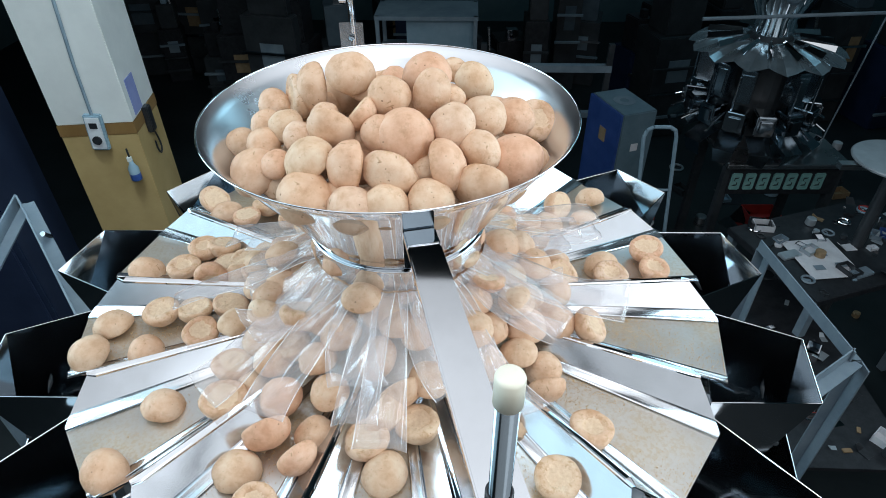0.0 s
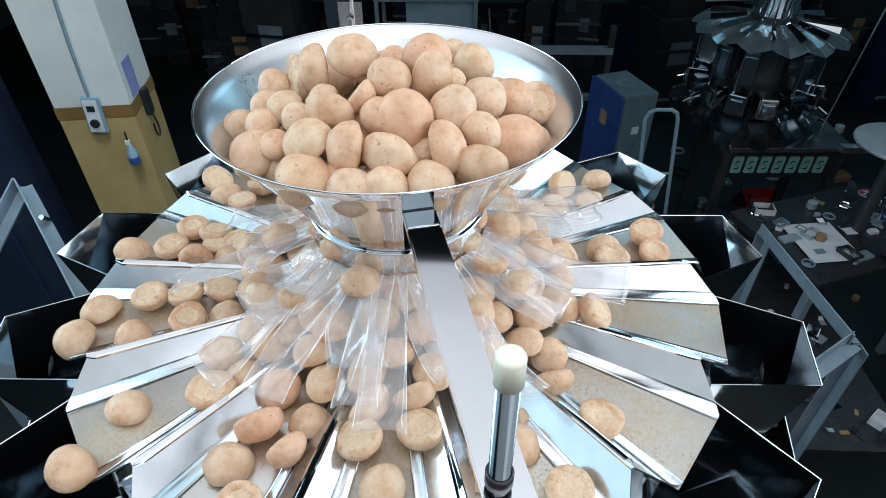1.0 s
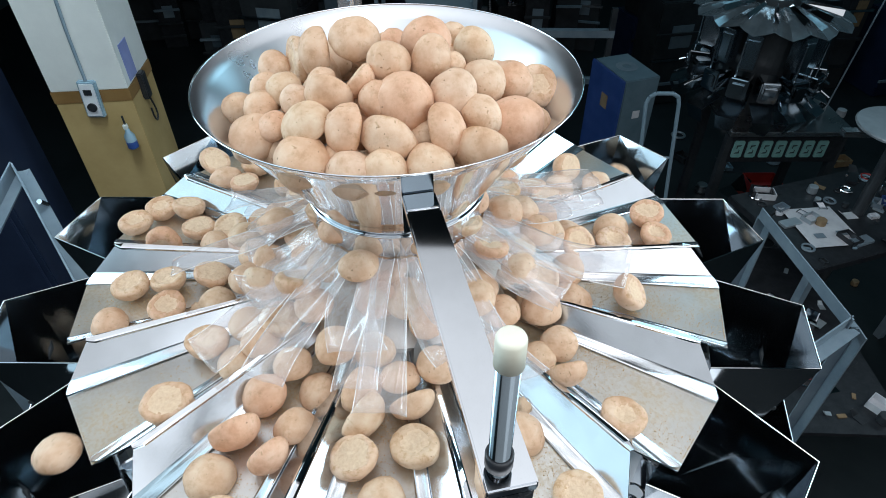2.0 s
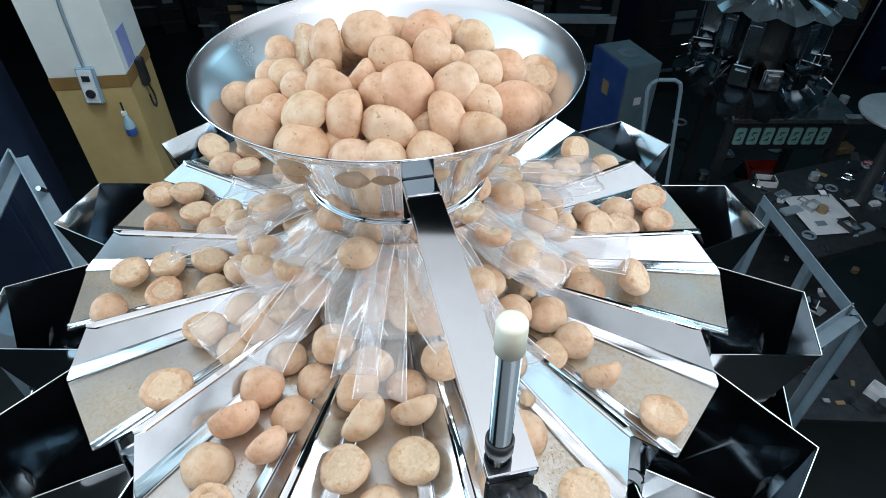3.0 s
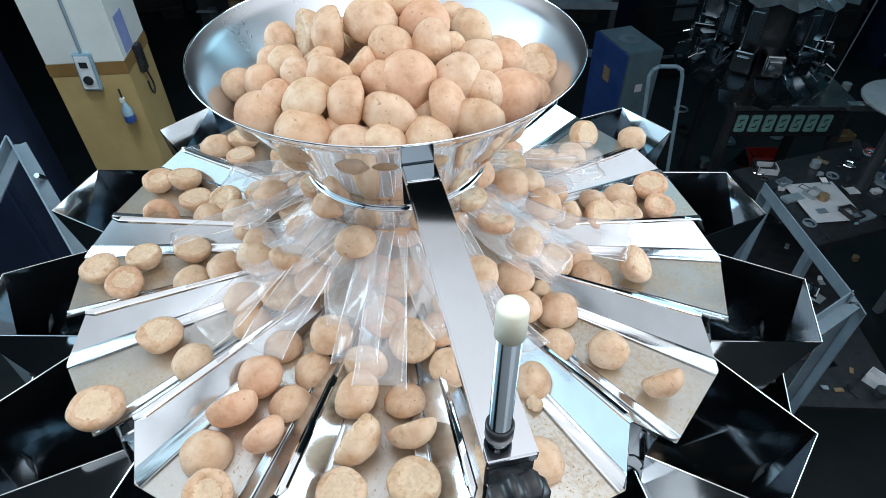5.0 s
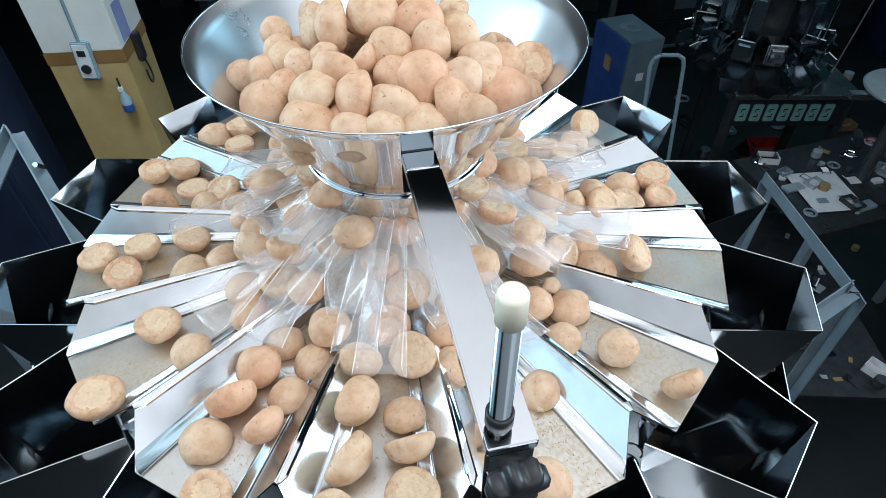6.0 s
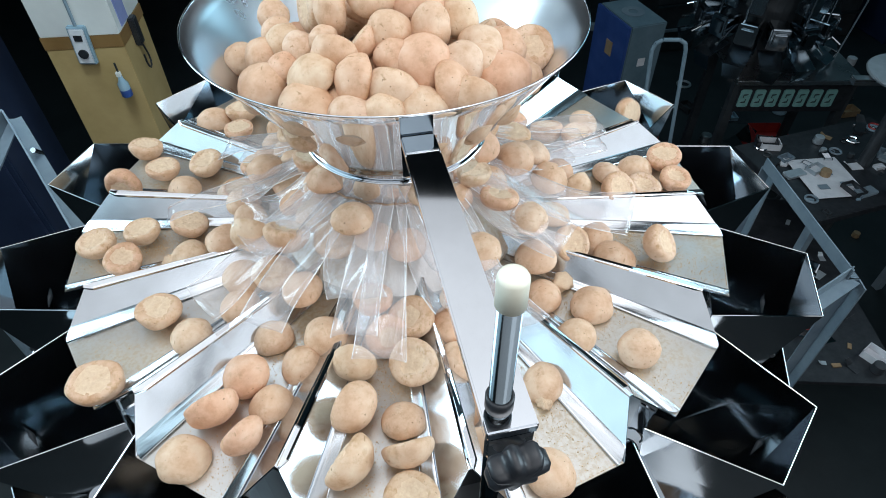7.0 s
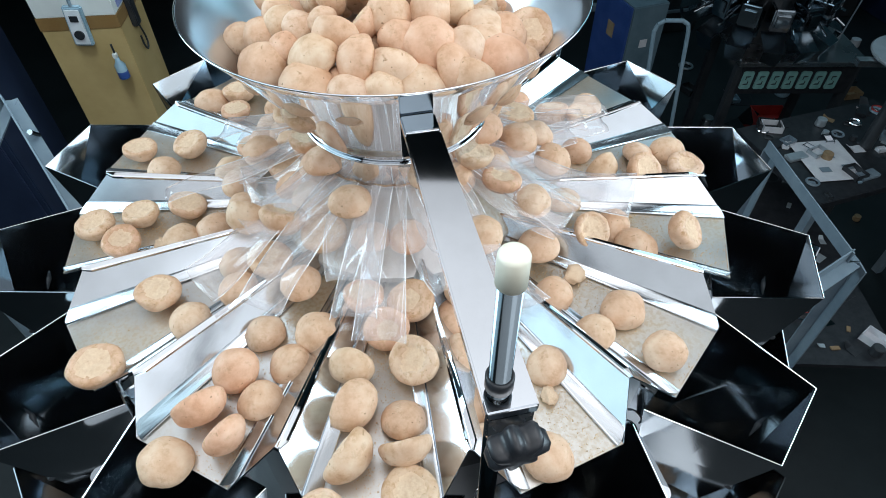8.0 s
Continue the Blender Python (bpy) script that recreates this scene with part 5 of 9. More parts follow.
    slide(next(pieces), -2, (0.04, -0.01, -1.0), [(0, 0.2524, -0.0094, 0.0225), (1, 0.2668, -0.0089, 0.0225), (1.5, 0.2788, -0.0096, 0.0225), (2.1, 0.2846, -0.0126, 0.0225), (3.4, 0.2894, -0.0117, 0.0225), (4, 0.3182, -0.0185, 0.0225), (4.5, 0.3376, -0.0135, 0.0225), (4.7, 0.3394, -0.0158, 0.0225), (6, 0.3424, -0.0162, 0.0225), (6.5, 0.3427, -0.0143, 0.0225), (7, 0.342, -0.0135, 0.0225), (7.5, 0.3425, -0.0133, 0.0225), (8, 0.3413, -0.0138, 0.0225)])
    slide(next(pieces), -2, (-0.16, 0.18, 0.97), [(0, 0.2137, 0.0302, 0.0365), (1, 0.2167, 0.0307, 0.0348), (1.5, 0.2333, 0.0333, 0.0257), (2.1, 0.2336, 0.0334, 0.0255), (3.4, 0.2336, 0.0334, 0.0255), (4, 0.2458, 0.0316, 0.0118), (4.5, 0.2458, 0.0316, 0.0118), (4.7, 0.2454, 0.0315, 0.0118), (6, 0.2484, 0.032, 0.0118), (6.5, 0.2604, 0.0339, 0.0118), (7, 0.2618, 0.0341, 0.0118), (7.5, 0.2623, 0.0342, 0.0118), (8, 0.2629, 0.0342, 0.0118)])
    slide(next(pieces), -2, (-0.04, 0.0, -1.0), [(0, 0.188, 0.0261, 0.0506), (1, 0.1918, 0.0267, 0.0485), (2.1, 0.2002, 0.028, 0.0439), (3.4, 0.2002, 0.028, 0.0439), (4, 0.2002, 0.028, 0.0439), (4.7, 0.2002, 0.028, 0.0439), (6, 0.1999, 0.028, 0.0441), (6.5, 0.2074, 0.0292, 0.0399), (7, 0.2101, 0.0296, 0.0384), (7.5, 0.213, 0.0301, 0.0369), (8, 0.2152, 0.0304, 0.0356)])
    slide(next(pieces), -2, (-0.27, 0.34, 0.9), [(0, 0.2091, -0.0046, 0.039), (1, 0.217, -0.0022, 0.0347), (1.5, 0.2274, 0.0019, 0.0289), (2.1, 0.2324, 0.0006, 0.0262), (3.4, 0.2347, -0.0033, 0.0249), (4, 0.2379, -0.0007, 0.0231), (4.7, 0.2379, -0.0031, 0.0231), (6, 0.2362, 0.0018, 0.0241), (7, 0.2397, 0.0023, 0.0222), (8, 0.2427, -0.0052, 0.0071)])
    slide(next(pieces), -3, (0.31, 0.29, 0.91), [(0, 0.4207, 0.0301, 0.0071), (0.5, 0.4211, 0.0295, 0.0071), (1, 0.4378, 0.0301, 0.0071), (1.25, 0.476, 0.0364, -0.012), (1.4, 0.492, 0.0283, -0.144), (1.55, 0.494, 0.0202, -0.352), (8, 0.494, 0.0202, -0.372)])
    slide(next(pieces), -3, (0.2, -0.13, 0.97), [(0, 0.4016, -0.0212, 0.0066), (0.5, 0.4016, -0.0206, 0.0066), (1, 0.4164, -0.0191, 0.0066), (1.5, 0.4404, -0.0072, 0.0066), (1.62, 0.4514, -0.0072, 0.0066), (1.85, 0.476, 0.0003, -0.012), (2, 0.492, 0.0002, -0.144), (2.15, 0.494, 0.0002, -0.352), (8, 0.494, 0.0002, -0.372)])
    slide(next(pieces), -3, (0.17, 0.06, 0.98), [(0, 0.3481, 0.0414, 0.0065), (0.5, 0.3482, 0.0419, 0.0065), (1, 0.3636, 0.0425, 0.0065), (1.5, 0.3849, 0.0456, 0.0065), (2.1, 0.3918, 0.0435, 0.0065), (3.4, 0.3933, 0.042, 0.0065), (4, 0.4173, 0.0414, 0.0065), (4.25, 0.476, 0.0449, -0.012), (4.4, 0.492, 0.0349, -0.144), (4.55, 0.494, 0.0249, -0.352), (8, 0.494, 0.0249, -0.372)])
    slide(next(pieces), -3, (-0.02, -0.06, -1.0), [(0, 0.3357, -0.0209, 0.0225), (1, 0.35, -0.0212, 0.0225), (1.5, 0.3687, -0.0153, 0.0225), (2.1, 0.373, -0.0145, 0.0225), (3.4, 0.3725, -0.0144, 0.0225), (4, 0.3852, -0.0085, 0.0225), (4.5, 0.4075, -0.006, 0.0225), (4.7, 0.4085, -0.0043, 0.0225), (6, 0.409, -0.0026, 0.0225), (7, 0.4094, -0.0019, 0.0225), (8, 0.4081, -0.0021, 0.0225)])
    slide(next(pieces), -3, (-0.02, 0.06, -1.0), [(0, 0.2894, -0.0157, 0.0225), (1, 0.3016, -0.0153, 0.0225), (1.5, 0.3186, -0.0163, 0.0225), (2.1, 0.3236, -0.0163, 0.0225), (3.4, 0.3246, -0.0206, 0.0225), (4, 0.3384, -0.0185, 0.0225), (4.5, 0.351, -0.0149, 0.0225), (4.7, 0.3534, -0.0156, 0.0225), (6, 0.3539, -0.0139, 0.0225), (7, 0.3529, -0.0145, 0.0225), (8, 0.3517, -0.0129, 0.0225)])
    slide(next(pieces), -3, (0.16, -0.25, -0.95), [(0, 0.277, 0.034, 0.0221), (0.5, 0.2773, 0.0341, 0.0221), (1, 0.2927, 0.0365, 0.0221), (1.5, 0.3121, 0.0396, 0.0221), (2.1, 0.3183, 0.0394, 0.0221), (3.4, 0.3247, 0.038, 0.0221), (4, 0.345, 0.0391, 0.0221), (4.5, 0.3657, 0.0388, 0.0221), (4.7, 0.3699, 0.0328, 0.0221), (6, 0.3702, 0.0369, 0.0221), (7, 0.3688, 0.038, 0.0221), (8, 0.3686, 0.0382, 0.0221)])
    slide(next(pieces), -3, (0.2, -0.1, -0.97), [(0, 0.2409, -0.0131, 0.0223), (1, 0.2517, -0.0144, 0.0223), (1.5, 0.2612, -0.0136, 0.0223), (2.1, 0.2643, -0.0138, 0.0223), (3.4, 0.2704, -0.0187, 0.0223), (4, 0.2801, -0.0172, 0.0223), (4.5, 0.2892, -0.0173, 0.0223), (4.7, 0.2899, -0.0175, 0.0223), (6, 0.2899, -0.0165, 0.0223), (7, 0.2907, -0.0158, 0.0223), (8, 0.2907, -0.0168, 0.0223)])
    slide(next(pieces), -3, (-0.05, -0.03, 1.0), [(0, 0.2295, 0.0327, 0.0278), (1, 0.2458, 0.0269, 0.0064), (1.5, 0.2554, 0.0284, 0.0064), (2.1, 0.2584, 0.0289, 0.0064), (3.4, 0.2672, 0.0303, 0.0064), (4, 0.278, 0.032, 0.0064), (4.5, 0.287, 0.0334, 0.0064), (4.7, 0.2892, 0.0324, 0.0064), (6, 0.2895, 0.0338, 0.0064), (7, 0.2895, 0.0337, 0.0064), (8, 0.2987, 0.0351, 0.0064)])
    slide(next(pieces), -3, (-0.26, 0.03, 0.97), [(0, 0.177, 0.0243, 0.0566), (1, 0.1966, 0.0275, 0.0459), (2.1, 0.2104, 0.0297, 0.0383), (3.4, 0.2202, 0.0312, 0.0329), (4, 0.2303, 0.0321, 0.0273), (4.7, 0.2383, 0.0334, 0.023), (6, 0.245, 0.0259, 0.0066), (7, 0.2394, 0.0343, 0.0223), (8, 0.254, 0.0273, 0.0066)])
    slide(next(pieces), -3, (0.01, 0.23, 0.97), [(0, 0.1629, 0.0115, 0.0644), (1, 0.1788, -0.0007, 0.0556), (2.1, 0.1788, 0.0182, 0.0556), (3.4, 0.1788, 0.0246, 0.0556), (4, 0.1788, 0.0246, 0.0556), (4.7, 0.1887, 0.0262, 0.0502), (6, 0.1958, 0.0246, 0.0463), (7, 0.2027, 0.0209, 0.0425), (8, 0.209, 0.0294, 0.039)])
    slide(next(pieces), -4, (-0.3, 0.06, 0.95), [(0, 0.3996, 0.0408, 0.0067), (0.5, 0.3996, 0.043, 0.0067), (1, 0.4225, 0.0404, 0.0067), (1.3, 0.4498, 0.0404, 0.0067), (1.45, 0.476, 0.0436, -0.012), (1.6, 0.492, 0.0339, -0.144), (1.75, 0.494, 0.0242, -0.352), (8, 0.494, 0.0242, -0.372)])
    slide(next(pieces), -4, (0.06, -0.01, -1.0), [(0, 0.3377, 0.0307, 0.0225), (0.5, 0.3391, 0.0312, 0.0225), (1, 0.3597, 0.0271, 0.0225), (1.5, 0.4081, 0.0225, 0.0225), (2.1, 0.4273, 0.0222, 0.0225), (2.42, 0.4564, 0.0222, 0.0225), (2.65, 0.476, 0.027, -0.012), (2.8, 0.492, 0.021, -0.144), (2.95, 0.494, 0.015, -0.352), (8, 0.494, 0.015, -0.372)])
    slide(next(pieces), -4, (0.06, -0.08, -0.99), [(0, 0.3336, -0.0183, 0.0224), (1, 0.3543, -0.0225, 0.0224), (1.5, 0.3974, -0.0207, 0.0224), (2.1, 0.4057, -0.0191, 0.0224), (3.4, 0.4077, -0.0199, 0.0224), (4, 0.4077, -0.0172, 0.0224), (4.7, 0.4074, -0.0208, 0.0224), (6, 0.4074, -0.0154, 0.0224), (6.5, 0.42, -0.0133, 0.0224), (6.7, 0.4405, -0.0152, 0.0224), (6.85, 0.476, -0.0067, -0.012), (7, 0.492, -0.0052, -0.144), (7.15, 0.494, -0.0037, -0.352), (8, 0.494, -0.0037, -0.372)])
    slide(next(pieces), -4, (0.37, -0.93, 0.05), [(0, 0.2785, 0.0509, 0.0237), (1, 0.2996, 0.0543, 0.0237), (1.5, 0.3385, 0.0606, 0.0237), (2.1, 0.3467, 0.0619, 0.0237), (3.4, 0.3494, 0.0609, 0.0237), (4, 0.348, 0.0621, 0.0237), (4.7, 0.348, 0.0618, 0.0237), (6, 0.3475, 0.062, 0.0237), (6.5, 0.3575, 0.0636, 0.0237), (7, 0.4039, 0.0648, 0.0237), (7.1, 0.4131, 0.0674, 0.0237), (7.25, 0.476, 0.052, -0.012), (7.4, 0.492, 0.0405, -0.144), (7.55, 0.494, 0.0289, -0.352), (8, 0.494, 0.0289, -0.372)])
    slide(next(pieces), -4, (0.06, 0.25, -0.97), [(0, 0.3031, -0.0292, 0.0222), (1, 0.3101, -0.0186, 0.0222), (1.5, 0.3535, -0.0349, 0.0222), (2.1, 0.3634, -0.0326, 0.0222), (3.4, 0.3674, -0.0364, 0.0222), (4, 0.3661, -0.0346, 0.0222), (4.7, 0.3678, -0.0368, 0.0222), (6, 0.3679, -0.0339, 0.0222), (6.5, 0.3769, -0.0319, 0.0222), (7, 0.429, -0.032, 0.0222), (7.3, 0.4586, -0.0165, 0.0222), (7.45, 0.476, -0.0054, -0.012), (7.6, 0.492, -0.0042, -0.144), (7.75, 0.494, -0.003, -0.352), (8, 0.494, -0.003, -0.372)])
    slide(next(pieces), -4, (0.04, 0.07, -1.0), [(0, 0.2711, 0.0089, 0.0224), (1, 0.2893, 0.0068, 0.0224), (1.5, 0.31, 0.0126, 0.0224), (2.1, 0.3197, 0.0117, 0.0224), (3.4, 0.3233, 0.009, 0.0224), (4, 0.3233, 0.012, 0.0224), (4.7, 0.3226, 0.0089, 0.0224), (6, 0.3211, 0.0126, 0.0224), (6.5, 0.33, 0.0101, 0.0224), (7, 0.3738, 0.0098, 0.0224), (7.5, 0.401, 0.0161, 0.0224), (8, 0.4046, 0.0152, 0.0224)])
    slide(next(pieces), -4, (0.29, 0.1, 0.95), [(0, 0.2506, 0.027, 0.0067), (1, 0.2625, 0.0289, 0.0067), (1.5, 0.2767, 0.0311, 0.0067), (2.1, 0.2808, 0.0318, 0.0067), (3.4, 0.2864, 0.0326, 0.0067), (4, 0.2858, 0.0325, 0.0067), (4.7, 0.2878, 0.0328, 0.0067), (6, 0.2909, 0.0332, 0.0067), (6.5, 0.2935, 0.0336, 0.0067), (7, 0.323, 0.0384, 0.0067), (7.5, 0.348, 0.0423, 0.0067), (8, 0.3506, 0.0427, 0.0067)])
    slide(next(pieces), -4, (-0.11, -0.2, -0.97), [(0, 0.2523, -0.0011, 0.0223), (1, 0.2645, -0.0011, 0.0223), (3.4, 0.2793, 0.0011, 0.0223), (4, 0.2775, 0.0025, 0.0223), (4.7, 0.2801, 0.0007, 0.0223), (6, 0.2795, 0.0034, 0.0223), (6.5, 0.2847, 0.001, 0.0223), (6.8, 0.2977, -0.0137, 0.0223), (7, 0.3172, -0.0171, 0.0223), (7.3, 0.3387, -0.0189, 0.0223), (7.5, 0.3387, -0.0127, 0.0223), (8, 0.3376, -0.0126, 0.0223)])
    slide(next(pieces), -4, (0.18, -0.04, -0.98), [(0, 0.2127, 0.03, 0.037), (1, 0.218, 0.0309, 0.0341), (2.1, 0.2326, 0.0332, 0.026), (3.4, 0.2346, 0.0335, 0.025), (4, 0.234, 0.0334, 0.0253), (4.7, 0.2355, 0.0337, 0.0245), (6, 0.2368, 0.0339, 0.0237), (7, 0.2354, 0.0337, 0.0245), (8, 0.238, 0.0341, 0.0231)])
    slide(next(pieces), -4, (-0.02, -0.16, 0.99), [(0, 0.2122, 0.0126, 0.0373), (1, 0.2206, 0.0176, 0.0327), (2.1, 0.2313, 0.0243, 0.0268), (3.4, 0.2369, 0.0228, 0.0237), (4, 0.2369, 0.0269, 0.0237), (4.7, 0.2349, 0.0292, 0.0248), (6, 0.2463, 0.0241, 0.0065), (7, 0.2464, 0.0278, 0.0065), (8, 0.2382, 0.0341, 0.023)])
    slide(next(pieces), -4, (-0.16, 0.03, 0.99), [(0, 0.1699, 0.0232, 0.0606), (1, 0.1714, 0.0234, 0.0597), (2.1, 0.1823, 0.0252, 0.0537), (3.4, 0.1885, 0.0262, 0.0503), (4.7, 0.1882, 0.0261, 0.0505), (6, 0.1896, 0.0263, 0.0497), (7, 0.1885, 0.0262, 0.0503), (8, 0.1911, 0.0266, 0.0489)])
    slide(next(pieces), -5, (0.65, 0.16, -0.74), [(0, 0.4009, 0.0427, 0.0301), (1, 0.4028, 0.0327, 0.0301), (1.5, 0.4089, 0.0294, 0.0301), (2.1, 0.4093, 0.0303, 0.0301), (3.4, 0.4107, 0.0298, 0.0301), (4, 0.4211, 0.0347, 0.0301), (4.3, 0.428, 0.0423, 0.0301), (4.45, 0.476, 0.0378, -0.012), (4.6, 0.492, 0.0294, -0.144), (4.75, 0.494, 0.021, -0.352), (8, 0.494, 0.021, -0.372)])
    slide(next(pieces), -5, (-0.13, -0.03, 0.99), [(0, 0.3749, 0.0406, 0.0064), (1, 0.375, 0.0382, 0.0064), (1.5, 0.375, 0.0368, 0.0064), (2.1, 0.375, 0.037, 0.0064), (3.4, 0.3751, 0.0353, 0.0064), (4, 0.3746, 0.041, 0.0064), (4.5, 0.395, 0.0378, 0.0064), (4.7, 0.3972, 0.0358, 0.0064), (6, 0.3973, 0.0369, 0.0064), (7, 0.3967, 0.0364, 0.0064), (8, 0.3949, 0.0373, 0.0064)])
    slide(next(pieces), -5, (0.02, -0.02, -1.0), [(0, 0.3279, 0.0327, 0.0225), (1, 0.328, 0.0397, 0.0225), (2.1, 0.3281, 0.0308, 0.0225), (3.4, 0.3281, 0.0255, 0.0225), (4, 0.3281, 0.029, 0.0225), (4.7, 0.3282, 0.0353, 0.0225), (6, 0.3282, 0.0361, 0.0225), (7, 0.3283, 0.0345, 0.0225), (8, 0.3284, 0.0358, 0.0225)])
    slide(next(pieces), -5, (-0.04, 0.0, -1.0), [(0, 0.3273, -0.0129, 0.0225), (3.4, 0.3688, -0.013, 0.0225), (4.5, 0.3688, -0.0021, 0.0225), (6, 0.3689, -0.0021, 0.0225), (7, 0.369, -0.0034, 0.0225), (8, 0.3691, -0.0024, 0.0225)])
    slide(next(pieces), -5, (-0.0, -0.02, 1.0), [(0, 0.1543, 0.0262, 0.0692), (8, 0.2601, 0.0204, 0.0064)])
    slide(next(pieces), 2, (-0.04, -0.06, -1.0), [(0, 0.3302, -0.0432, 0.0225), (0.5, 0.331, -0.0432, 0.0225), (1, 0.3441, -0.0454, 0.0225), (1.5, 0.3663, -0.0466, 0.0225), (2.1, 0.3743, -0.047, 0.0225), (3.4, 0.4289, -0.0321, 0.0225), (3.7, 0.4335, -0.0323, 0.0225), (4, 0.4365, -0.0307, 0.0225), (4.4, 0.4661, -0.0299, 0.0225), (4.55, 0.476, -0.0324, -0.012), (4.7, 0.492, -0.0252, -0.144), (4.85, 0.494, -0.018, -0.352), (8, 0.494, -0.018, -0.372)])
    slide(next(pieces), 2, (0.63, -0.59, -0.51), [(0, 0.2609, -0.0291, 0.0282), (1, 0.2755, -0.0366, 0.0282), (1.5, 0.288, -0.0394, 0.0282), (2.1, 0.2962, -0.0368, 0.0282), (3.4, 0.3467, -0.0317, 0.0282), (4, 0.3516, -0.0333, 0.0282), (4.5, 0.3767, -0.0305, 0.0282), (4.7, 0.3886, -0.0233, 0.0282), (5.8, 0.419, -0.0167, 0.0282), (6, 0.4238, -0.0173, 0.0282), (6.2, 0.4365, -0.0137, 0.0282), (6.35, 0.476, -0.0151, -0.012), (6.5, 0.492, -0.0117, -0.144), (6.65, 0.494, -0.0084, -0.352), (8, 0.494, -0.0084, -0.372)])
    slide(next(pieces), 2, (0.11, -0.62, 0.78), [(0, 0.2401, -0.0014, 0.0178), (1, 0.2485, -0.0021, 0.0178), (1.5, 0.2629, -0.0022, 0.0178), (2.1, 0.2625, -0.0011, 0.0178), (3.4, 0.294, -0.0045, 0.0178), (4, 0.2971, -0.005, 0.0178), (4.5, 0.3115, -0.0076, 0.0178), (4.7, 0.3228, -0.0081, 0.0178), (6, 0.3479, -0.0127, 0.0178), (6.5, 0.3697, -0.0179, 0.0178), (7, 0.3764, -0.0175, 0.0178), (7.5, 0.3831, -0.0194, 0.0178), (8, 0.411, -0.0255, 0.0178)])
    slide(next(pieces), 2, (-0.17, 0.05, 0.98), [(0, 0.2112, -0.0157, 0.0378), (1, 0.2203, -0.0163, 0.0328), (2.1, 0.2553, -0.0345, 0.0105), (3.4, 0.2722, -0.0372, 0.0105), (4, 0.2734, -0.0374, 0.0105), (4.7, 0.2783, -0.0382, 0.0105), (6, 0.2901, -0.0401, 0.0105), (6.5, 0.303, -0.0421, 0.0105), (7, 0.3116, -0.0435, 0.0105), (7.5, 0.3208, -0.0449, 0.0105), (8, 0.3382, -0.0477, 0.0105)])
    slide(next(pieces), 2, (0.02, 0.06, 1.0), [(0, 0.1976, 0.0209, 0.0453), (2.1, 0.2228, 0.0209, 0.0314), (3.4, 0.2382, 0.0131, 0.0064), (4, 0.2383, 0.0114, 0.0064), (4.7, 0.2489, 0.0132, 0.0064), (6, 0.2714, 0.0114, 0.0064), (6.5, 0.2942, 0.0096, 0.0064), (7, 0.3022, 0.0116, 0.0064), (7.5, 0.3134, 0.0096, 0.0064), (8, 0.3474, 0.0039, 0.0064)])
    slide(next(pieces), 2, (-0.07, 0.03, 1.0), [(0, 0.1709, -0.0233, 0.06), (2.1, 0.1941, -0.0271, 0.0473), (3.4, 0.2163, -0.0292, 0.0351), (4.7, 0.2221, -0.0275, 0.0318), (6, 0.2395, -0.0226, 0.0223), (7, 0.2473, -0.0137, 0.0064), (8, 0.2709, -0.0259, 0.0064)])
    slide(next(pieces), 2, (-0.07, -0.11, 0.99), [(0, 0.1347, -0.0138, 0.0799), (4.7, 0.1911, -0.0138, 0.0489), (6, 0.2027, 0.0192, 0.0425), (7, 0.2161, 0.0122, 0.0351), (8, 0.2231, 0.0079, 0.0313)])
    slide(next(pieces), 3, (-0.72, -0.01, -0.69), [(0, 0.2692, -0.0249, 0.0297), (0.5, 0.2688, -0.0253, 0.0297), (1, 0.2756, -0.0297, 0.0297), (1.5, 0.3026, -0.0239, 0.0297), (2.1, 0.3212, -0.0126, 0.0297), (3.4, 0.3245, -0.0096, 0.0297), (4.7, 0.3257, -0.0096, 0.0297), (6, 0.3249, -0.0109, 0.0297), (6.5, 0.331, -0.0113, 0.0297), (7, 0.3549, -0.0126, 0.0297), (7.5, 0.3787, -0.013, 0.0297), (8, 0.3852, -0.015, 0.0297)])
    slide(next(pieces), 3, (0.14, -0.13, 0.98), [(0, 0.2206, -0.0313, 0.0327), (1, 0.2277, -0.0324, 0.0288), (1.5, 0.2341, -0.0335, 0.0252), (2.1, 0.2489, -0.027, 0.0065), (3.4, 0.2665, -0.0298, 0.0065), (4.7, 0.2698, -0.0303, 0.0065), (6, 0.2767, -0.0314, 0.0065), (6.5, 0.2802, -0.032, 0.0065), (7, 0.3006, -0.0352, 0.0065), (7.5, 0.3221, -0.0386, 0.0065), (8, 0.3273, -0.0394, 0.0065)])
    slide(next(pieces), 3, (-0.34, 0.5, -0.8), [(0, 0.1807, -0.0249, 0.0546), (1, 0.1819, -0.0251, 0.0539), (1.5, 0.1877, -0.026, 0.0508), (2.1, 0.2051, -0.0288, 0.0412), (3.4, 0.2129, -0.0301, 0.0369), (4, 0.2129, -0.0301, 0.0369), (4.7, 0.2179, -0.0309, 0.0342), (6, 0.2289, -0.0326, 0.0281), (6.5, 0.2289, -0.0326, 0.0281), (7, 0.2429, -0.0406, 0.0305), (7.5, 0.2534, -0.0423, 0.0305), (8, 0.2681, -0.0447, 0.0305)])
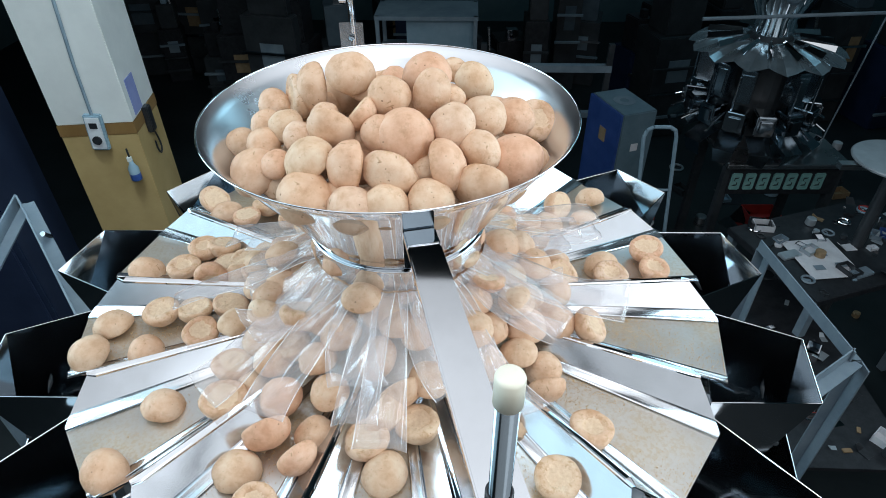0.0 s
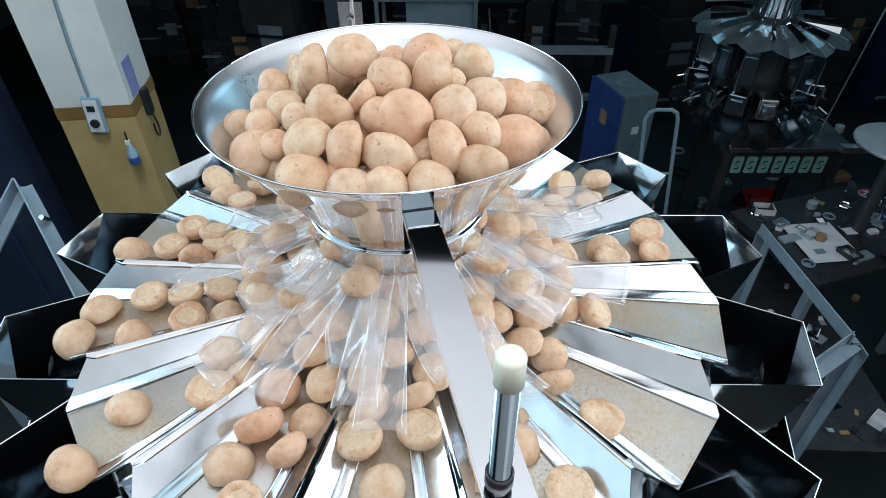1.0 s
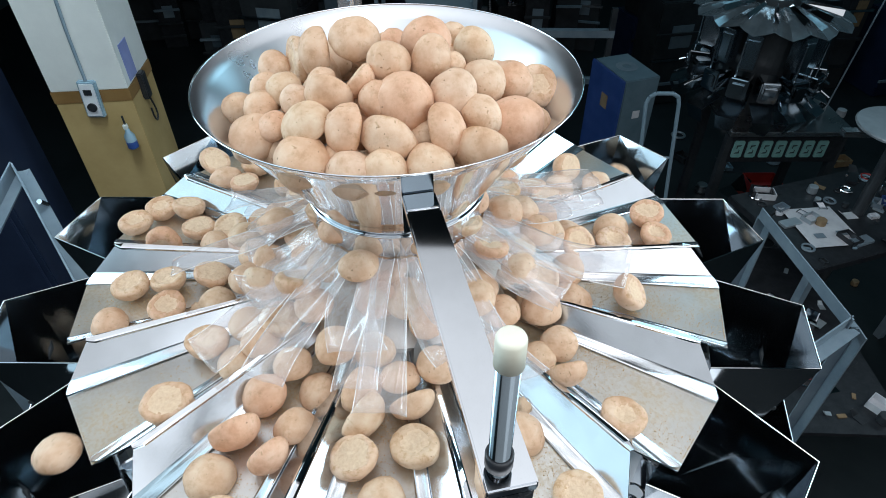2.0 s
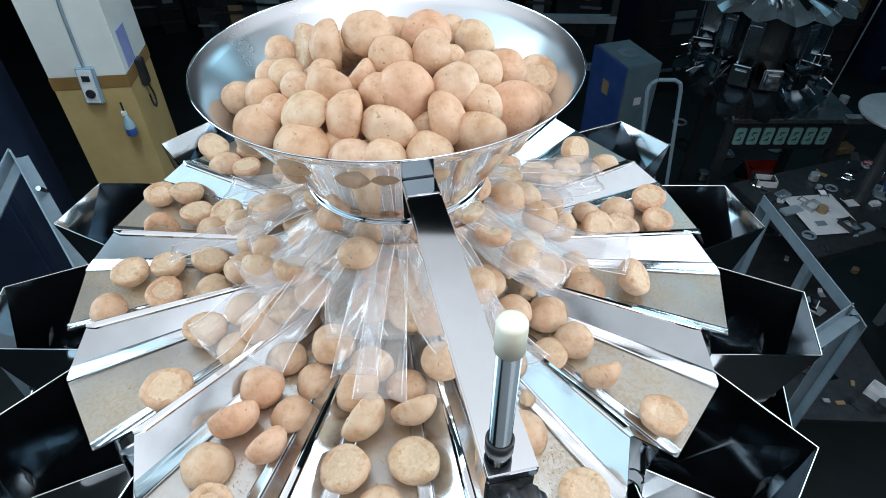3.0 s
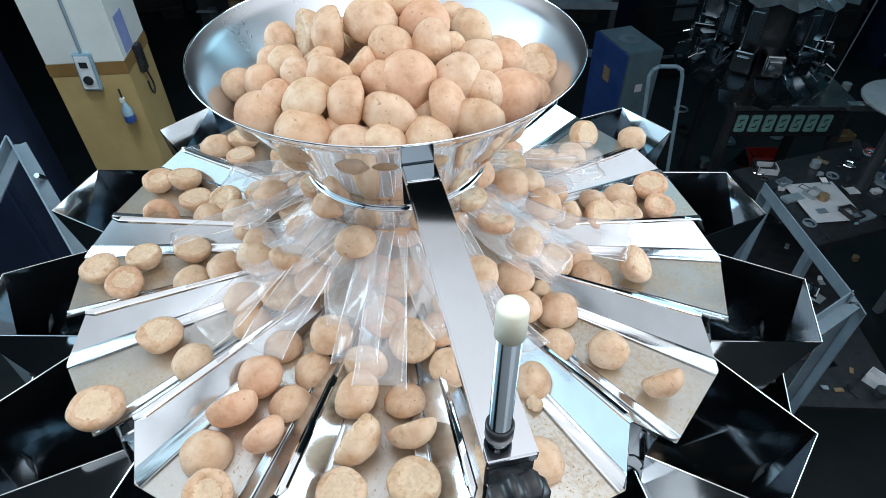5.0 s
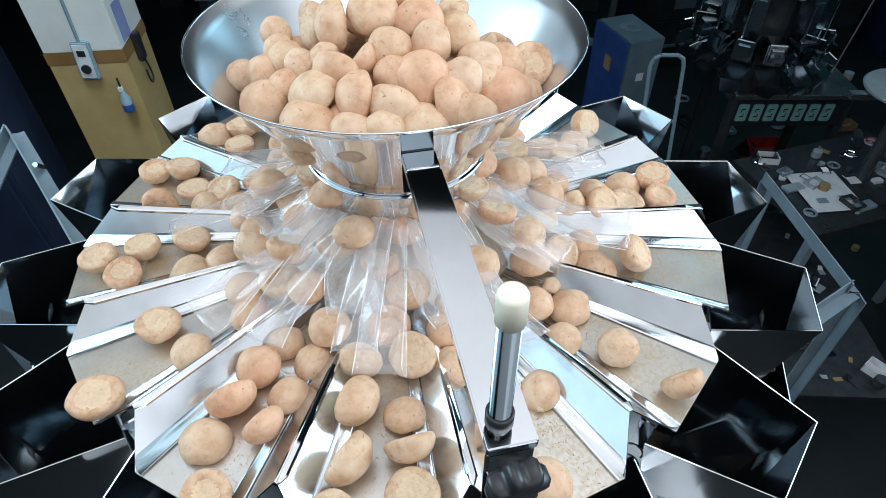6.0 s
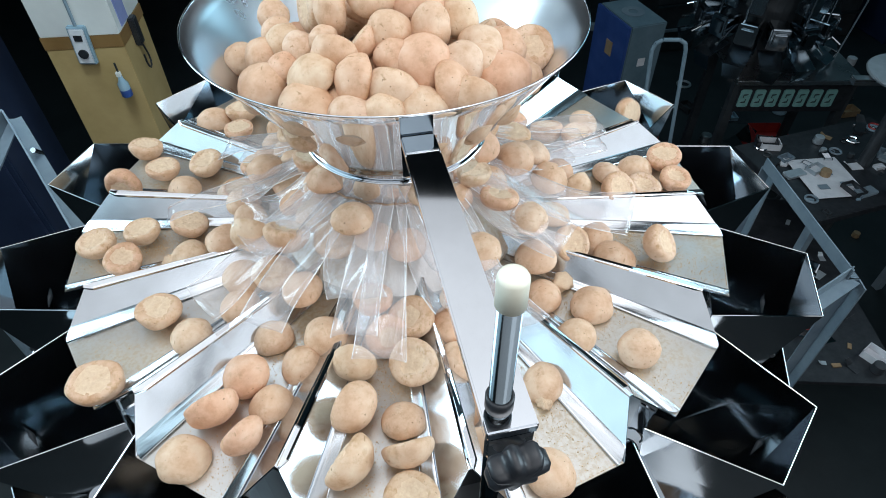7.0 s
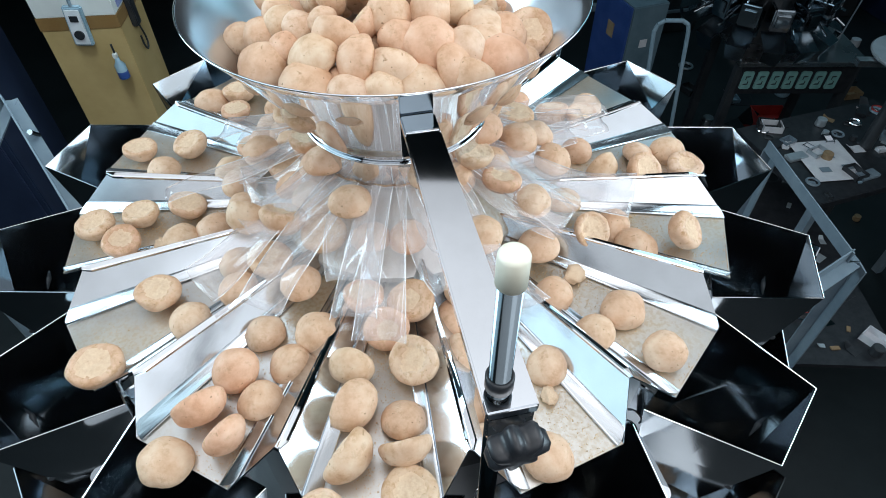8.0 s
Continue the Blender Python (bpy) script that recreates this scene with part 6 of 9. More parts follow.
    slide(next(pieces), 3, (0.07, -0.15, 0.99), [(0, 0.216, 0.0207, 0.0352), (1, 0.2205, 0.0117, 0.0327), (2.1, 0.2368, 0.0125, 0.0238), (3.4, 0.2451, 0.0049, 0.0065), (4.7, 0.2467, 0.0032, 0.0065), (6, 0.2554, 0.0096, 0.0065), (6.5, 0.2625, 0.0102, 0.0065), (7, 0.2743, -0.0022, 0.0065), (7.5, 0.2834, -0.0036, 0.0065), (8, 0.2957, -0.0074, 0.0065)])
    slide(next(pieces), 3, (-0.07, 0.32, 0.95), [(0, 0.1522, -0.0006, 0.0703), (1, 0.152, -0.002, 0.0704), (2.1, 0.1665, -0.003, 0.0625), (3.4, 0.1804, -0.012, 0.0548), (4.7, 0.1839, -0.0087, 0.0528), (6, 0.1936, 0.0033, 0.0475), (7, 0.2103, -0.007, 0.0383), (8, 0.225, -0.0028, 0.0302)])
    slide(next(pieces), 4, (0.14, 0.09, -0.99), [(0, 0.3864, 0.0071, 0.0224), (1, 0.3846, 0.0063, 0.0224), (2.1, 0.3875, 0.0122, 0.0224), (3.4, 0.3907, 0.0154, 0.0224), (4.7, 0.3907, 0.015, 0.0224), (6, 0.3908, 0.0099, 0.0224), (6.5, 0.3908, 0.013, 0.0224), (7, 0.4104, 0.016, 0.0224), (7.4, 0.4422, 0.0169, 0.0224), (7.65, 0.476, 0.0078, -0.012), (7.8, 0.492, 0.006, -0.144), (7.95, 0.494, 0.0043, -0.352), (8, 0.494, 0.0043, -0.372)])
    slide(next(pieces), 4, (-0.04, 0.08, -1.0), [(0, 0.3772, -0.0384, 0.0224), (1, 0.3755, -0.0391, 0.0224), (2.1, 0.3783, -0.0376, 0.0224), (3.4, 0.3799, -0.0359, 0.0224), (4.7, 0.3819, -0.0348, 0.0224), (6, 0.3802, -0.038, 0.0224), (6.5, 0.3787, -0.039, 0.0224), (7, 0.4037, -0.0355, 0.0224), (7.3, 0.4342, -0.036, 0.0224), (7.45, 0.476, -0.0392, -0.012), (7.6, 0.492, -0.0305, -0.144), (7.75, 0.494, -0.0218, -0.352), (8, 0.494, -0.0218, -0.372)])
    slide(next(pieces), 4, (-0.03, 0.13, -0.99), [(0, 0.3078, -0.0374, 0.0224), (1, 0.309, -0.0376, 0.0224), (2.1, 0.3106, -0.0379, 0.0224), (3.4, 0.323, -0.0398, 0.0224), (4.7, 0.3236, -0.0398, 0.0224), (6, 0.3258, -0.0401, 0.0224), (6.5, 0.3269, -0.0403, 0.0224), (7, 0.349, -0.0438, 0.0224), (7.3, 0.3782, -0.0485, 0.0224), (7.5, 0.392, -0.0507, 0.0224), (8, 0.4091, -0.0509, 0.0224)])
    slide(next(pieces), 4, (-0.04, -0.23, 0.97), [(0, 0.3095, -0.0036, 0.0066), (1, 0.3109, -0.0048, 0.0066), (2.1, 0.3281, 0.0047, 0.0066), (3.4, 0.3376, 0.009, 0.0066), (4.7, 0.3391, 0.0095, 0.0066), (6, 0.3425, 0.0084, 0.0066), (6.5, 0.3409, 0.0088, 0.0066), (7, 0.361, 0.0087, 0.0066), (7.5, 0.3979, 0.0023, 0.0066), (8, 0.4068, -0.0013, 0.0066)])
    slide(next(pieces), 4, (-0.14, 0.64, -0.75), [(0, 0.2297, -0.0328, 0.0276), (1, 0.23, -0.0328, 0.0275), (1.5, 0.2329, -0.0333, 0.0259), (2.1, 0.2559, -0.0445, 0.0302), (3.4, 0.2833, -0.0447, 0.0302), (4.7, 0.2828, -0.0487, 0.0302), (6, 0.2847, -0.0491, 0.0302), (6.5, 0.2876, -0.0472, 0.0302), (7, 0.3058, -0.0525, 0.0302), (7.3, 0.3154, -0.054, 0.0302), (7.5, 0.3242, -0.0554, 0.0302), (8, 0.3407, -0.0581, 0.0302)])
    slide(next(pieces), 4, (0.26, -0.02, 0.96), [(0, 0.2331, -0.0001, 0.0258), (2.1, 0.2606, 0.0088, 0.0066), (3.4, 0.2958, 0.013, 0.0066), (4.7, 0.2979, 0.0099, 0.0066), (6, 0.2965, 0.0079, 0.0066), (6.5, 0.2989, 0.0087, 0.0066), (7, 0.3162, 0.0083, 0.0066), (7.5, 0.3509, 0.0026, 0.0066), (8, 0.3605, 0.0019, 0.0066)])
    slide(next(pieces), 4, (0.39, -0.9, -0.21), [(0, 0.1857, -0.0256, 0.0519), (1, 0.185, -0.0256, 0.0523), (2.1, 0.2116, -0.0265, 0.0376), (3.4, 0.2269, -0.0323, 0.0292), (4.7, 0.2303, -0.0328, 0.0273), (6, 0.2378, -0.0315, 0.0241), (6.5, 0.2394, -0.0308, 0.0241), (7, 0.2461, -0.0292, 0.0258), (7.5, 0.271, -0.0332, 0.0258), (8, 0.2821, -0.0341, 0.0258)])
    slide(next(pieces), 4, (-0.09, -0.13, 0.99), [(0, 0.1908, 0.0263, 0.049), (3.4, 0.2316, 0.0263, 0.0266), (6, 0.2316, 0.0139, 0.0266), (7, 0.2356, 0.0073, 0.0244), (7.5, 0.2605, 0.0255, 0.0065), (8, 0.2747, 0.0292, 0.0065)])
    slide(next(pieces), 5, (-0.38, -0.08, 0.92), [(0, 0.3431, -0.0417, 0.007), (1, 0.3548, -0.0434, 0.007), (1.5, 0.3588, -0.044, 0.007), (2.1, 0.3717, -0.0439, 0.007), (3.4, 0.3941, -0.0456, 0.007), (4, 0.4045, -0.0476, 0.007), (4.7, 0.4102, -0.0444, 0.007), (5.02, 0.4618, -0.0444, 0.007), (5.25, 0.476, -0.0466, -0.012), (5.4, 0.492, -0.0363, -0.144), (5.55, 0.494, -0.0259, -0.352), (8, 0.494, -0.0259, -0.372)])
    slide(next(pieces), 5, (-0.01, 0.39, 0.92), [(0, 0.4095, 0.0018, 0.007), (1, 0.4188, -0.0035, 0.007), (1.5, 0.4214, -0.0005, 0.007), (1.72, 0.4587, -0.0005, 0.007), (1.95, 0.476, -0.0042, -0.012), (2.1, 0.492, -0.0033, -0.144), (2.25, 0.494, -0.0023, -0.352), (8, 0.494, -0.0023, -0.372)])
    slide(next(pieces), 5, (-0.13, 0.9, -0.42), [(0, 0.326, 0.0017, 0.0275), (1, 0.339, 0.005, 0.0275), (1.5, 0.3375, 0.0041, 0.0275), (2.1, 0.3481, 0.0017, 0.0275), (3.4, 0.3675, 0.0002, 0.0275), (4, 0.3739, -0.0042, 0.0275), (4.7, 0.3778, -0.0025, 0.0275), (6, 0.3764, -0.0048, 0.0275), (6.5, 0.3812, -0.0246, 0.0275), (6.8, 0.3997, -0.0333, 0.0275), (7, 0.476, -0.0217, -0.012), (7.15, 0.492, -0.0169, -0.144), (7.3, 0.494, -0.0121, -0.352), (8, 0.494, -0.0121, -0.372)])
    slide(next(pieces), 5, (0.21, -0.21, 0.96), [(0, 0.2945, -0.009, 0.0067), (1, 0.3024, -0.0132, 0.0067), (2.1, 0.3179, -0.0103, 0.0067), (3.4, 0.337, -0.0118, 0.0067), (4, 0.3401, -0.0115, 0.0067), (4.7, 0.3419, -0.0104, 0.0067), (6, 0.3444, -0.0122, 0.0067), (6.5, 0.3498, -0.0125, 0.0067), (7, 0.364, -0.0107, 0.0067), (7.5, 0.3641, -0.0162, 0.0067), (8, 0.3634, -0.0185, 0.0067)])
    slide(next(pieces), 5, (-0.16, -0.25, -0.95), [(0, 0.2534, 0.008, 0.0221), (1, 0.2534, 0.002, 0.0221), (2.1, 0.2639, 0.0071, 0.0221), (3.4, 0.2793, 0.0076, 0.0221), (4.7, 0.2794, 0.0057, 0.0221), (6, 0.2794, 0.0003, 0.0221), (6.5, 0.2823, 0.0005, 0.0221), (7, 0.2888, 0.0015, 0.0221), (7.5, 0.2894, -0.0016, 0.0221), (8, 0.2932, -0.0049, 0.0221)])
    slide(next(pieces), 5, (-0.01, 0.06, -1.0), [(0, 0.2319, -0.0371, 0.0264), (2.1, 0.2653, -0.0307, 0.0225), (3.4, 0.2846, -0.0338, 0.0225), (4.7, 0.2925, -0.035, 0.0225), (6, 0.2962, -0.0356, 0.0225), (6.5, 0.3021, -0.0365, 0.0225), (7, 0.3163, -0.0388, 0.0225), (7.5, 0.3198, -0.0393, 0.0225), (8, 0.323, -0.0398, 0.0225)])
    slide(next(pieces), -6, (0.47, 0.45, 0.76), [(0, 0.1005, -0.0078, 0.0892), (2.2, 0.1055, -0.0078, 0.0892), (4.7, 0.1105, -0.0078, 0.0892), (8, 0.1205, -0.0078, 0.0892)])
    slide(next(pieces), -6, (-0.13, -0.13, -0.98), [(0, 0.1491, -0.0171, 0.0625), (2.2, 0.1541, -0.0171, 0.0625), (4.7, 0.1591, -0.0171, 0.0625), (8, 0.1691, -0.0171, 0.0625)])
    slide(next(pieces), -6, (-0.7, -0.08, 0.71), [(0, 0.1639, 0.02, 0.0543), (2.2, 0.1689, 0.02, 0.0543), (4.7, 0.1739, 0.02, 0.0543), (8, 0.1839, 0.02, 0.0543)])
    slide(next(pieces), -6, (-0.89, -0.39, -0.24), [(0, 0.1844, -0.0126, 0.0431), (2.2, 0.1894, -0.0126, 0.0431), (4.7, 0.1944, -0.0126, 0.0431), (8, 0.2044, -0.0126, 0.0431)])
    slide(next(pieces), -6, (-0.08, -0.12, 0.99), [(0, 0.2166, 0.0206, 0.0276), (2.2, 0.2196, 0.0206, 0.0276), (4.7, 0.2226, 0.0206, 0.0276), (8, 0.2286, 0.0206, 0.0276)])
    slide(next(pieces), -6, (0.06, -0.02, -1.0), [(0, 0.2379, -0.0251, 0.018), (2.2, 0.2409, -0.0251, 0.018), (4.7, 0.2439, -0.0251, 0.018), (8, 0.2499, -0.0251, 0.018)])
    slide(next(pieces), -6, (-0.13, -0.18, -0.97), [(0, 0.0934, 0.0171, 0.1244), (2.2, 0.0984, 0.0171, 0.1244), (4.7, 0.1034, 0.0171, 0.1244), (8, 0.1134, 0.0171, 0.1244)])
    slide(next(pieces), -6, (-0.27, 0.01, 0.96), [(0, 0.1452, 0.0151, 0.0958), (2.2, 0.1502, 0.0151, 0.0958), (4.7, 0.1552, 0.0151, 0.0958), (8, 0.1652, 0.0151, 0.0958)])
    slide(next(pieces), -6, (0.04, 0.0, -1.0), [(0, 0.3177, -0.022, 0.018), (2.2, 0.3207, -0.022, 0.018), (4.7, 0.3237, -0.022, 0.018), (8, 0.3297, -0.022, 0.018)])
    slide(next(pieces), -6, (-0.93, -0.11, -0.37), [(0, 0.3499, 0.022, 0.018), (2.2, 0.3529, 0.022, 0.018), (4.7, 0.3559, 0.022, 0.018), (8, 0.3619, 0.022, 0.018)])
    slide(next(pieces), -6, (-0.19, -0.21, 0.96), [(0, 0.388, -0.022, 0.018), (2.2, 0.391, -0.022, 0.018), (4.7, 0.394, -0.022, 0.018), (8, 0.4, -0.022, 0.018)])
    slide(next(pieces), -5, (0.49, 0.14, 0.86), [(0, 0.0975, -0.0123, 0.0909), (2.2, 0.1025, -0.0123, 0.0909), (4.7, 0.1075, -0.0123, 0.0909), (8, 0.1175, -0.0123, 0.0909)])
    slide(next(pieces), -5, (0.08, 0.16, 0.98), [(0, 0.1479, -0.0208, 0.0631), (2.2, 0.1529, -0.0208, 0.0631), (4.7, 0.1579, -0.0208, 0.0631), (8, 0.1679, -0.0208, 0.0631)])
    slide(next(pieces), -5, (-0.05, 0.1, 0.99), [(0, 0.1851, -0.017, 0.0427), (2.2, 0.1901, -0.017, 0.0427), (4.7, 0.1951, -0.017, 0.0427), (8, 0.2051, -0.017, 0.0427)])
    slide(next(pieces), -5, (-0.15, 0.13, -0.98), [(0, 0.2308, -0.026, 0.0198), (2.2, 0.2338, -0.026, 0.0198), (4.7, 0.2368, -0.026, 0.0198), (8, 0.2428, -0.026, 0.0198)])
    slide(next(pieces), -5, (-0.72, 0.64, -0.25), [(0, 0.0883, -0.0005, 0.1271), (2.2, 0.0933, -0.0005, 0.1271), (4.7, 0.0983, -0.0005, 0.1271), (8, 0.1083, -0.0005, 0.1271)])
    slide(next(pieces), -5, (0.63, 0.41, 0.65), [(0, 0.1318, -0.0183, 0.1032), (2.2, 0.1368, -0.0183, 0.1032), (4.7, 0.1418, -0.0183, 0.1032), (8, 0.1518, -0.0183, 0.1032)])
    slide(next(pieces), -5, (-0.98, -0.17, -0.02), [(0, 0.1244, 0.0183, 0.1073), (2.2, 0.1294, 0.0183, 0.1073), (4.7, 0.1344, 0.0183, 0.1073), (8, 0.1444, 0.0183, 0.1073)])
    slide(next(pieces), -4, (0.06, 0.15, -0.99), [(0, 0.0899, -0.0169, 0.0951), (2.2, 0.0949, -0.0169, 0.0951), (4.7, 0.0999, -0.0169, 0.0951), (8, 0.1099, -0.0169, 0.0951)])
    slide(next(pieces), -4, (0.1, -0.34, 0.94), [(0, 0.1254, 0.0156, 0.0755), (2.2, 0.1304, 0.0156, 0.0755), (4.7, 0.1354, 0.0156, 0.0755), (8, 0.1454, 0.0156, 0.0755)])
    slide(next(pieces), -4, (-0.17, -0.03, 0.99), [(0, 0.1504, -0.0212, 0.0618), (2.2, 0.1554, -0.0212, 0.0618), (4.7, 0.1604, -0.0212, 0.0618), (8, 0.1704, -0.0212, 0.0618)])
    slide(next(pieces), -4, (-0.23, 0.03, 0.97), [(0, 0.1828, -0.0169, 0.0439), (2.2, 0.1878, -0.0169, 0.0439), (4.7, 0.1928, -0.0169, 0.0439), (8, 0.2028, -0.0169, 0.0439)])
    slide(next(pieces), -4, (0.17, -0.11, 0.98), [(0, 0.0973, 0.01, 0.1222), (2.2, 0.1023, 0.01, 0.1222), (4.7, 0.1073, 0.01, 0.1222), (8, 0.1173, 0.01, 0.1222)])
    slide(next(pieces), -4, (-0.1, -0.26, -0.96), [(0, 0.1344, -0.0167, 0.1018), (2.2, 0.1394, -0.0167, 0.1018), (4.7, 0.1444, -0.0167, 0.1018), (8, 0.1544, -0.0167, 0.1018)])
    slide(next(pieces), -4, (-0.1, 0.13, -0.99), [(0, 0.2269, -0.033, 0.0219), (2.2, 0.2299, -0.033, 0.0219), (4.7, 0.2329, -0.033, 0.0219), (8, 0.2389, -0.033, 0.0219)])
    slide(next(pieces), -3, (0.1, -0.11, -0.99), [(0, 0.092, -0.0136, 0.0939), (2.2, 0.097, -0.0136, 0.0939), (4.7, 0.102, -0.0136, 0.0939), (8, 0.112, -0.0136, 0.0939)])
    slide(next(pieces), -3, (-0.04, 0.11, -0.99), [(0, 0.1267, -0.0007, 0.0748), (2.2, 0.1317, -0.0007, 0.0748), (4.7, 0.1367, -0.0007, 0.0748), (8, 0.1467, -0.0007, 0.0748)])
    slide(next(pieces), -3, (0.06, 0.01, -1.0), [(0, 0.0934, 0.011, 0.1243), (2.2, 0.0984, 0.011, 0.1243), (4.7, 0.1034, 0.011, 0.1243), (8, 0.1134, 0.011, 0.1243)])
    slide(next(pieces), -3, (0.24, -0.37, 0.9), [(0, 0.1585, -0.0224, 0.0885), (2.2, 0.1635, -0.0224, 0.0885), (4.7, 0.1685, -0.0224, 0.0885), (8, 0.1785, -0.0224, 0.0885)])
    slide(next(pieces), -3, (-0.05, 0.07, 1.0), [(0, 0.1978, -0.0242, 0.0357), (2.2, 0.2028, -0.0242, 0.0357), (4.7, 0.2078, -0.0242, 0.0357), (8, 0.2178, -0.0242, 0.0357)])
    slide(next(pieces), -2, (0.2, 0.06, 0.98), [(0, 0.0894, -0.0097, 0.0953), (2.2, 0.0944, -0.0097, 0.0953), (4.7, 0.0994, -0.0097, 0.0953), (8, 0.1094, -0.0097, 0.0953)])
    slide(next(pieces), -2, (0.06, -0.42, 0.91), [(0, 0.1245, -0.0191, 0.076), (2.2, 0.1295, -0.0191, 0.076), (4.7, 0.1345, -0.0191, 0.076), (8, 0.1445, -0.0191, 0.076)])
    slide(next(pieces), -2, (-0.11, 0.21, 0.97), [(0, 0.1196, 0.0177, 0.0787), (2.2, 0.1246, 0.0177, 0.0787), (4.7, 0.1296, 0.0177, 0.0787), (8, 0.1396, 0.0177, 0.0787)])
    slide(next(pieces), -2, (0.62, 0.7, -0.36), [(0, 0.1587, 0.0013, 0.0572), (2.2, 0.1637, 0.0013, 0.0572), (4.7, 0.1687, 0.0013, 0.0572), (8, 0.1787, 0.0013, 0.0572)])
    slide(next(pieces), -2, (0.73, 0.64, -0.24), [(0, 0.1915, -0.0168, 0.0704), (2.2, 0.1965, -0.0168, 0.0704), (4.7, 0.2015, -0.0168, 0.0704), (8, 0.2115, -0.0168, 0.0704)])
    slide(next(pieces), -2, (0.34, 0.27, -0.9), [(0, 0.1632, 0.0249, 0.0859), (2.2, 0.1682, 0.0249, 0.0859), (4.7, 0.1732, 0.0249, 0.0859), (8, 0.1832, 0.0249, 0.0859)])
    slide(next(pieces), -2, (-0.03, -0.18, 0.98), [(0, 0.0969, 0.0153, 0.1224), (2.2, 0.1019, 0.0153, 0.1224), (4.7, 0.1069, 0.0153, 0.1224), (8, 0.1169, 0.0153, 0.1224)])
    slide(next(pieces), -1, (-0.19, -0.01, 0.98), [(0, 0.1237, 0.0199, 0.1077), (2.2, 0.1287, 0.0199, 0.1077), (4.7, 0.1337, 0.0199, 0.1077), (8, 0.1437, 0.0199, 0.1077)])
    slide(next(pieces), 1, (-0.14, -0.23, 0.96), [(0, 0.0934, -0.0068, 0.1243), (2.2, 0.0984, -0.0068, 0.1243), (4.7, 0.1034, -0.0068, 0.1243), (8, 0.1134, -0.0068, 0.1243)])
    slide(next(pieces), 1, (0.13, -0.24, 0.96), [(0, 0.1726, 0.0253, 0.0807), (2.2, 0.1776, 0.0253, 0.0807), (4.7, 0.1826, 0.0253, 0.0807), (8, 0.1926, 0.0253, 0.0807)])
    slide(next(pieces), 2, (-0.01, -0.19, 0.98), [(0, 0.0902, -0.0135, 0.0949), (2.2, 0.0952, -0.0135, 0.0949), (4.7, 0.1002, -0.0135, 0.0949), (8, 0.1102, -0.0135, 0.0949)])
    slide(next(pieces), 2, (-0.04, -0.15, -0.99), [(0, 0.0961, 0.013, 0.1228), (2.2, 0.1011, 0.013, 0.1228), (4.7, 0.1061, 0.013, 0.1228), (8, 0.1161, 0.013, 0.1228)])
    slide(next(pieces), 2, (-0.02, -0.22, -0.98), [(0, 0.136, 0.0165, 0.1009), (2.2, 0.141, 0.0165, 0.1009), (4.7, 0.146, 0.0165, 0.1009), (8, 0.156, 0.0165, 0.1009)])
    slide(next(pieces), 2, (0.13, 0.13, 0.98), [(0, 0.1772, 0.0235, 0.0782), (2.2, 0.1822, 0.0235, 0.0782), (4.7, 0.1872, 0.0235, 0.0782), (8, 0.1972, 0.0235, 0.0782)])
    slide(next(pieces), 3, (-0.0, -0.14, 0.99), [(0, 0.1056, -0.0148, 0.0864), (2.2, 0.1106, -0.0148, 0.0864), (4.7, 0.1156, -0.0148, 0.0864), (8, 0.1256, -0.0148, 0.0864)])
    slide(next(pieces), 3, (0.03, -0.02, 1.0), [(0, 0.0904, 0.0029, 0.126), (2.2, 0.0954, 0.0029, 0.126), (4.7, 0.1004, 0.0029, 0.126), (8, 0.1104, 0.0029, 0.126)])
    slide(next(pieces), 3, (0.03, -0.21, 0.98), [(0, 0.1351, 0.024, 0.1014), (2.2, 0.1401, 0.024, 0.1014), (4.7, 0.1451, 0.024, 0.1014), (8, 0.1551, 0.024, 0.1014)])
    slide(next(pieces), 3, (0.24, -0.08, 0.97), [(0, 0.1827, 0.0273, 0.0752), (2.2, 0.1877, 0.0273, 0.0752), (4.7, 0.1927, 0.0273, 0.0752), (8, 0.2027, 0.0273, 0.0752)])
    slide(next(pieces), 4, (-0.24, 0.02, -0.97), [(0, 0.0897, -0.0113, 0.0952), (2.2, 0.0947, -0.0113, 0.0952), (4.7, 0.0997, -0.0113, 0.0952), (8, 0.1097, -0.0113, 0.0952)])
    slide(next(pieces), 4, (-0.11, -0.15, 0.98), [(0, 0.1242, -0.0049, 0.0762), (2.2, 0.1292, -0.0049, 0.0762), (4.7, 0.1342, -0.0049, 0.0762), (8, 0.1442, -0.0049, 0.0762)])
    slide(next(pieces), 4, (-0.14, 0.01, -0.99), [(0, 0.1575, 0.0124, 0.0579), (2.2, 0.1625, 0.0124, 0.0579), (4.7, 0.1675, 0.0124, 0.0579), (8, 0.1775, 0.0124, 0.0579)])
    slide(next(pieces), 4, (0.19, 0.35, 0.92), [(0, 0.161, -0.022, 0.0872), (2.2, 0.166, -0.022, 0.0872), (4.7, 0.171, -0.022, 0.0872), (8, 0.181, -0.022, 0.0872)])
    slide(next(pieces), 4, (-0.06, 0.01, -1.0), [(0, 0.1453, 0.0216, 0.0958), (2.2, 0.1503, 0.0216, 0.0958), (4.7, 0.1553, 0.0216, 0.0958), (8, 0.1653, 0.0216, 0.0958)])
    slide(next(pieces), 4, (0.27, 0.19, -0.94), [(0, 0.1005, 0.015, 0.1204), (2.2, 0.1055, 0.015, 0.1204), (4.7, 0.1105, 0.015, 0.1204), (8, 0.1205, 0.015, 0.1204)])
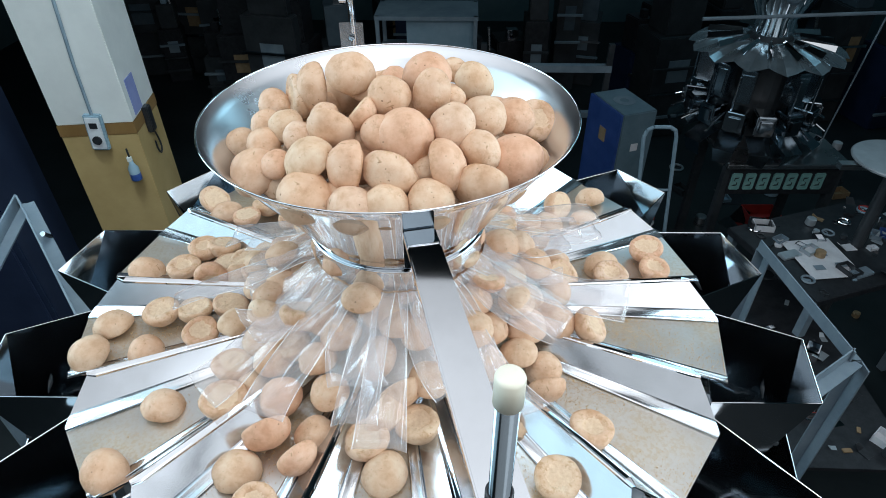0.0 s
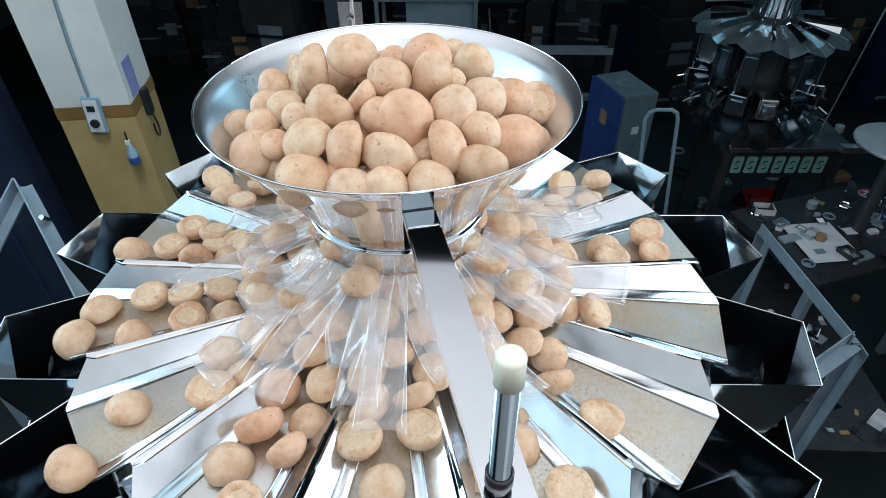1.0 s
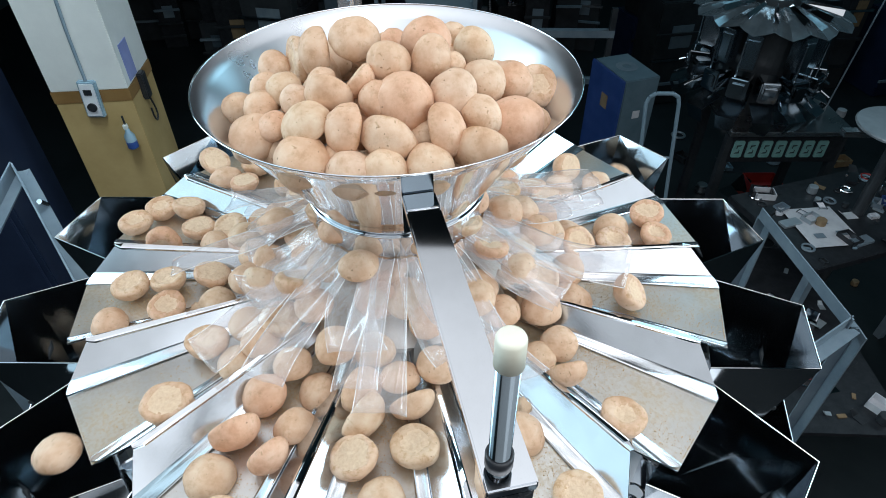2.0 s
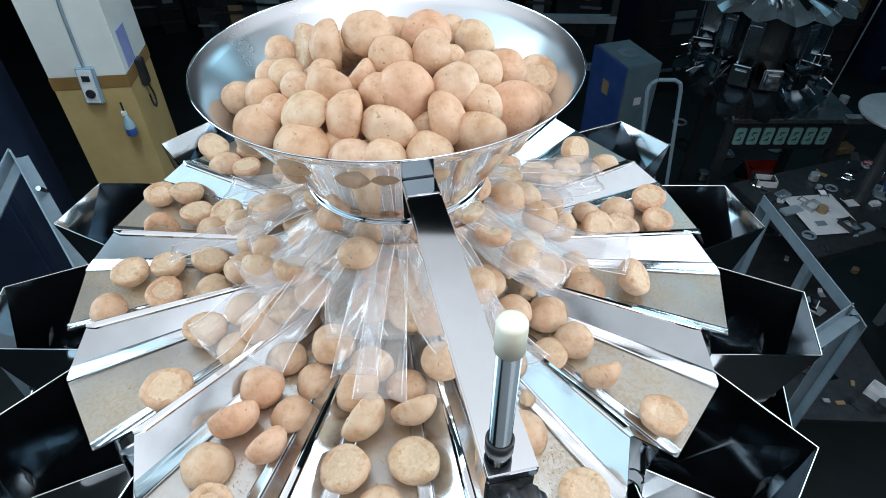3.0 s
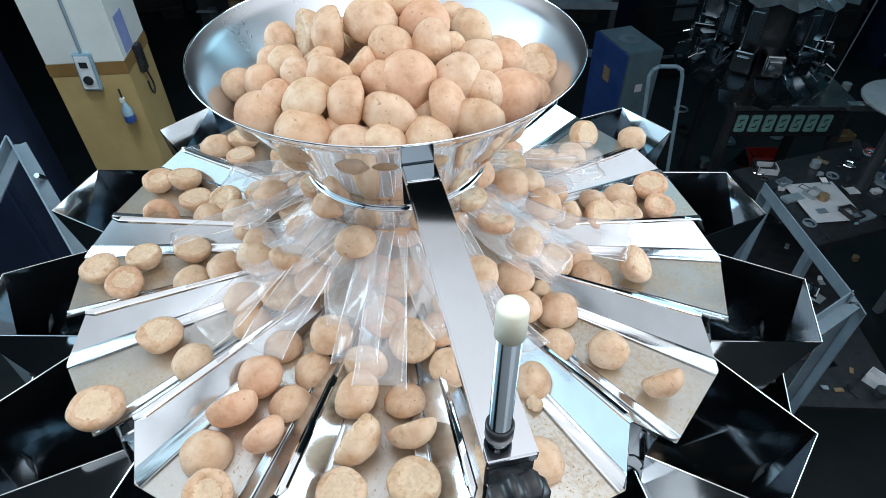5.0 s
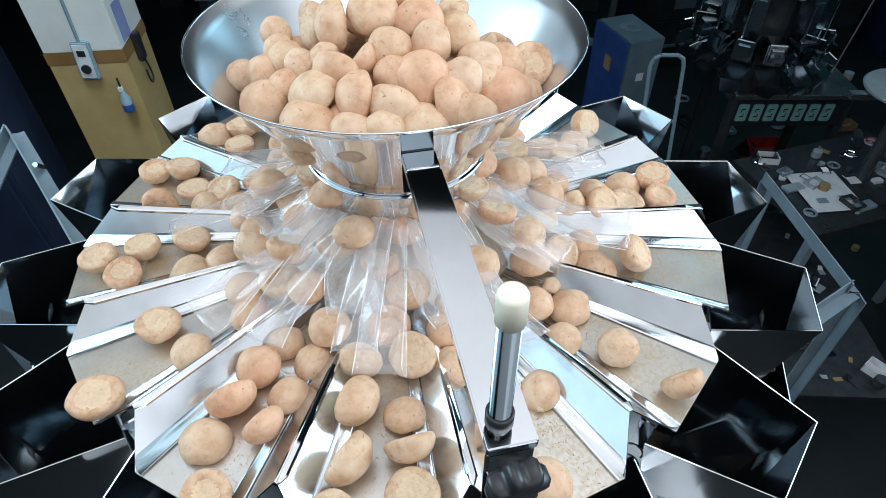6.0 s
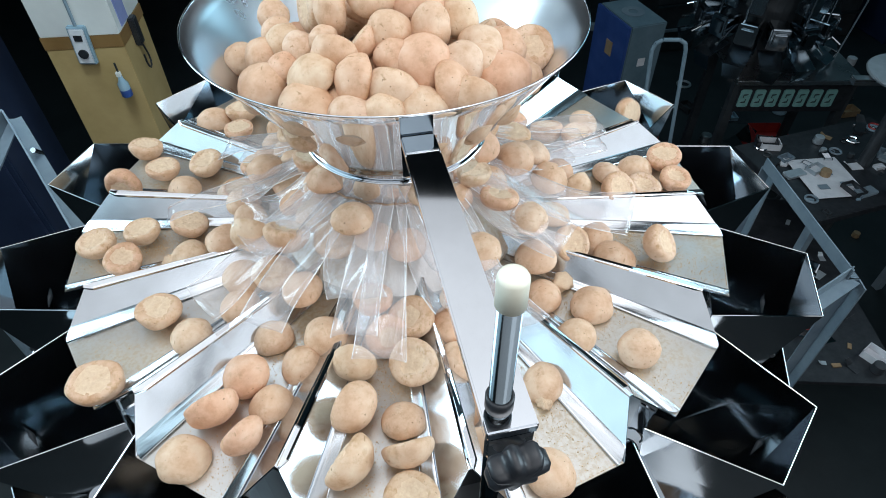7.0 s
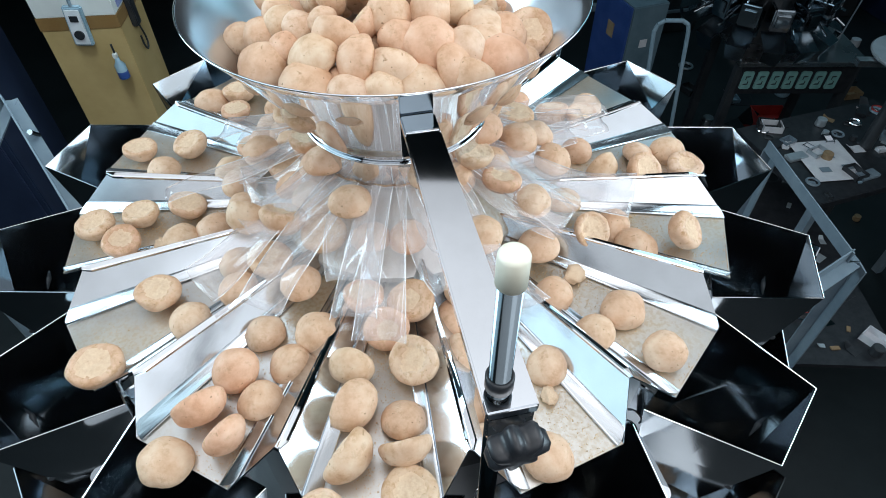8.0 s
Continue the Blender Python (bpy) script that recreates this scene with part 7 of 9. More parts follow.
    slide(next(pieces), 5, (-0.3, 0.07, 0.95), [(0, 0.0981, -0.0118, 0.0906), (2.2, 0.1031, -0.0118, 0.0906), (4.7, 0.1081, -0.0118, 0.0906), (8, 0.1181, -0.0118, 0.0906)])
    slide(next(pieces), 5, (0.2, -0.12, -0.97), [(0, 0.1331, -0.0176, 0.0713), (2.2, 0.1381, -0.0176, 0.0713), (4.7, 0.1431, -0.0176, 0.0713), (8, 0.1531, -0.0176, 0.0713)])
    slide(next(pieces), 5, (0.14, -0.96, -0.25), [(0, 0.1623, 0.0218, 0.0552), (2.2, 0.1673, 0.0218, 0.0552), (4.7, 0.1723, 0.0218, 0.0552), (8, 0.1823, 0.0218, 0.0552)])
    slide(next(pieces), 5, (0.13, 0.01, 0.99), [(0, 0.1771, -0.0134, 0.0471), (2.2, 0.1821, -0.0134, 0.0471), (4.7, 0.1871, -0.0134, 0.0471), (8, 0.1971, -0.0134, 0.0471)])
    slide(next(pieces), 5, (-0.76, -0.57, 0.31), [(0, 0.2004, 0.0157, 0.0343), (2.2, 0.2054, 0.0157, 0.0343), (4.7, 0.2104, 0.0157, 0.0343), (8, 0.2204, 0.0157, 0.0343)])
    slide(next(pieces), 5, (-0.21, -0.32, -0.92), [(0, 0.1079, 0.0149, 0.1163), (2.2, 0.1129, 0.0149, 0.1163), (4.7, 0.1179, 0.0149, 0.1163), (8, 0.1279, 0.0149, 0.1163)])
    slide(next(pieces), 5, (-0.11, -0.05, 0.99), [(0, 0.1488, 0.0198, 0.0939), (2.2, 0.1538, 0.0198, 0.0939), (4.7, 0.1588, 0.0198, 0.0939), (8, 0.1688, 0.0198, 0.0939)])
    slide(next(pieces), 5, (-0.07, -0.93, -0.36), [(0, 0.1683, -0.0198, 0.0832), (2.2, 0.1733, -0.0198, 0.0832), (4.7, 0.1783, -0.0198, 0.0832), (8, 0.1883, -0.0198, 0.0832)])
    slide(next(pieces), 6, (-0.06, -0.07, -1.0), [(0, 0.1027, -0.0143, 0.088), (2.2, 0.1077, -0.0143, 0.088), (4.7, 0.1127, -0.0143, 0.088), (8, 0.1227, -0.0143, 0.088)])
    slide(next(pieces), 6, (0.11, -0.27, 0.96), [(0, 0.1625, -0.0148, 0.0551), (2.2, 0.1675, -0.0148, 0.0551), (4.7, 0.1725, -0.0148, 0.0551), (8, 0.1825, -0.0148, 0.0551)])
    slide(next(pieces), 6, (-0.1, 0.02, -0.99), [(0, 0.2055, -0.0258, 0.0315), (2.2, 0.2105, -0.0258, 0.0315), (4.7, 0.2155, -0.0258, 0.0315), (8, 0.2255, -0.0258, 0.0315)])
    slide(next(pieces), 6, (-0.02, -0.03, 1.0), [(0, 0.218, 0.0242, 0.0268), (2.2, 0.221, 0.0242, 0.0268), (4.7, 0.224, 0.0242, 0.0268), (8, 0.23, 0.0242, 0.0268)])
    slide(next(pieces), 6, (-0.15, 0.08, 0.99), [(0, 0.0908, -0.018, 0.1258), (2.2, 0.0958, -0.018, 0.1258), (4.7, 0.1008, -0.018, 0.1258), (8, 0.1108, -0.018, 0.1258)])
    slide(next(pieces), 6, (0.09, 0.13, -0.99), [(0, 0.1179, 0.0194, 0.1109), (2.2, 0.1229, 0.0194, 0.1109), (4.7, 0.1279, 0.0194, 0.1109), (8, 0.1379, 0.0194, 0.1109)])
    slide(next(pieces), 6, (-0.85, 0.52, 0.03), [(0, 0.1636, 0.0179, 0.0857), (2.2, 0.1686, 0.0179, 0.0857), (4.7, 0.1736, 0.0179, 0.0857), (8, 0.1836, 0.0179, 0.0857)])
    slide(next(pieces), 6, (-0.17, 0.13, -0.98), [(0, 0.1779, 0.0295, 0.0467), (2.2, 0.1829, 0.0295, 0.0467), (4.7, 0.1879, 0.0295, 0.0467), (8, 0.1979, 0.0295, 0.0467)])
    slide(next(pieces), 6, (-0.11, -0.11, 0.99), [(0, 0.2709, -0.022, 0.018), (2.2, 0.2739, -0.022, 0.018), (4.7, 0.2769, -0.022, 0.018), (8, 0.2829, -0.022, 0.018)])
    slide(next(pieces), 6, (-0.21, -0.03, 0.98), [(0, 0.3094, -0.022, 0.018), (2.2, 0.3124, -0.022, 0.018), (4.7, 0.3154, -0.022, 0.018), (8, 0.3214, -0.022, 0.018)])
    slide(next(pieces), 6, (-0.2, -0.1, -0.97), [(0, 0.3205, 0.022, 0.018), (2.2, 0.3235, 0.022, 0.018), (4.7, 0.3265, 0.022, 0.018), (8, 0.3325, 0.022, 0.018)])
    slide(next(pieces), 6, (-0.09, -0.27, -0.96), [(0, 0.3954, -0.022, 0.018), (2.2, 0.3984, -0.022, 0.018), (4.7, 0.4014, -0.022, 0.018), (8, 0.4074, -0.022, 0.018)])
    slide(next(pieces), 6, (0.04, -0.24, -0.97), [(0, 0.3947, 0.022, 0.018), (2.2, 0.3977, 0.022, 0.018), (4.7, 0.4007, 0.022, 0.018), (8, 0.4067, 0.022, 0.018)])
    slide(next(pieces), 7, (0.03, 0.29, -0.96), [(0, 0.1075, -0.0137, 0.0854), (2.2, 0.1125, -0.0137, 0.0854), (4.7, 0.1175, -0.0137, 0.0854), (8, 0.1275, -0.0137, 0.0854)])
    slide(next(pieces), 7, (-0.09, 0.06, -0.99), [(0, 0.1597, -0.0166, 0.0567), (2.2, 0.1647, -0.0166, 0.0567), (4.7, 0.1697, -0.0166, 0.0567), (8, 0.1797, -0.0166, 0.0567)])
    slide(next(pieces), 7, (0.08, -0.0, 1.0), [(0, 0.1758, 0.019, 0.0478), (2.2, 0.1808, 0.019, 0.0478), (4.7, 0.1858, 0.019, 0.0478), (8, 0.1958, 0.019, 0.0478)])
    slide(next(pieces), 7, (0.28, -0.01, 0.96), [(0, 0.2224, -0.024, 0.0244), (2.2, 0.2254, -0.024, 0.0244), (4.7, 0.2284, -0.024, 0.0244), (8, 0.2344, -0.024, 0.0244)])
    slide(next(pieces), 7, (0.07, -0.12, 0.99), [(0, 0.2085, 0.0148, 0.0298), (2.2, 0.2135, 0.0148, 0.0298), (4.7, 0.2185, 0.0148, 0.0298), (8, 0.2285, 0.0148, 0.0298)])
    slide(next(pieces), 7, (0.09, -0.09, 0.99), [(0, 0.0898, 0.0019, 0.1263), (2.2, 0.0948, 0.0019, 0.1263), (4.7, 0.0998, 0.0019, 0.1263), (8, 0.1098, 0.0019, 0.1263)])
    slide(next(pieces), 7, (-0.25, 0.31, 0.91), [(0, 0.1219, 0.0179, 0.1087), (2.2, 0.1269, 0.0179, 0.1087), (4.7, 0.1319, 0.0179, 0.1087), (8, 0.1419, 0.0179, 0.1087)])
    slide(next(pieces), 7, (-0.18, 0.0, 0.98), [(0, 0.1585, 0.0065, 0.0885), (2.2, 0.1635, 0.0065, 0.0885), (4.7, 0.1685, 0.0065, 0.0885), (8, 0.1785, 0.0065, 0.0885)])
    slide(next(pieces), 7, (0.27, -0.12, -0.95), [(0, 0.2722, 0.022, 0.018), (2.2, 0.2752, 0.022, 0.018), (4.7, 0.2782, 0.022, 0.018), (8, 0.2842, 0.022, 0.018)])
    slide(next(pieces), 7, (0.05, -0.09, -0.99), [(0, 0.3116, 0.022, 0.018), (2.2, 0.3146, 0.022, 0.018), (4.7, 0.3176, 0.022, 0.018), (8, 0.3236, 0.022, 0.018)])
    slide(next(pieces), 7, (-0.02, -0.01, 1.0), [(0, 0.3911, 0.022, 0.018), (2.2, 0.3941, 0.022, 0.018), (4.7, 0.3971, 0.022, 0.018), (8, 0.4031, 0.022, 0.018)])
    slide(next(pieces), -5, (0.25, -0.02, -0.97), [(0, 0.2661, -0.0184, 0.0155), (4, 0.2754, -0.0184, 0.0155), (8, 0.2816, -0.0184, 0.0155)])
    heap(next(pieces), 0.0232, (0.13, -0.48, 0.87), [(0, -0.0036, 0.0446, 0.0957), (1, -0.0012, 0.0368, 0.1333), (2.1, 0.0021, 0.0265, 0.1834), (3.4, 0.0126, -0.0071, 0.3462), (4, 0.0126, -0.0071, 0.3462), (4.7, 0.0126, -0.0066, 0.3456), (6, 0.014, 0.0062, 0.332), (7.5, 0.0141, 0.0077, 0.3304), (8, 0.0145, 0.0114, 0.3265)])
    heap(next(pieces), 0.0164, (0.02, -0.49, 0.87), [(0, -0.001, 0.0468, 0.0913), (1, 0.0048, 0.0448, 0.1271), (2.1, 0.0124, 0.0421, 0.1748), (3.4, 0.0372, 0.0333, 0.33), (4, 0.0372, 0.0333, 0.33), (4.7, 0.0361, 0.0322, 0.3208), (6, 0.0105, 0.0061, 0.1089), (7.5, 0.0075, 0.0031, 0.0844), (8, 0.0001, -0.0044, 0.0229)])
    heap(next(pieces), 0.0271, (0.13, -0.44, 0.89), [(0, -0.0413, -0.0121, 0.3441), (1, -0.037, -0.0161, 0.3426), (2.1, -0.0313, -0.0213, 0.3407), (3.4, -0.0128, -0.0384, 0.3343), (4, -0.0128, -0.0384, 0.3343), (4.7, -0.0127, -0.0382, 0.3339), (6, -0.01, -0.033, 0.3242), (7.5, -0.0097, -0.0324, 0.323), (8, -0.0089, -0.0309, 0.3202)])
    heap(next(pieces), 0.0266, (0.87, 0.45, -0.21), [(0, -0.1102, -0.0039, 0.3132), (1, -0.1071, -0.0058, 0.3129), (2.1, -0.1029, -0.0082, 0.3125), (3.4, -0.0894, -0.0162, 0.3111), (4, -0.0894, -0.0162, 0.3111), (4.7, -0.0893, -0.0159, 0.3107), (6, -0.0859, -0.0076, 0.3002), (7.5, -0.0856, -0.0067, 0.299), (8, -0.0846, -0.0043, 0.296)])
    heap(next(pieces), 0.028, (-0.89, -0.45, 0.1), [(0, -0.0832, -0.0051, 0.3256), (1, -0.0788, -0.0104, 0.3251), (2.1, -0.0729, -0.0175, 0.3243), (3.4, -0.0537, -0.0405, 0.322), (4, -0.0537, -0.0405, 0.322), (4.7, -0.0536, -0.0402, 0.3216), (6, -0.0504, -0.034, 0.312), (7.5, -0.05, -0.0332, 0.3108), (8, -0.0491, -0.0314, 0.308)])
    heap(next(pieces), 0.0228, (0.03, -0.74, 0.67), [(0, 0.006, -0.056, 0.3379), (1, 0.0066, -0.0574, 0.3356), (2.1, 0.0074, -0.0594, 0.3324), (3.4, 0.01, -0.0657, 0.3223), (4, 0.01, -0.0657, 0.3223), (4.7, 0.01, -0.066, 0.3216), (6, 0.0102, -0.0731, 0.3059), (7.5, 0.0102, -0.0739, 0.3041), (8, 0.0103, -0.076, 0.2996)])
    heap(next(pieces), 0.0263, (0.03, -0.59, 0.81), [(0, 0.0444, -0.0078, 0.3433), (1, 0.0443, -0.0102, 0.3413), (2.1, 0.0442, -0.0133, 0.3386), (3.4, 0.0439, -0.0235, 0.3299), (4, 0.0439, -0.0235, 0.3299), (4.7, 0.0436, -0.0238, 0.3294), (6, 0.0372, -0.0319, 0.3172), (7.5, 0.0364, -0.0328, 0.3158), (8, 0.0346, -0.0352, 0.3123)])
    heap(next(pieces), 0.0251, (0.59, -0.81, -0.01), [(0, 0.0492, -0.0392, 0.335), (1, 0.0492, -0.0412, 0.3327), (2.1, 0.0493, -0.0438, 0.3296), (3.4, 0.0495, -0.0522, 0.3197), (4, 0.0495, -0.0522, 0.3197), (4.7, 0.0495, -0.0526, 0.3191), (6, 0.0492, -0.0601, 0.3041), (7.5, 0.0491, -0.061, 0.3024), (8, 0.049, -0.0632, 0.298)])
    heap(next(pieces), 0.0176, (0.23, -0.47, 0.85), [(0, 0.0726, 0.0744, 0.3162), (1, 0.0724, 0.0655, 0.3167), (2.1, 0.0721, 0.0537, 0.3173), (3.4, 0.071, 0.0152, 0.3195), (4, 0.071, 0.0152, 0.3195), (4.7, 0.0711, 0.0162, 0.3188), (6, 0.0717, 0.0379, 0.3022), (7.5, 0.0718, 0.0404, 0.3003), (8, 0.0719, 0.0468, 0.2955)])
    heap(next(pieces), 0.0243, (0.13, -0.48, 0.87), [(0, 0.0972, 0.035, 0.3165), (1, 0.0969, 0.0305, 0.3154), (2.1, 0.0965, 0.0246, 0.3139), (3.4, 0.0954, 0.0053, 0.309), (4, 0.0954, 0.0053, 0.309), (4.7, 0.0947, 0.004, 0.3087), (6, 0.0785, -0.0269, 0.3005), (7.5, 0.0767, -0.0304, 0.2996), (8, 0.072, -0.0394, 0.2972)])
    heap(next(pieces), 0.0145, (0.34, -0.54, 0.77), [(0, 0.0019, 0.0073, 0.0368), (1, 0.0205, 0.0143, 0.0748), (2.1, 0.0452, 0.0236, 0.1255), (3.4, 0.1255, 0.0539, 0.2901), (4, 0.1255, 0.0539, 0.2901), (4.7, 0.1215, 0.0512, 0.2807), (6, 0.0297, -0.0109, 0.065), (7.5, 0.019, -0.0181, 0.04), (8, -0.0076, -0.0361, -0.0225)])
    heap(next(pieces), 0.0243, (0.03, -0.67, 0.74), [(0, 0.1083, -0.0437, 0.3102), (1, 0.1073, -0.0446, 0.3089), (2.1, 0.106, -0.0457, 0.307), (3.4, 0.1016, -0.0494, 0.301), (4, 0.1016, -0.0494, 0.301), (4.7, 0.1017, -0.0499, 0.3003), (6, 0.1024, -0.0613, 0.285), (7.5, 0.1025, -0.0627, 0.2833), (8, 0.1027, -0.066, 0.2788)])
    heap(next(pieces), 0.0238, (0.34, -0.54, 0.77), [(0, 0.1411, -0.0205, 0.2983), (1, 0.1391, -0.0214, 0.2975), (2.1, 0.1365, -0.0225, 0.2964), (3.4, 0.128, -0.0261, 0.2928), (4, 0.128, -0.0261, 0.2928), (4.7, 0.1279, -0.027, 0.2922), (6, 0.126, -0.0479, 0.2777), (7.5, 0.1258, -0.0504, 0.276), (8, 0.1252, -0.0564, 0.2718)])
    heap(next(pieces), 0.03, (0.24, -0.35, 0.91), [(0, -0.0086, -0.0232, 0.0103), (1, -0.0093, -0.0256, 0.0071), (2.1, -0.0102, -0.0287, 0.0027), (3.4, -0.013, -0.0388, -0.0113), (4, -0.013, -0.0388, -0.0113), (4.7, -0.0132, -0.0395, -0.0122), (6, -0.0172, -0.0539, -0.0321), (7.5, -0.0177, -0.0555, -0.0344), (8, -0.0188, -0.0597, -0.0401)])
    heap(next(pieces), 0.0273, (-0.29, 0.55, -0.79), [(0, 0.1724, 0.0257, 0.2728), (1, 0.1718, 0.0226, 0.2723), (2.1, 0.171, 0.0184, 0.2715), (3.4, 0.1684, 0.005, 0.269), (4, 0.1684, 0.005, 0.269), (4.7, 0.168, 0.004, 0.2687), (6, 0.1591, -0.0172, 0.2623), (7.5, 0.1581, -0.0196, 0.2616), (8, 0.1555, -0.0258, 0.2598)])
    heap(next(pieces), 0.0201, (0.74, -0.1, -0.66), [(0, -0.0238, -0.075, 0.3278), (1, -0.0235, -0.0765, 0.3255), (2.1, -0.0231, -0.0784, 0.3225), (3.4, -0.0218, -0.0847, 0.3127), (4, -0.0218, -0.0847, 0.3127), (4.7, -0.0217, -0.0847, 0.3122), (6, -0.0188, -0.084, 0.3003), (7.5, -0.0185, -0.084, 0.2989), (8, -0.0176, -0.0838, 0.2955)])
    heap(next(pieces), 0.0255, (-0.18, -0.95, -0.24), [(0, -0.0515, -0.0894, 0.3165), (1, -0.051, -0.0904, 0.3145), (2.1, -0.0503, -0.0918, 0.3119), (3.4, -0.048, -0.0962, 0.3034), (4, -0.048, -0.0962, 0.3034), (4.7, -0.0477, -0.0962, 0.3029), (6, -0.0412, -0.0955, 0.292), (7.5, -0.0404, -0.0955, 0.2907), (8, -0.0386, -0.0953, 0.2876)])
    heap(next(pieces), 0.0149, (0.02, -0.49, 0.87), [(0, -0.0613, -0.0693, 0.3214), (1, -0.0611, -0.0699, 0.3196), (2.1, -0.0609, -0.0708, 0.3172), (3.4, -0.06, -0.0736, 0.3093), (4, -0.06, -0.0736, 0.3093), (4.7, -0.0599, -0.0736, 0.3088), (6, -0.0569, -0.0732, 0.2973), (7.5, -0.0566, -0.0732, 0.296), (8, -0.0557, -0.073, 0.2926)])
    heap(next(pieces), 0.0174, (0.14, -0.57, 0.81), [(0, -0.0858, -0.0908, 0.3064), (1, -0.0859, -0.0896, 0.3051), (2.1, -0.086, -0.088, 0.3034), (3.4, -0.0863, -0.0828, 0.2979), (4, -0.0863, -0.0828, 0.2979), (4.7, -0.0862, -0.0825, 0.2975), (6, -0.083, -0.0756, 0.2882), (7.5, -0.0826, -0.0748, 0.2872), (8, -0.0817, -0.0729, 0.2845)])
    heap(next(pieces), 0.0199, (-0.08, -0.49, 0.87), [(0, -0.1055, -0.0668, 0.3065), (1, -0.105, -0.0656, 0.3054), (2.1, -0.1042, -0.0639, 0.3039), (3.4, -0.1018, -0.0584, 0.2989), (4, -0.1018, -0.0584, 0.2989), (4.7, -0.1018, -0.0584, 0.2984), (6, -0.1025, -0.0571, 0.286), (7.5, -0.1026, -0.057, 0.2845), (8, -0.1028, -0.0566, 0.2809)])
    heap(next(pieces), 0.0178, (-0.28, -0.48, 0.83), [(0, -0.1364, -0.0435, 0.298), (1, -0.1346, -0.0434, 0.2972), (2.1, -0.1321, -0.0434, 0.2961), (3.4, -0.124, -0.0431, 0.2925), (4, -0.124, -0.0431, 0.2925), (4.7, -0.1237, -0.0426, 0.2922), (6, -0.118, -0.0317, 0.2837), (7.5, -0.1174, -0.0304, 0.2827), (8, -0.1157, -0.0273, 0.2802)])
    heap(next(pieces), 0.0206, (-0.18, -0.41, 0.9), [(0, -0.1361, -0.0015, 0.3014), (1, -0.1339, -0.0011, 0.3007), (2.1, -0.1309, -0.0005, 0.2999), (3.4, -0.1214, 0.0015, 0.2971), (4, -0.1214, 0.0015, 0.2971), (4.7, -0.1219, 0.0024, 0.2963), (6, -0.1343, 0.0225, 0.2771), (7.5, -0.1358, 0.0249, 0.2749), (8, -0.1393, 0.0307, 0.2693)])
    heap(next(pieces), 0.0198, (-0.18, -0.57, 0.8), [(0, -0.1278, -0.0822, 0.2932), (1, -0.1276, -0.0812, 0.292), (2.1, -0.1273, -0.0798, 0.2904), (3.4, -0.1262, -0.0754, 0.2852), (4, -0.1262, -0.0754, 0.2852), (4.7, -0.1262, -0.075, 0.2848), (6, -0.1259, -0.0659, 0.2746), (7.5, -0.1258, -0.0648, 0.2734), (8, -0.1257, -0.0621, 0.2705)])
    heap(next(pieces), 0.0207, (-0.5, -0.58, 0.65), [(0, -0.1717, -0.03, 0.2658), (1, -0.1701, -0.0334, 0.2662), (2.1, -0.168, -0.038, 0.2666), (3.4, -0.1611, -0.0528, 0.2682), (4, -0.1611, -0.0528, 0.2682), (4.7, -0.161, -0.0522, 0.2676), (6, -0.1593, -0.0376, 0.2545), (7.5, -0.1591, -0.0359, 0.253), (8, -0.1587, -0.0317, 0.2492)])
    heap(next(pieces), 0.0167, (-0.18, -0.57, 0.8), [(0, -0.1061, -0.1169, 0.2885), (1, -0.106, -0.1149, 0.288), (2.1, -0.1059, -0.1122, 0.2873), (3.4, -0.1054, -0.1034, 0.285), (4, -0.1054, -0.1034, 0.285), (4.7, -0.1051, -0.1031, 0.2846), (6, -0.0973, -0.0963, 0.277), (7.5, -0.0964, -0.0955, 0.2761), (8, -0.0942, -0.0936, 0.2739)])
    heap(next(pieces), 0.026, (-0.17, -0.66, 0.73), [(0, -0.1341, -0.1107, 0.2757), (1, -0.1327, -0.1114, 0.2745), (2.1, -0.1307, -0.1124, 0.2728), (3.4, -0.1245, -0.1157, 0.2676), (4, -0.1245, -0.1157, 0.2676), (4.7, -0.1242, -0.1154, 0.2674), (6, -0.1182, -0.11, 0.2616), (7.5, -0.1175, -0.1093, 0.2609), (8, -0.1157, -0.1077, 0.2592)])
    heap(next(pieces), 0.0263, (-0.52, -0.21, 0.83), [(0, -0.0674, -0.1264, 0.2979), (1, -0.0675, -0.1261, 0.2964), (2.1, -0.0676, -0.1257, 0.2944), (3.4, -0.068, -0.1244, 0.2878), (4, -0.068, -0.1244, 0.2878), (4.7, -0.0677, -0.1242, 0.2874), (6, -0.0609, -0.1201, 0.278), (7.5, -0.0601, -0.1196, 0.277), (8, -0.0581, -0.1184, 0.2743)])
    heap(next(pieces), 0.0271, (-0.9, -0.31, 0.32), [(0, -0.0236, -0.1379, 0.2994), (1, -0.0236, -0.1367, 0.2983), (2.1, -0.0235, -0.1352, 0.2968), (3.4, -0.0234, -0.1304, 0.2918), (4, -0.0234, -0.1304, 0.2918), (4.7, -0.023, -0.1302, 0.2914), (6, -0.0142, -0.127, 0.281), (7.5, -0.0132, -0.1266, 0.2798), (8, -0.0106, -0.1257, 0.2768)])
    heap(next(pieces), 0.0268, (-0.28, -0.93, -0.23), [(0, 0.0145, -0.144, 0.2973), (1, 0.0145, -0.1436, 0.2958), (2.1, 0.0145, -0.1432, 0.2938), (3.4, 0.0146, -0.1417, 0.2873), (4, 0.0146, -0.1417, 0.2873), (4.7, 0.0148, -0.1414, 0.2868), (6, 0.0194, -0.1353, 0.2771), (7.5, 0.0199, -0.1346, 0.2759), (8, 0.0212, -0.1328, 0.2731)])
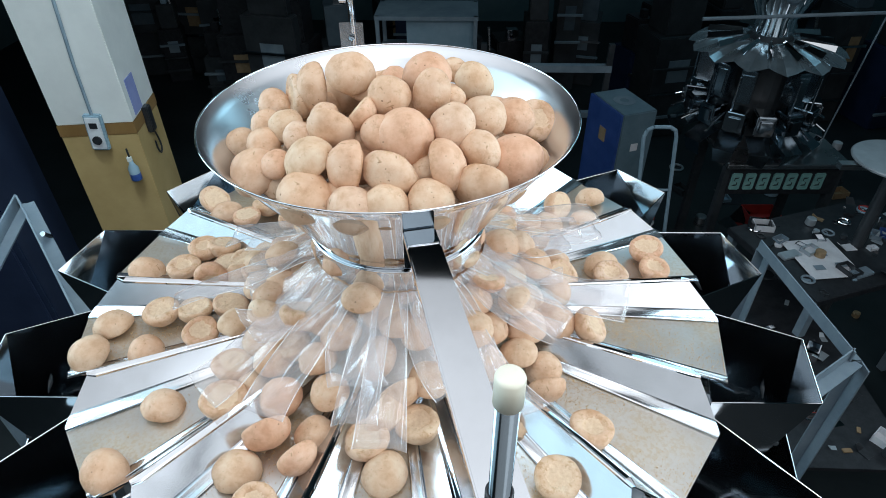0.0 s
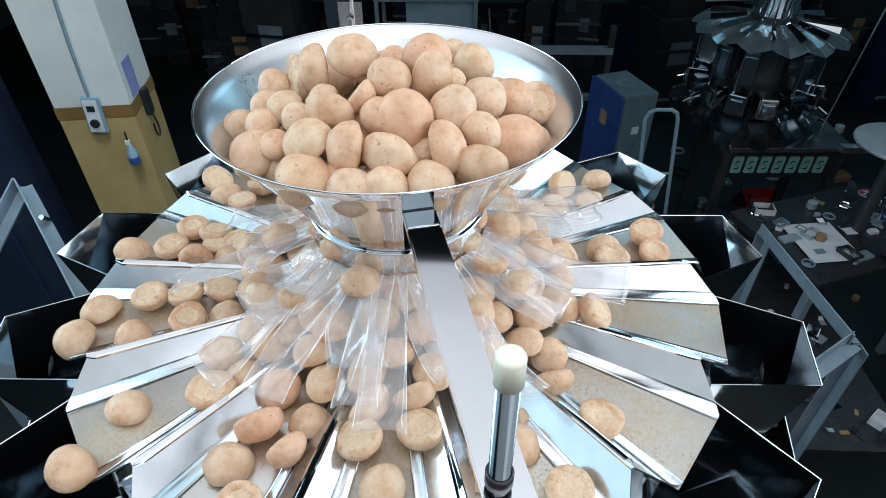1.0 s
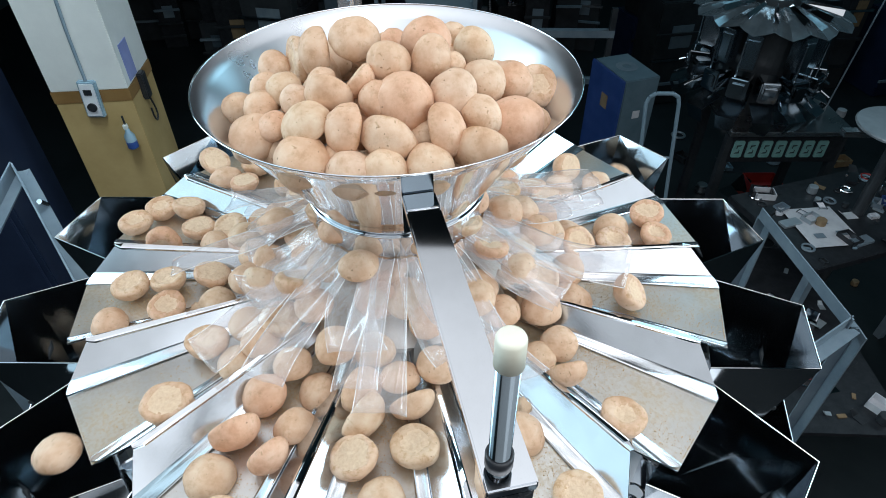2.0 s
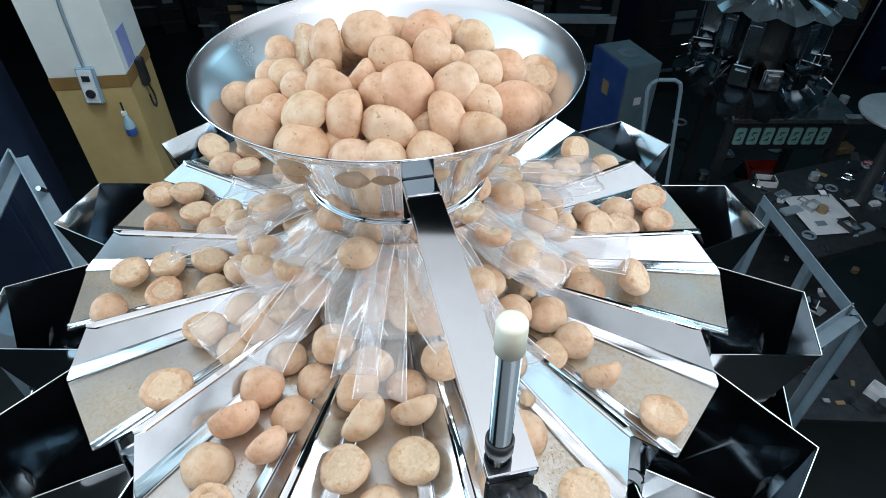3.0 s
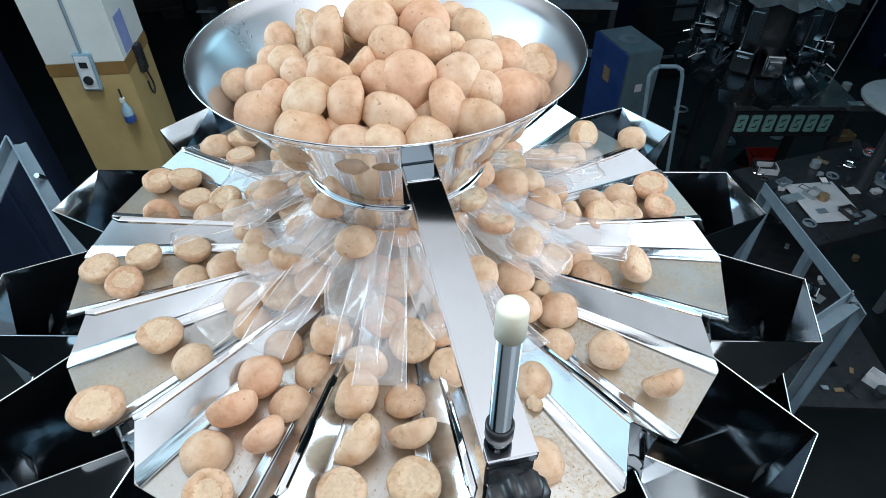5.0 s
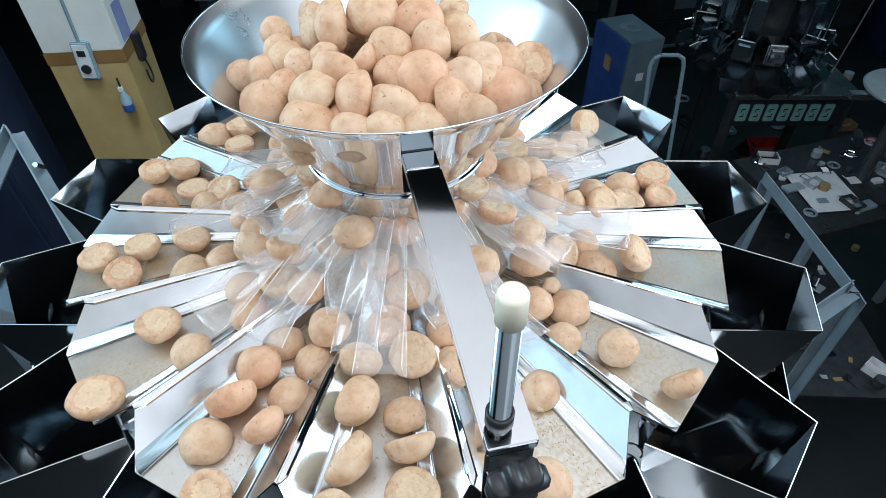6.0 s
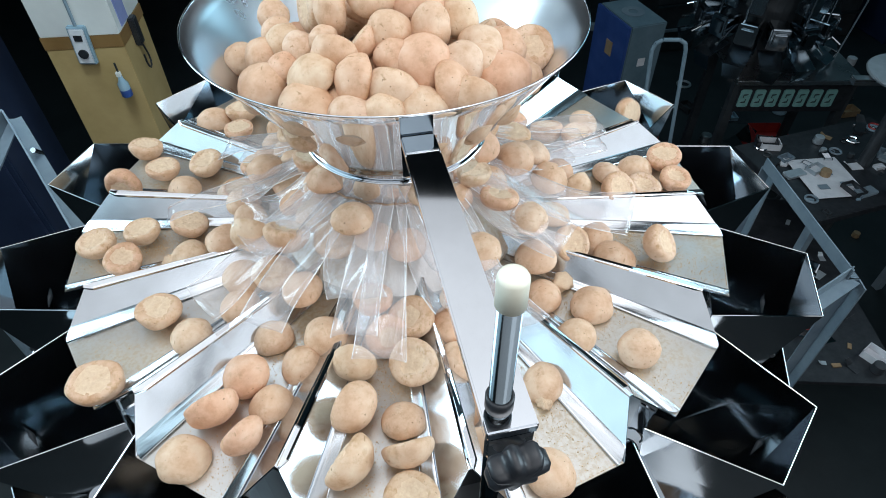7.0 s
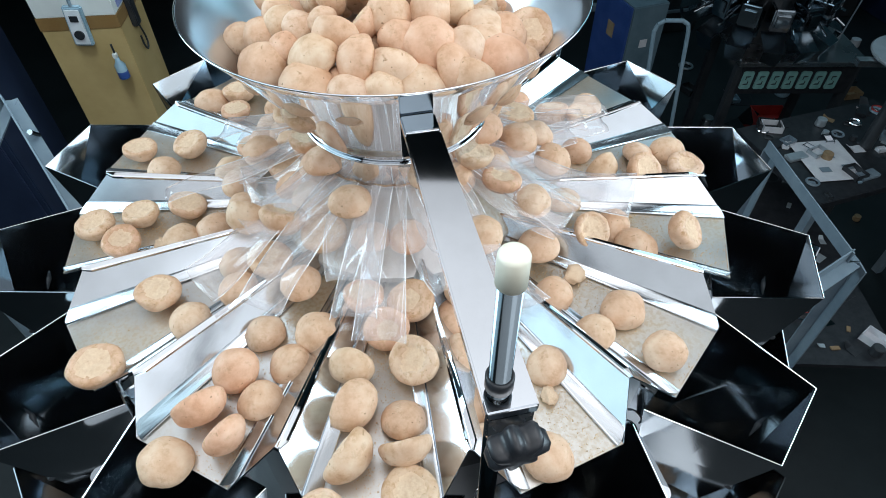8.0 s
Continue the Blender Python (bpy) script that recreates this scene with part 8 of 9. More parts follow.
    heap(next(pieces), 0.03, (0.03, -0.63, 0.77), [(0, 0.0265, -0.1022, 0.3152), (1, 0.0267, -0.1021, 0.3136), (2.1, 0.027, -0.1019, 0.3115), (3.4, 0.0278, -0.1014, 0.3046), (4, 0.0278, -0.1014, 0.3046), (4.7, 0.0285, -0.1015, 0.3039), (6, 0.0452, -0.1031, 0.2881), (7.5, 0.0472, -0.1032, 0.2862), (8, 0.052, -0.1037, 0.2816)])
    heap(next(pieces), 0.0204, (-0.38, -0.62, 0.69), [(0, 0.0006, -0.101, 0.3173), (1, 0.0006, -0.1016, 0.3154), (2.1, 0.0006, -0.1023, 0.3129), (3.4, 0.0006, -0.1048, 0.3048), (4, 0.0006, -0.1048, 0.3048), (4.7, 0.0012, -0.1047, 0.3043), (6, 0.0151, -0.1017, 0.2924), (7.5, 0.0167, -0.1013, 0.2911), (8, 0.0207, -0.1004, 0.2876)])
    heap(next(pieces), 0.0252, (0.13, -0.66, 0.74), [(0, 0.0735, -0.0789, 0.3143), (1, 0.074, -0.08, 0.3122), (2.1, 0.0747, -0.0814, 0.3093), (3.4, 0.0768, -0.086, 0.2999), (4, 0.0768, -0.086, 0.2999), (4.7, 0.077, -0.0865, 0.2991), (6, 0.0812, -0.0969, 0.2818), (7.5, 0.0816, -0.0981, 0.2798), (8, 0.0828, -0.1011, 0.2748)])
    heap(next(pieces), 0.0267, (0.93, -0.17, 0.33), [(0, 0.0665, -0.1284, 0.2975), (1, 0.0664, -0.1278, 0.2961), (2.1, 0.0662, -0.1271, 0.2942), (3.4, 0.0657, -0.1246, 0.2882), (4, 0.0657, -0.1246, 0.2882), (4.7, 0.0659, -0.1246, 0.2876), (6, 0.0721, -0.1232, 0.2742), (7.5, 0.0729, -0.1231, 0.2726), (8, 0.0746, -0.1227, 0.2687)])
    heap(next(pieces), 0.0288, (-0.12, -0.93, -0.34), [(0, 0.1054, -0.1337, 0.2785), (1, 0.1049, -0.1326, 0.2778), (2.1, 0.1042, -0.1311, 0.2769), (3.4, 0.1021, -0.1262, 0.2739), (4, 0.1021, -0.1262, 0.2739), (4.7, 0.1018, -0.1262, 0.2735), (6, 0.0939, -0.1266, 0.2647), (7.5, 0.093, -0.1267, 0.2636), (8, 0.0907, -0.1268, 0.2611)])
    heap(next(pieces), 0.03, (0.13, -0.66, 0.74), [(0, 0.1398, -0.0895, 0.2819), (1, 0.1394, -0.088, 0.2811), (2.1, 0.1389, -0.086, 0.2801), (3.4, 0.1371, -0.0796, 0.277), (4, 0.1371, -0.0796, 0.277), (4.7, 0.1366, -0.0801, 0.2765), (6, 0.1241, -0.0924, 0.2668), (7.5, 0.1226, -0.0938, 0.2657), (8, 0.119, -0.0974, 0.2629)])
    heap(next(pieces), 0.0221, (0.03, -0.58, 0.82), [(0, 0.1033, -0.0984, 0.2982), (1, 0.1034, -0.098, 0.2967), (2.1, 0.1036, -0.0975, 0.2946), (3.4, 0.1041, -0.0957, 0.2878), (4, 0.1041, -0.0957, 0.2878), (4.7, 0.1042, -0.0953, 0.2874), (6, 0.1049, -0.085, 0.2778), (7.5, 0.1049, -0.0838, 0.2766), (8, 0.1051, -0.0809, 0.2738)])
    heap(next(pieces), 0.0187, (0.34, -0.54, 0.77), [(0, 0.1655, -0.0508, 0.2622), (1, 0.1656, -0.0495, 0.2618), (2.1, 0.1657, -0.0479, 0.2613), (3.4, 0.166, -0.0425, 0.2598), (4, 0.166, -0.0425, 0.2598), (4.7, 0.1655, -0.0433, 0.2595), (6, 0.1528, -0.0635, 0.2529), (7.5, 0.1513, -0.0658, 0.2521), (8, 0.1477, -0.0717, 0.2502)])
    heap(next(pieces), 0.0195, (0.03, -0.74, 0.67), [(0, 0.0487, -0.1198, 0.2843), (1, 0.049, -0.1193, 0.2828), (2.1, 0.0493, -0.1187, 0.2808), (3.4, 0.0505, -0.1167, 0.2745), (4, 0.0505, -0.1167, 0.2745), (4.7, 0.0505, -0.1163, 0.2741), (6, 0.0517, -0.1068, 0.2654), (7.5, 0.0518, -0.1057, 0.2644), (8, 0.0521, -0.1029, 0.2618)])
    heap(next(pieces), 0.0295, (-0.08, -0.41, 0.91), [(0, -0.069, -0.1596, 0.2755), (1, -0.0692, -0.1587, 0.2745), (2.1, -0.0694, -0.1574, 0.2732), (3.4, -0.07, -0.1532, 0.2688), (4, -0.07, -0.1532, 0.2688), (4.7, -0.0698, -0.153, 0.2685), (6, -0.0647, -0.1478, 0.2616), (7.5, -0.0641, -0.1472, 0.2608), (8, -0.0626, -0.1457, 0.2588)])
    heap(next(pieces), 0.019, (0.03, -0.58, 0.82), [(0, -0.0328, -0.1516, 0.2757), (1, -0.0328, -0.1505, 0.2748), (2.1, -0.0327, -0.1491, 0.2736), (3.4, -0.0326, -0.1445, 0.2698), (4, -0.0326, -0.1445, 0.2698), (4.7, -0.0325, -0.1441, 0.2694), (6, -0.0308, -0.135, 0.2612), (7.5, -0.0306, -0.1339, 0.2602), (8, -0.0301, -0.1313, 0.2579)])
    heap(next(pieces), 0.0242, (0.03, -0.58, 0.82), [(0, -0.0206, -0.1755, 0.2728), (1, -0.0203, -0.1745, 0.2714), (2.1, -0.0199, -0.1732, 0.2695), (3.4, -0.0186, -0.1688, 0.2635), (4, -0.0186, -0.1688, 0.2635), (4.7, -0.0187, -0.1685, 0.2633), (6, -0.0196, -0.162, 0.2589), (7.5, -0.0197, -0.1612, 0.2584), (8, -0.02, -0.1593, 0.2571)])
    heap(next(pieces), 0.023, (0.13, -0.66, 0.74), [(0, 0.0126, -0.1724, 0.2764), (1, 0.0124, -0.172, 0.275), (2.1, 0.0122, -0.1715, 0.2732), (3.4, 0.0114, -0.17, 0.2672), (4, 0.0114, -0.17, 0.2672), (4.7, 0.0114, -0.1696, 0.2671), (6, 0.0122, -0.1593, 0.2629), (7.5, 0.0122, -0.1581, 0.2624), (8, 0.0124, -0.1551, 0.2612)])
    heap(next(pieces), 0.0249, (0.24, -0.56, 0.8), [(0, 0.0558, -0.1652, 0.2751), (1, 0.0556, -0.1646, 0.274), (2.1, 0.0553, -0.1638, 0.2724), (3.4, 0.0545, -0.1613, 0.2674), (4, 0.0545, -0.1613, 0.2674), (4.7, 0.0543, -0.1609, 0.2673), (6, 0.0492, -0.152, 0.263), (7.5, 0.0486, -0.151, 0.2625), (8, 0.0471, -0.1484, 0.2613)])
    heap(next(pieces), 0.014, (0.43, -0.59, 0.68), [(0, 0.074, -0.0338, 0.3264), (1, 0.0738, -0.0354, 0.3245), (2.1, 0.0736, -0.0376, 0.3219), (3.4, 0.0728, -0.0447, 0.3136), (4, 0.0728, -0.0447, 0.3136), (4.7, 0.0728, -0.0443, 0.3131), (6, 0.0737, -0.0347, 0.3024), (7.5, 0.0738, -0.0336, 0.3012), (8, 0.0741, -0.0308, 0.2981)])
    heap(next(pieces), 0.026, (0.02, -0.49, 0.87), [(0, -0.0663, 0.0295, 0.3006), (1, -0.0701, 0.0298, 0.2973), (2.1, -0.0751, 0.0303, 0.2929), (3.4, -0.0913, 0.0318, 0.2785), (4, -0.0913, 0.0318, 0.2785), (4.7, -0.0879, 0.0292, 0.2689), (6, -0.0098, -0.0305, 0.0495), (7.5, -0.0008, -0.0374, 0.0241), (8, 0.0219, -0.0547, -0.0395)])
    heap(next(pieces), 0.0189, (0.03, -0.58, 0.82), [(0, -0.0201, -0.0782, 0.2968), (1, -0.0202, -0.0787, 0.2949), (2.1, -0.0202, -0.0794, 0.2924), (3.4, -0.0205, -0.0817, 0.2842), (4, -0.0205, -0.0817, 0.2842), (4.7, -0.0201, -0.0817, 0.2837), (6, -0.0108, -0.0827, 0.2715), (7.5, -0.0097, -0.0828, 0.27), (8, -0.007, -0.083, 0.2665)])
    heap(next(pieces), 0.0216, (0.03, -0.58, 0.82), [(0, 0.0871, -0.0843, 0.278), (1, 0.0869, -0.0843, 0.2765), (2.1, 0.0867, -0.0842, 0.2743), (3.4, 0.086, -0.0842, 0.2675), (4, 0.086, -0.0842, 0.2675), (4.7, 0.0864, -0.0837, 0.267), (6, 0.0959, -0.0715, 0.2546), (7.5, 0.097, -0.0701, 0.2532), (8, 0.0998, -0.0666, 0.2496)])
    heap(next(pieces), 0.0216, (-0.08, -0.58, 0.81), [(0, -0.1064, -0.1104, 0.2621), (1, -0.1059, -0.11, 0.261), (2.1, -0.1053, -0.1094, 0.2594), (3.4, -0.1033, -0.1074, 0.2543), (4, -0.1033, -0.1074, 0.2543), (4.7, -0.1032, -0.1071, 0.2539), (6, -0.1025, -0.0992, 0.2443), (7.5, -0.1024, -0.0983, 0.2432), (8, -0.1022, -0.0961, 0.2404)])
    heap(next(pieces), 0.0218, (0.03, -0.58, 0.82), [(0, 0.0306, -0.1386, 0.2686), (1, 0.0305, -0.138, 0.2672), (2.1, 0.0304, -0.1373, 0.2653), (3.4, 0.0302, -0.135, 0.2591), (4, 0.0302, -0.135, 0.2591), (4.7, 0.0302, -0.1345, 0.2588), (6, 0.0305, -0.1221, 0.2519), (7.5, 0.0305, -0.1207, 0.2511), (8, 0.0306, -0.1171, 0.2491)])
    heap(next(pieces), 0.0221, (0.03, -0.58, 0.82), [(0, 0.1356, -0.0898, 0.2517), (1, 0.1355, -0.0888, 0.251), (2.1, 0.1353, -0.0874, 0.2501), (3.4, 0.1348, -0.083, 0.2471), (4, 0.1348, -0.083, 0.2471), (4.7, 0.1345, -0.083, 0.2467), (6, 0.1257, -0.0837, 0.2367), (7.5, 0.1247, -0.0838, 0.2355), (8, 0.1222, -0.084, 0.2326)])
    heap(next(pieces), 0.0233, (-0.28, -0.56, 0.78), [(0, -0.1502, -0.0245, 0.2391), (1, -0.1494, -0.0283, 0.2393), (2.1, -0.1484, -0.0334, 0.2396), (3.4, -0.1449, -0.0499, 0.2405), (4, -0.1449, -0.0499, 0.2405), (4.7, -0.1447, -0.0492, 0.2401), (6, -0.1414, -0.0344, 0.2305), (7.5, -0.141, -0.0327, 0.2294), (8, -0.14, -0.0284, 0.2267)])
    heap(next(pieces), 0.03, (0.02, -0.49, 0.87), [(0, -0.0065, 0.0351, 0.0909), (1, -0.0058, 0.0308, 0.0851), (2.1, -0.0049, 0.0251, 0.0774), (3.4, -0.0018, 0.0065, 0.0523), (4, -0.0018, 0.0065, 0.0523), (4.7, -0.0015, 0.0053, 0.0507), (6, 0.0053, -0.0205, 0.0151), (7.5, 0.0061, -0.0235, 0.0109), (8, 0.008, -0.031, 0.0006)])
    heap(next(pieces), 0.025, (-0.99, 0.13, -0.03), [(0, 0.0296, 0.0034, 0.3123), (2.1, 0.0296, 0.0034, 0.3093), (3.4, 0.0296, 0.0034, 0.3033), (4.7, 0.0296, 0.0034, 0.3033), (6, 0.0284, 0.0032, 0.2903), (8, 0.0281, 0.0032, 0.2853)])
    heap(next(pieces), 0.025, (0.77, -0.64, 0.01), [(0, 0.0007, 0.0326, 0.311), (2.1, 0.0007, 0.0326, 0.308), (3.4, 0.0007, 0.0326, 0.302), (4.7, 0.0007, 0.0326, 0.302), (6, 0.0006, 0.0313, 0.289), (8, 0.0006, 0.0309, 0.284)])
    heap(next(pieces), 0.025, (0.39, 0.34, 0.85), [(0, -0.0277, -0.0037, 0.3131), (2.1, -0.0277, -0.0037, 0.3101), (3.4, -0.0277, -0.0037, 0.3041), (4.7, -0.0277, -0.0037, 0.3041), (6, -0.0266, -0.0035, 0.2911), (8, -0.0264, -0.0035, 0.2861)])
    heap(next(pieces), 0.025, (-0.98, 0.17, -0.03), [(0, 0.0018, -0.0232, 0.3153), (2.1, 0.0018, -0.0232, 0.3123), (3.4, 0.0018, -0.0232, 0.3063), (4.7, 0.0018, -0.0232, 0.3063), (6, 0.0017, -0.0223, 0.2933), (8, 0.0017, -0.0221, 0.2883)])
    heap(next(pieces), 0.025, (0.36, -0.59, 0.72), [(0, 0.0707, 0.0266, 0.2913), (2.1, 0.0707, 0.0266, 0.2883), (3.4, 0.0707, 0.0266, 0.2823), (4.7, 0.0707, 0.0266, 0.2823), (6, 0.0679, 0.0255, 0.2693), (8, 0.0671, 0.0252, 0.2643)])
    heap(next(pieces), 0.025, (0.03, -0.85, 0.53), [(0, 0.0383, 0.0623, 0.2924), (2.1, 0.0383, 0.0623, 0.2894), (3.4, 0.0383, 0.0623, 0.2834), (4.7, 0.0383, 0.0623, 0.2834), (6, 0.0368, 0.0598, 0.2704), (8, 0.0364, 0.0592, 0.2654)])
    heap(next(pieces), 0.025, (0.08, 0.99, -0.11), [(0, -0.0116, 0.0807, 0.2885), (2.1, -0.0116, 0.0807, 0.2855), (3.4, -0.0116, 0.0807, 0.2795), (4.7, -0.0116, 0.0807, 0.2795), (6, -0.0111, 0.0775, 0.2665), (8, -0.011, 0.0766, 0.2615)])
    heap(next(pieces), 0.025, (0.91, -0.38, 0.17), [(0, -0.0446, 0.0577, 0.2925), (2.1, -0.0446, 0.0577, 0.2895), (3.4, -0.0446, 0.0577, 0.2835), (4.7, -0.0446, 0.0577, 0.2835), (6, -0.0428, 0.0554, 0.2705), (8, -0.0424, 0.0548, 0.2655)])
    heap(next(pieces), 0.025, (0.83, -0.52, 0.22), [(0, -0.0801, 0.0068, 0.289), (2.1, -0.0801, 0.0068, 0.286), (3.4, -0.0801, 0.0068, 0.28), (4.7, -0.0801, 0.0068, 0.28), (6, -0.0769, 0.0066, 0.267), (8, -0.076, 0.0065, 0.262)])
    heap(next(pieces), 0.025, (0.4, 0.61, 0.68), [(0, -0.0689, -0.0386, 0.2897), (2.1, -0.0689, -0.0386, 0.2867), (3.4, -0.0689, -0.0386, 0.2807), (4.7, -0.0689, -0.0386, 0.2807), (6, -0.0661, -0.0371, 0.2677), (8, -0.0654, -0.0367, 0.2627)])
    heap(next(pieces), 0.025, (-0.25, -0.49, 0.84), [(0, -0.0185, -0.0768, 0.2896), (2.1, -0.0185, -0.0768, 0.2866), (3.4, -0.0185, -0.0768, 0.2806), (4.7, -0.0185, -0.0768, 0.2806), (6, -0.0178, -0.0738, 0.2676), (8, -0.0176, -0.073, 0.2626)])
    heap(next(pieces), 0.025, (-0.49, 0.27, 0.83), [(0, 0.0294, -0.0676, 0.2921), (2.1, 0.0294, -0.0676, 0.2891), (3.4, 0.0294, -0.0676, 0.2831), (4.7, 0.0294, -0.0676, 0.2831), (6, 0.0282, -0.0649, 0.2701), (8, 0.0279, -0.0642, 0.2651)])
    heap(next(pieces), 0.025, (-0.27, -0.2, 0.94), [(0, 0.0734, -0.034, 0.2888), (2.1, 0.0734, -0.034, 0.2858), (3.4, 0.0734, -0.034, 0.2798), (4.7, 0.0734, -0.034, 0.2798), (6, 0.0705, -0.0326, 0.2668), (8, 0.0697, -0.0323, 0.2618)])
    heap(next(pieces), 0.025, (0.42, 0.89, -0.18), [(0, 0.11, 0.0024, 0.2754), (2.1, 0.11, 0.0024, 0.2724), (3.4, 0.11, 0.0024, 0.2664), (4.7, 0.11, 0.0024, 0.2664), (6, 0.1056, 0.0023, 0.2534), (8, 0.1045, 0.0023, 0.2484)])
    heap(next(pieces), 0.025, (0.58, -0.26, -0.77), [(0, 0.1043, 0.0602, 0.2705), (2.1, 0.1043, 0.0602, 0.2675), (3.4, 0.1043, 0.0602, 0.2615), (4.7, 0.1043, 0.0602, 0.2615), (6, 0.1002, 0.0578, 0.2485), (8, 0.0991, 0.0572, 0.2435)])
    heap(next(pieces), 0.025, (-0.25, -0.67, -0.7), [(0, 0.0515, 0.0955, 0.2761), (2.1, 0.0515, 0.0955, 0.2731), (3.4, 0.0515, 0.0955, 0.2671), (4.7, 0.0515, 0.0955, 0.2671), (6, 0.0495, 0.0917, 0.2541), (8, 0.0489, 0.0907, 0.2491)])
    heap(next(pieces), 0.025, (-0.69, 0.7, 0.19), [(0, 0.0205, 0.1083, 0.2753), (2.1, 0.0205, 0.1083, 0.2723), (3.4, 0.0205, 0.1083, 0.2663), (4.7, 0.0205, 0.1083, 0.2663), (6, 0.0197, 0.104, 0.2533), (8, 0.0195, 0.1029, 0.2483)])
    heap(next(pieces), 0.025, (-0.35, -0.65, 0.68), [(0, -0.0243, 0.1078, 0.2752), (2.1, -0.0243, 0.1078, 0.2722), (3.4, -0.0243, 0.1078, 0.2662), (4.7, -0.0243, 0.1078, 0.2662), (6, -0.0233, 0.1035, 0.2532), (8, -0.0231, 0.1024, 0.2482)])
    heap(next(pieces), 0.025, (0.93, 0.34, 0.15), [(0, -0.0735, 0.0817, 0.2755), (2.1, -0.0735, 0.0817, 0.2725), (3.4, -0.0735, 0.0817, 0.2665), (4.7, -0.0735, 0.0817, 0.2665), (6, -0.0705, 0.0784, 0.2535), (8, -0.0698, 0.0776, 0.2485)])
    heap(next(pieces), 0.025, (-0.23, -0.93, -0.29), [(0, -0.1153, 0.031, 0.2711), (2.1, -0.1153, 0.031, 0.2681), (3.4, -0.1153, 0.031, 0.2621), (4.7, -0.1153, 0.031, 0.2621), (6, -0.1107, 0.0298, 0.2491), (8, -0.1096, 0.0294, 0.2441)])
    heap(next(pieces), 0.025, (0.6, 0.21, 0.77), [(0, -0.1167, -0.0007, 0.2723), (2.1, -0.1167, -0.0007, 0.2693), (3.4, -0.1167, -0.0007, 0.2633), (4.7, -0.1167, -0.0007, 0.2633), (6, -0.112, -0.0006, 0.2503), (8, -0.1109, -0.0006, 0.2453)])
    heap(next(pieces), 0.025, (-0.06, 0.96, -0.28), [(0, -0.0896, -0.0631, 0.2756), (2.1, -0.0896, -0.0631, 0.2726), (3.4, -0.0896, -0.0631, 0.2666), (4.7, -0.0896, -0.0631, 0.2666), (6, -0.086, -0.0605, 0.2536), (8, -0.0851, -0.0599, 0.2486)])
    heap(next(pieces), 0.025, (0.81, -0.58, -0.13), [(0, -0.0761, -0.0836, 0.274), (2.1, -0.0761, -0.0836, 0.271), (3.4, -0.0761, -0.0836, 0.265), (4.7, -0.0761, -0.0836, 0.265), (6, -0.0731, -0.0803, 0.252), (8, -0.0723, -0.0795, 0.247)])
    heap(next(pieces), 0.025, (-0.12, -0.05, 0.99), [(0, -0.0223, -0.1053, 0.2765), (2.1, -0.0223, -0.1053, 0.2735), (3.4, -0.0223, -0.1053, 0.2675), (4.7, -0.0223, -0.1053, 0.2675), (6, -0.0214, -0.1011, 0.2545), (8, -0.0212, -0.1, 0.2495)])
    heap(next(pieces), 0.025, (-0.43, -0.17, 0.89), [(0, 0.0315, -0.1039, 0.2761), (2.1, 0.0315, -0.1039, 0.2731), (3.4, 0.0315, -0.1039, 0.2671), (4.7, 0.0315, -0.1039, 0.2671), (6, 0.0303, -0.0997, 0.2541), (8, 0.03, -0.0987, 0.2491)])
    heap(next(pieces), 0.025, (0.18, -0.98, -0.09), [(0, 0.0872, -0.0851, 0.2696), (2.1, 0.0872, -0.0851, 0.2666), (3.4, 0.0872, -0.0851, 0.2606), (4.7, 0.0872, -0.0851, 0.2606), (6, 0.0837, -0.0817, 0.2476), (8, 0.0828, -0.0808, 0.2426)])
    heap(next(pieces), 0.025, (0.66, -0.41, 0.63), [(0, 0.1058, -0.0418, 0.2737), (2.1, 0.1058, -0.0418, 0.2707), (3.4, 0.1058, -0.0418, 0.2647), (4.7, 0.1058, -0.0418, 0.2647), (6, 0.1016, -0.0401, 0.2517), (8, 0.1005, -0.0397, 0.2467)])
    heap(next(pieces), 0.025, (-0.25, 0.72, -0.65), [(0, 0.1494, 0.0235, 0.2502), (2.1, 0.1494, 0.0235, 0.2472), (3.4, 0.1494, 0.0235, 0.2412), (4.7, 0.1494, 0.0235, 0.2412), (6, 0.1434, 0.0226, 0.2282), (8, 0.1419, 0.0223, 0.2232)])
    heap(next(pieces), 0.025, (-0.73, -0.19, -0.66), [(0, 0.1386, 0.0663, 0.2486), (2.1, 0.1386, 0.0663, 0.2456), (3.4, 0.1386, 0.0663, 0.2396), (4.7, 0.1386, 0.0663, 0.2396), (6, 0.1331, 0.0637, 0.2266), (8, 0.1317, 0.063, 0.2216)])
    heap(next(pieces), 0.025, (-0.47, 0.88, -0.05), [(0, 0.1234, 0.0952, 0.2471), (2.1, 0.1234, 0.0952, 0.2441), (3.4, 0.1234, 0.0952, 0.2381), (4.7, 0.1234, 0.0952, 0.2381), (6, 0.1185, 0.0914, 0.2251), (8, 0.1173, 0.0904, 0.2201)])
    heap(next(pieces), 0.025, (-0.34, -0.62, -0.71), [(0, 0.0766, 0.1202, 0.256), (2.1, 0.0766, 0.1202, 0.253), (3.4, 0.0766, 0.1202, 0.247), (4.7, 0.0766, 0.1202, 0.247), (6, 0.0735, 0.1154, 0.234), (8, 0.0727, 0.1141, 0.229)])
    heap(next(pieces), 0.025, (-0.23, -0.9, 0.38), [(0, 0.036, 0.1411, 0.2539), (2.1, 0.036, 0.1411, 0.2509), (3.4, 0.036, 0.1411, 0.2449), (4.7, 0.036, 0.1411, 0.2449), (6, 0.0345, 0.1354, 0.2319), (8, 0.0342, 0.134, 0.2269)])
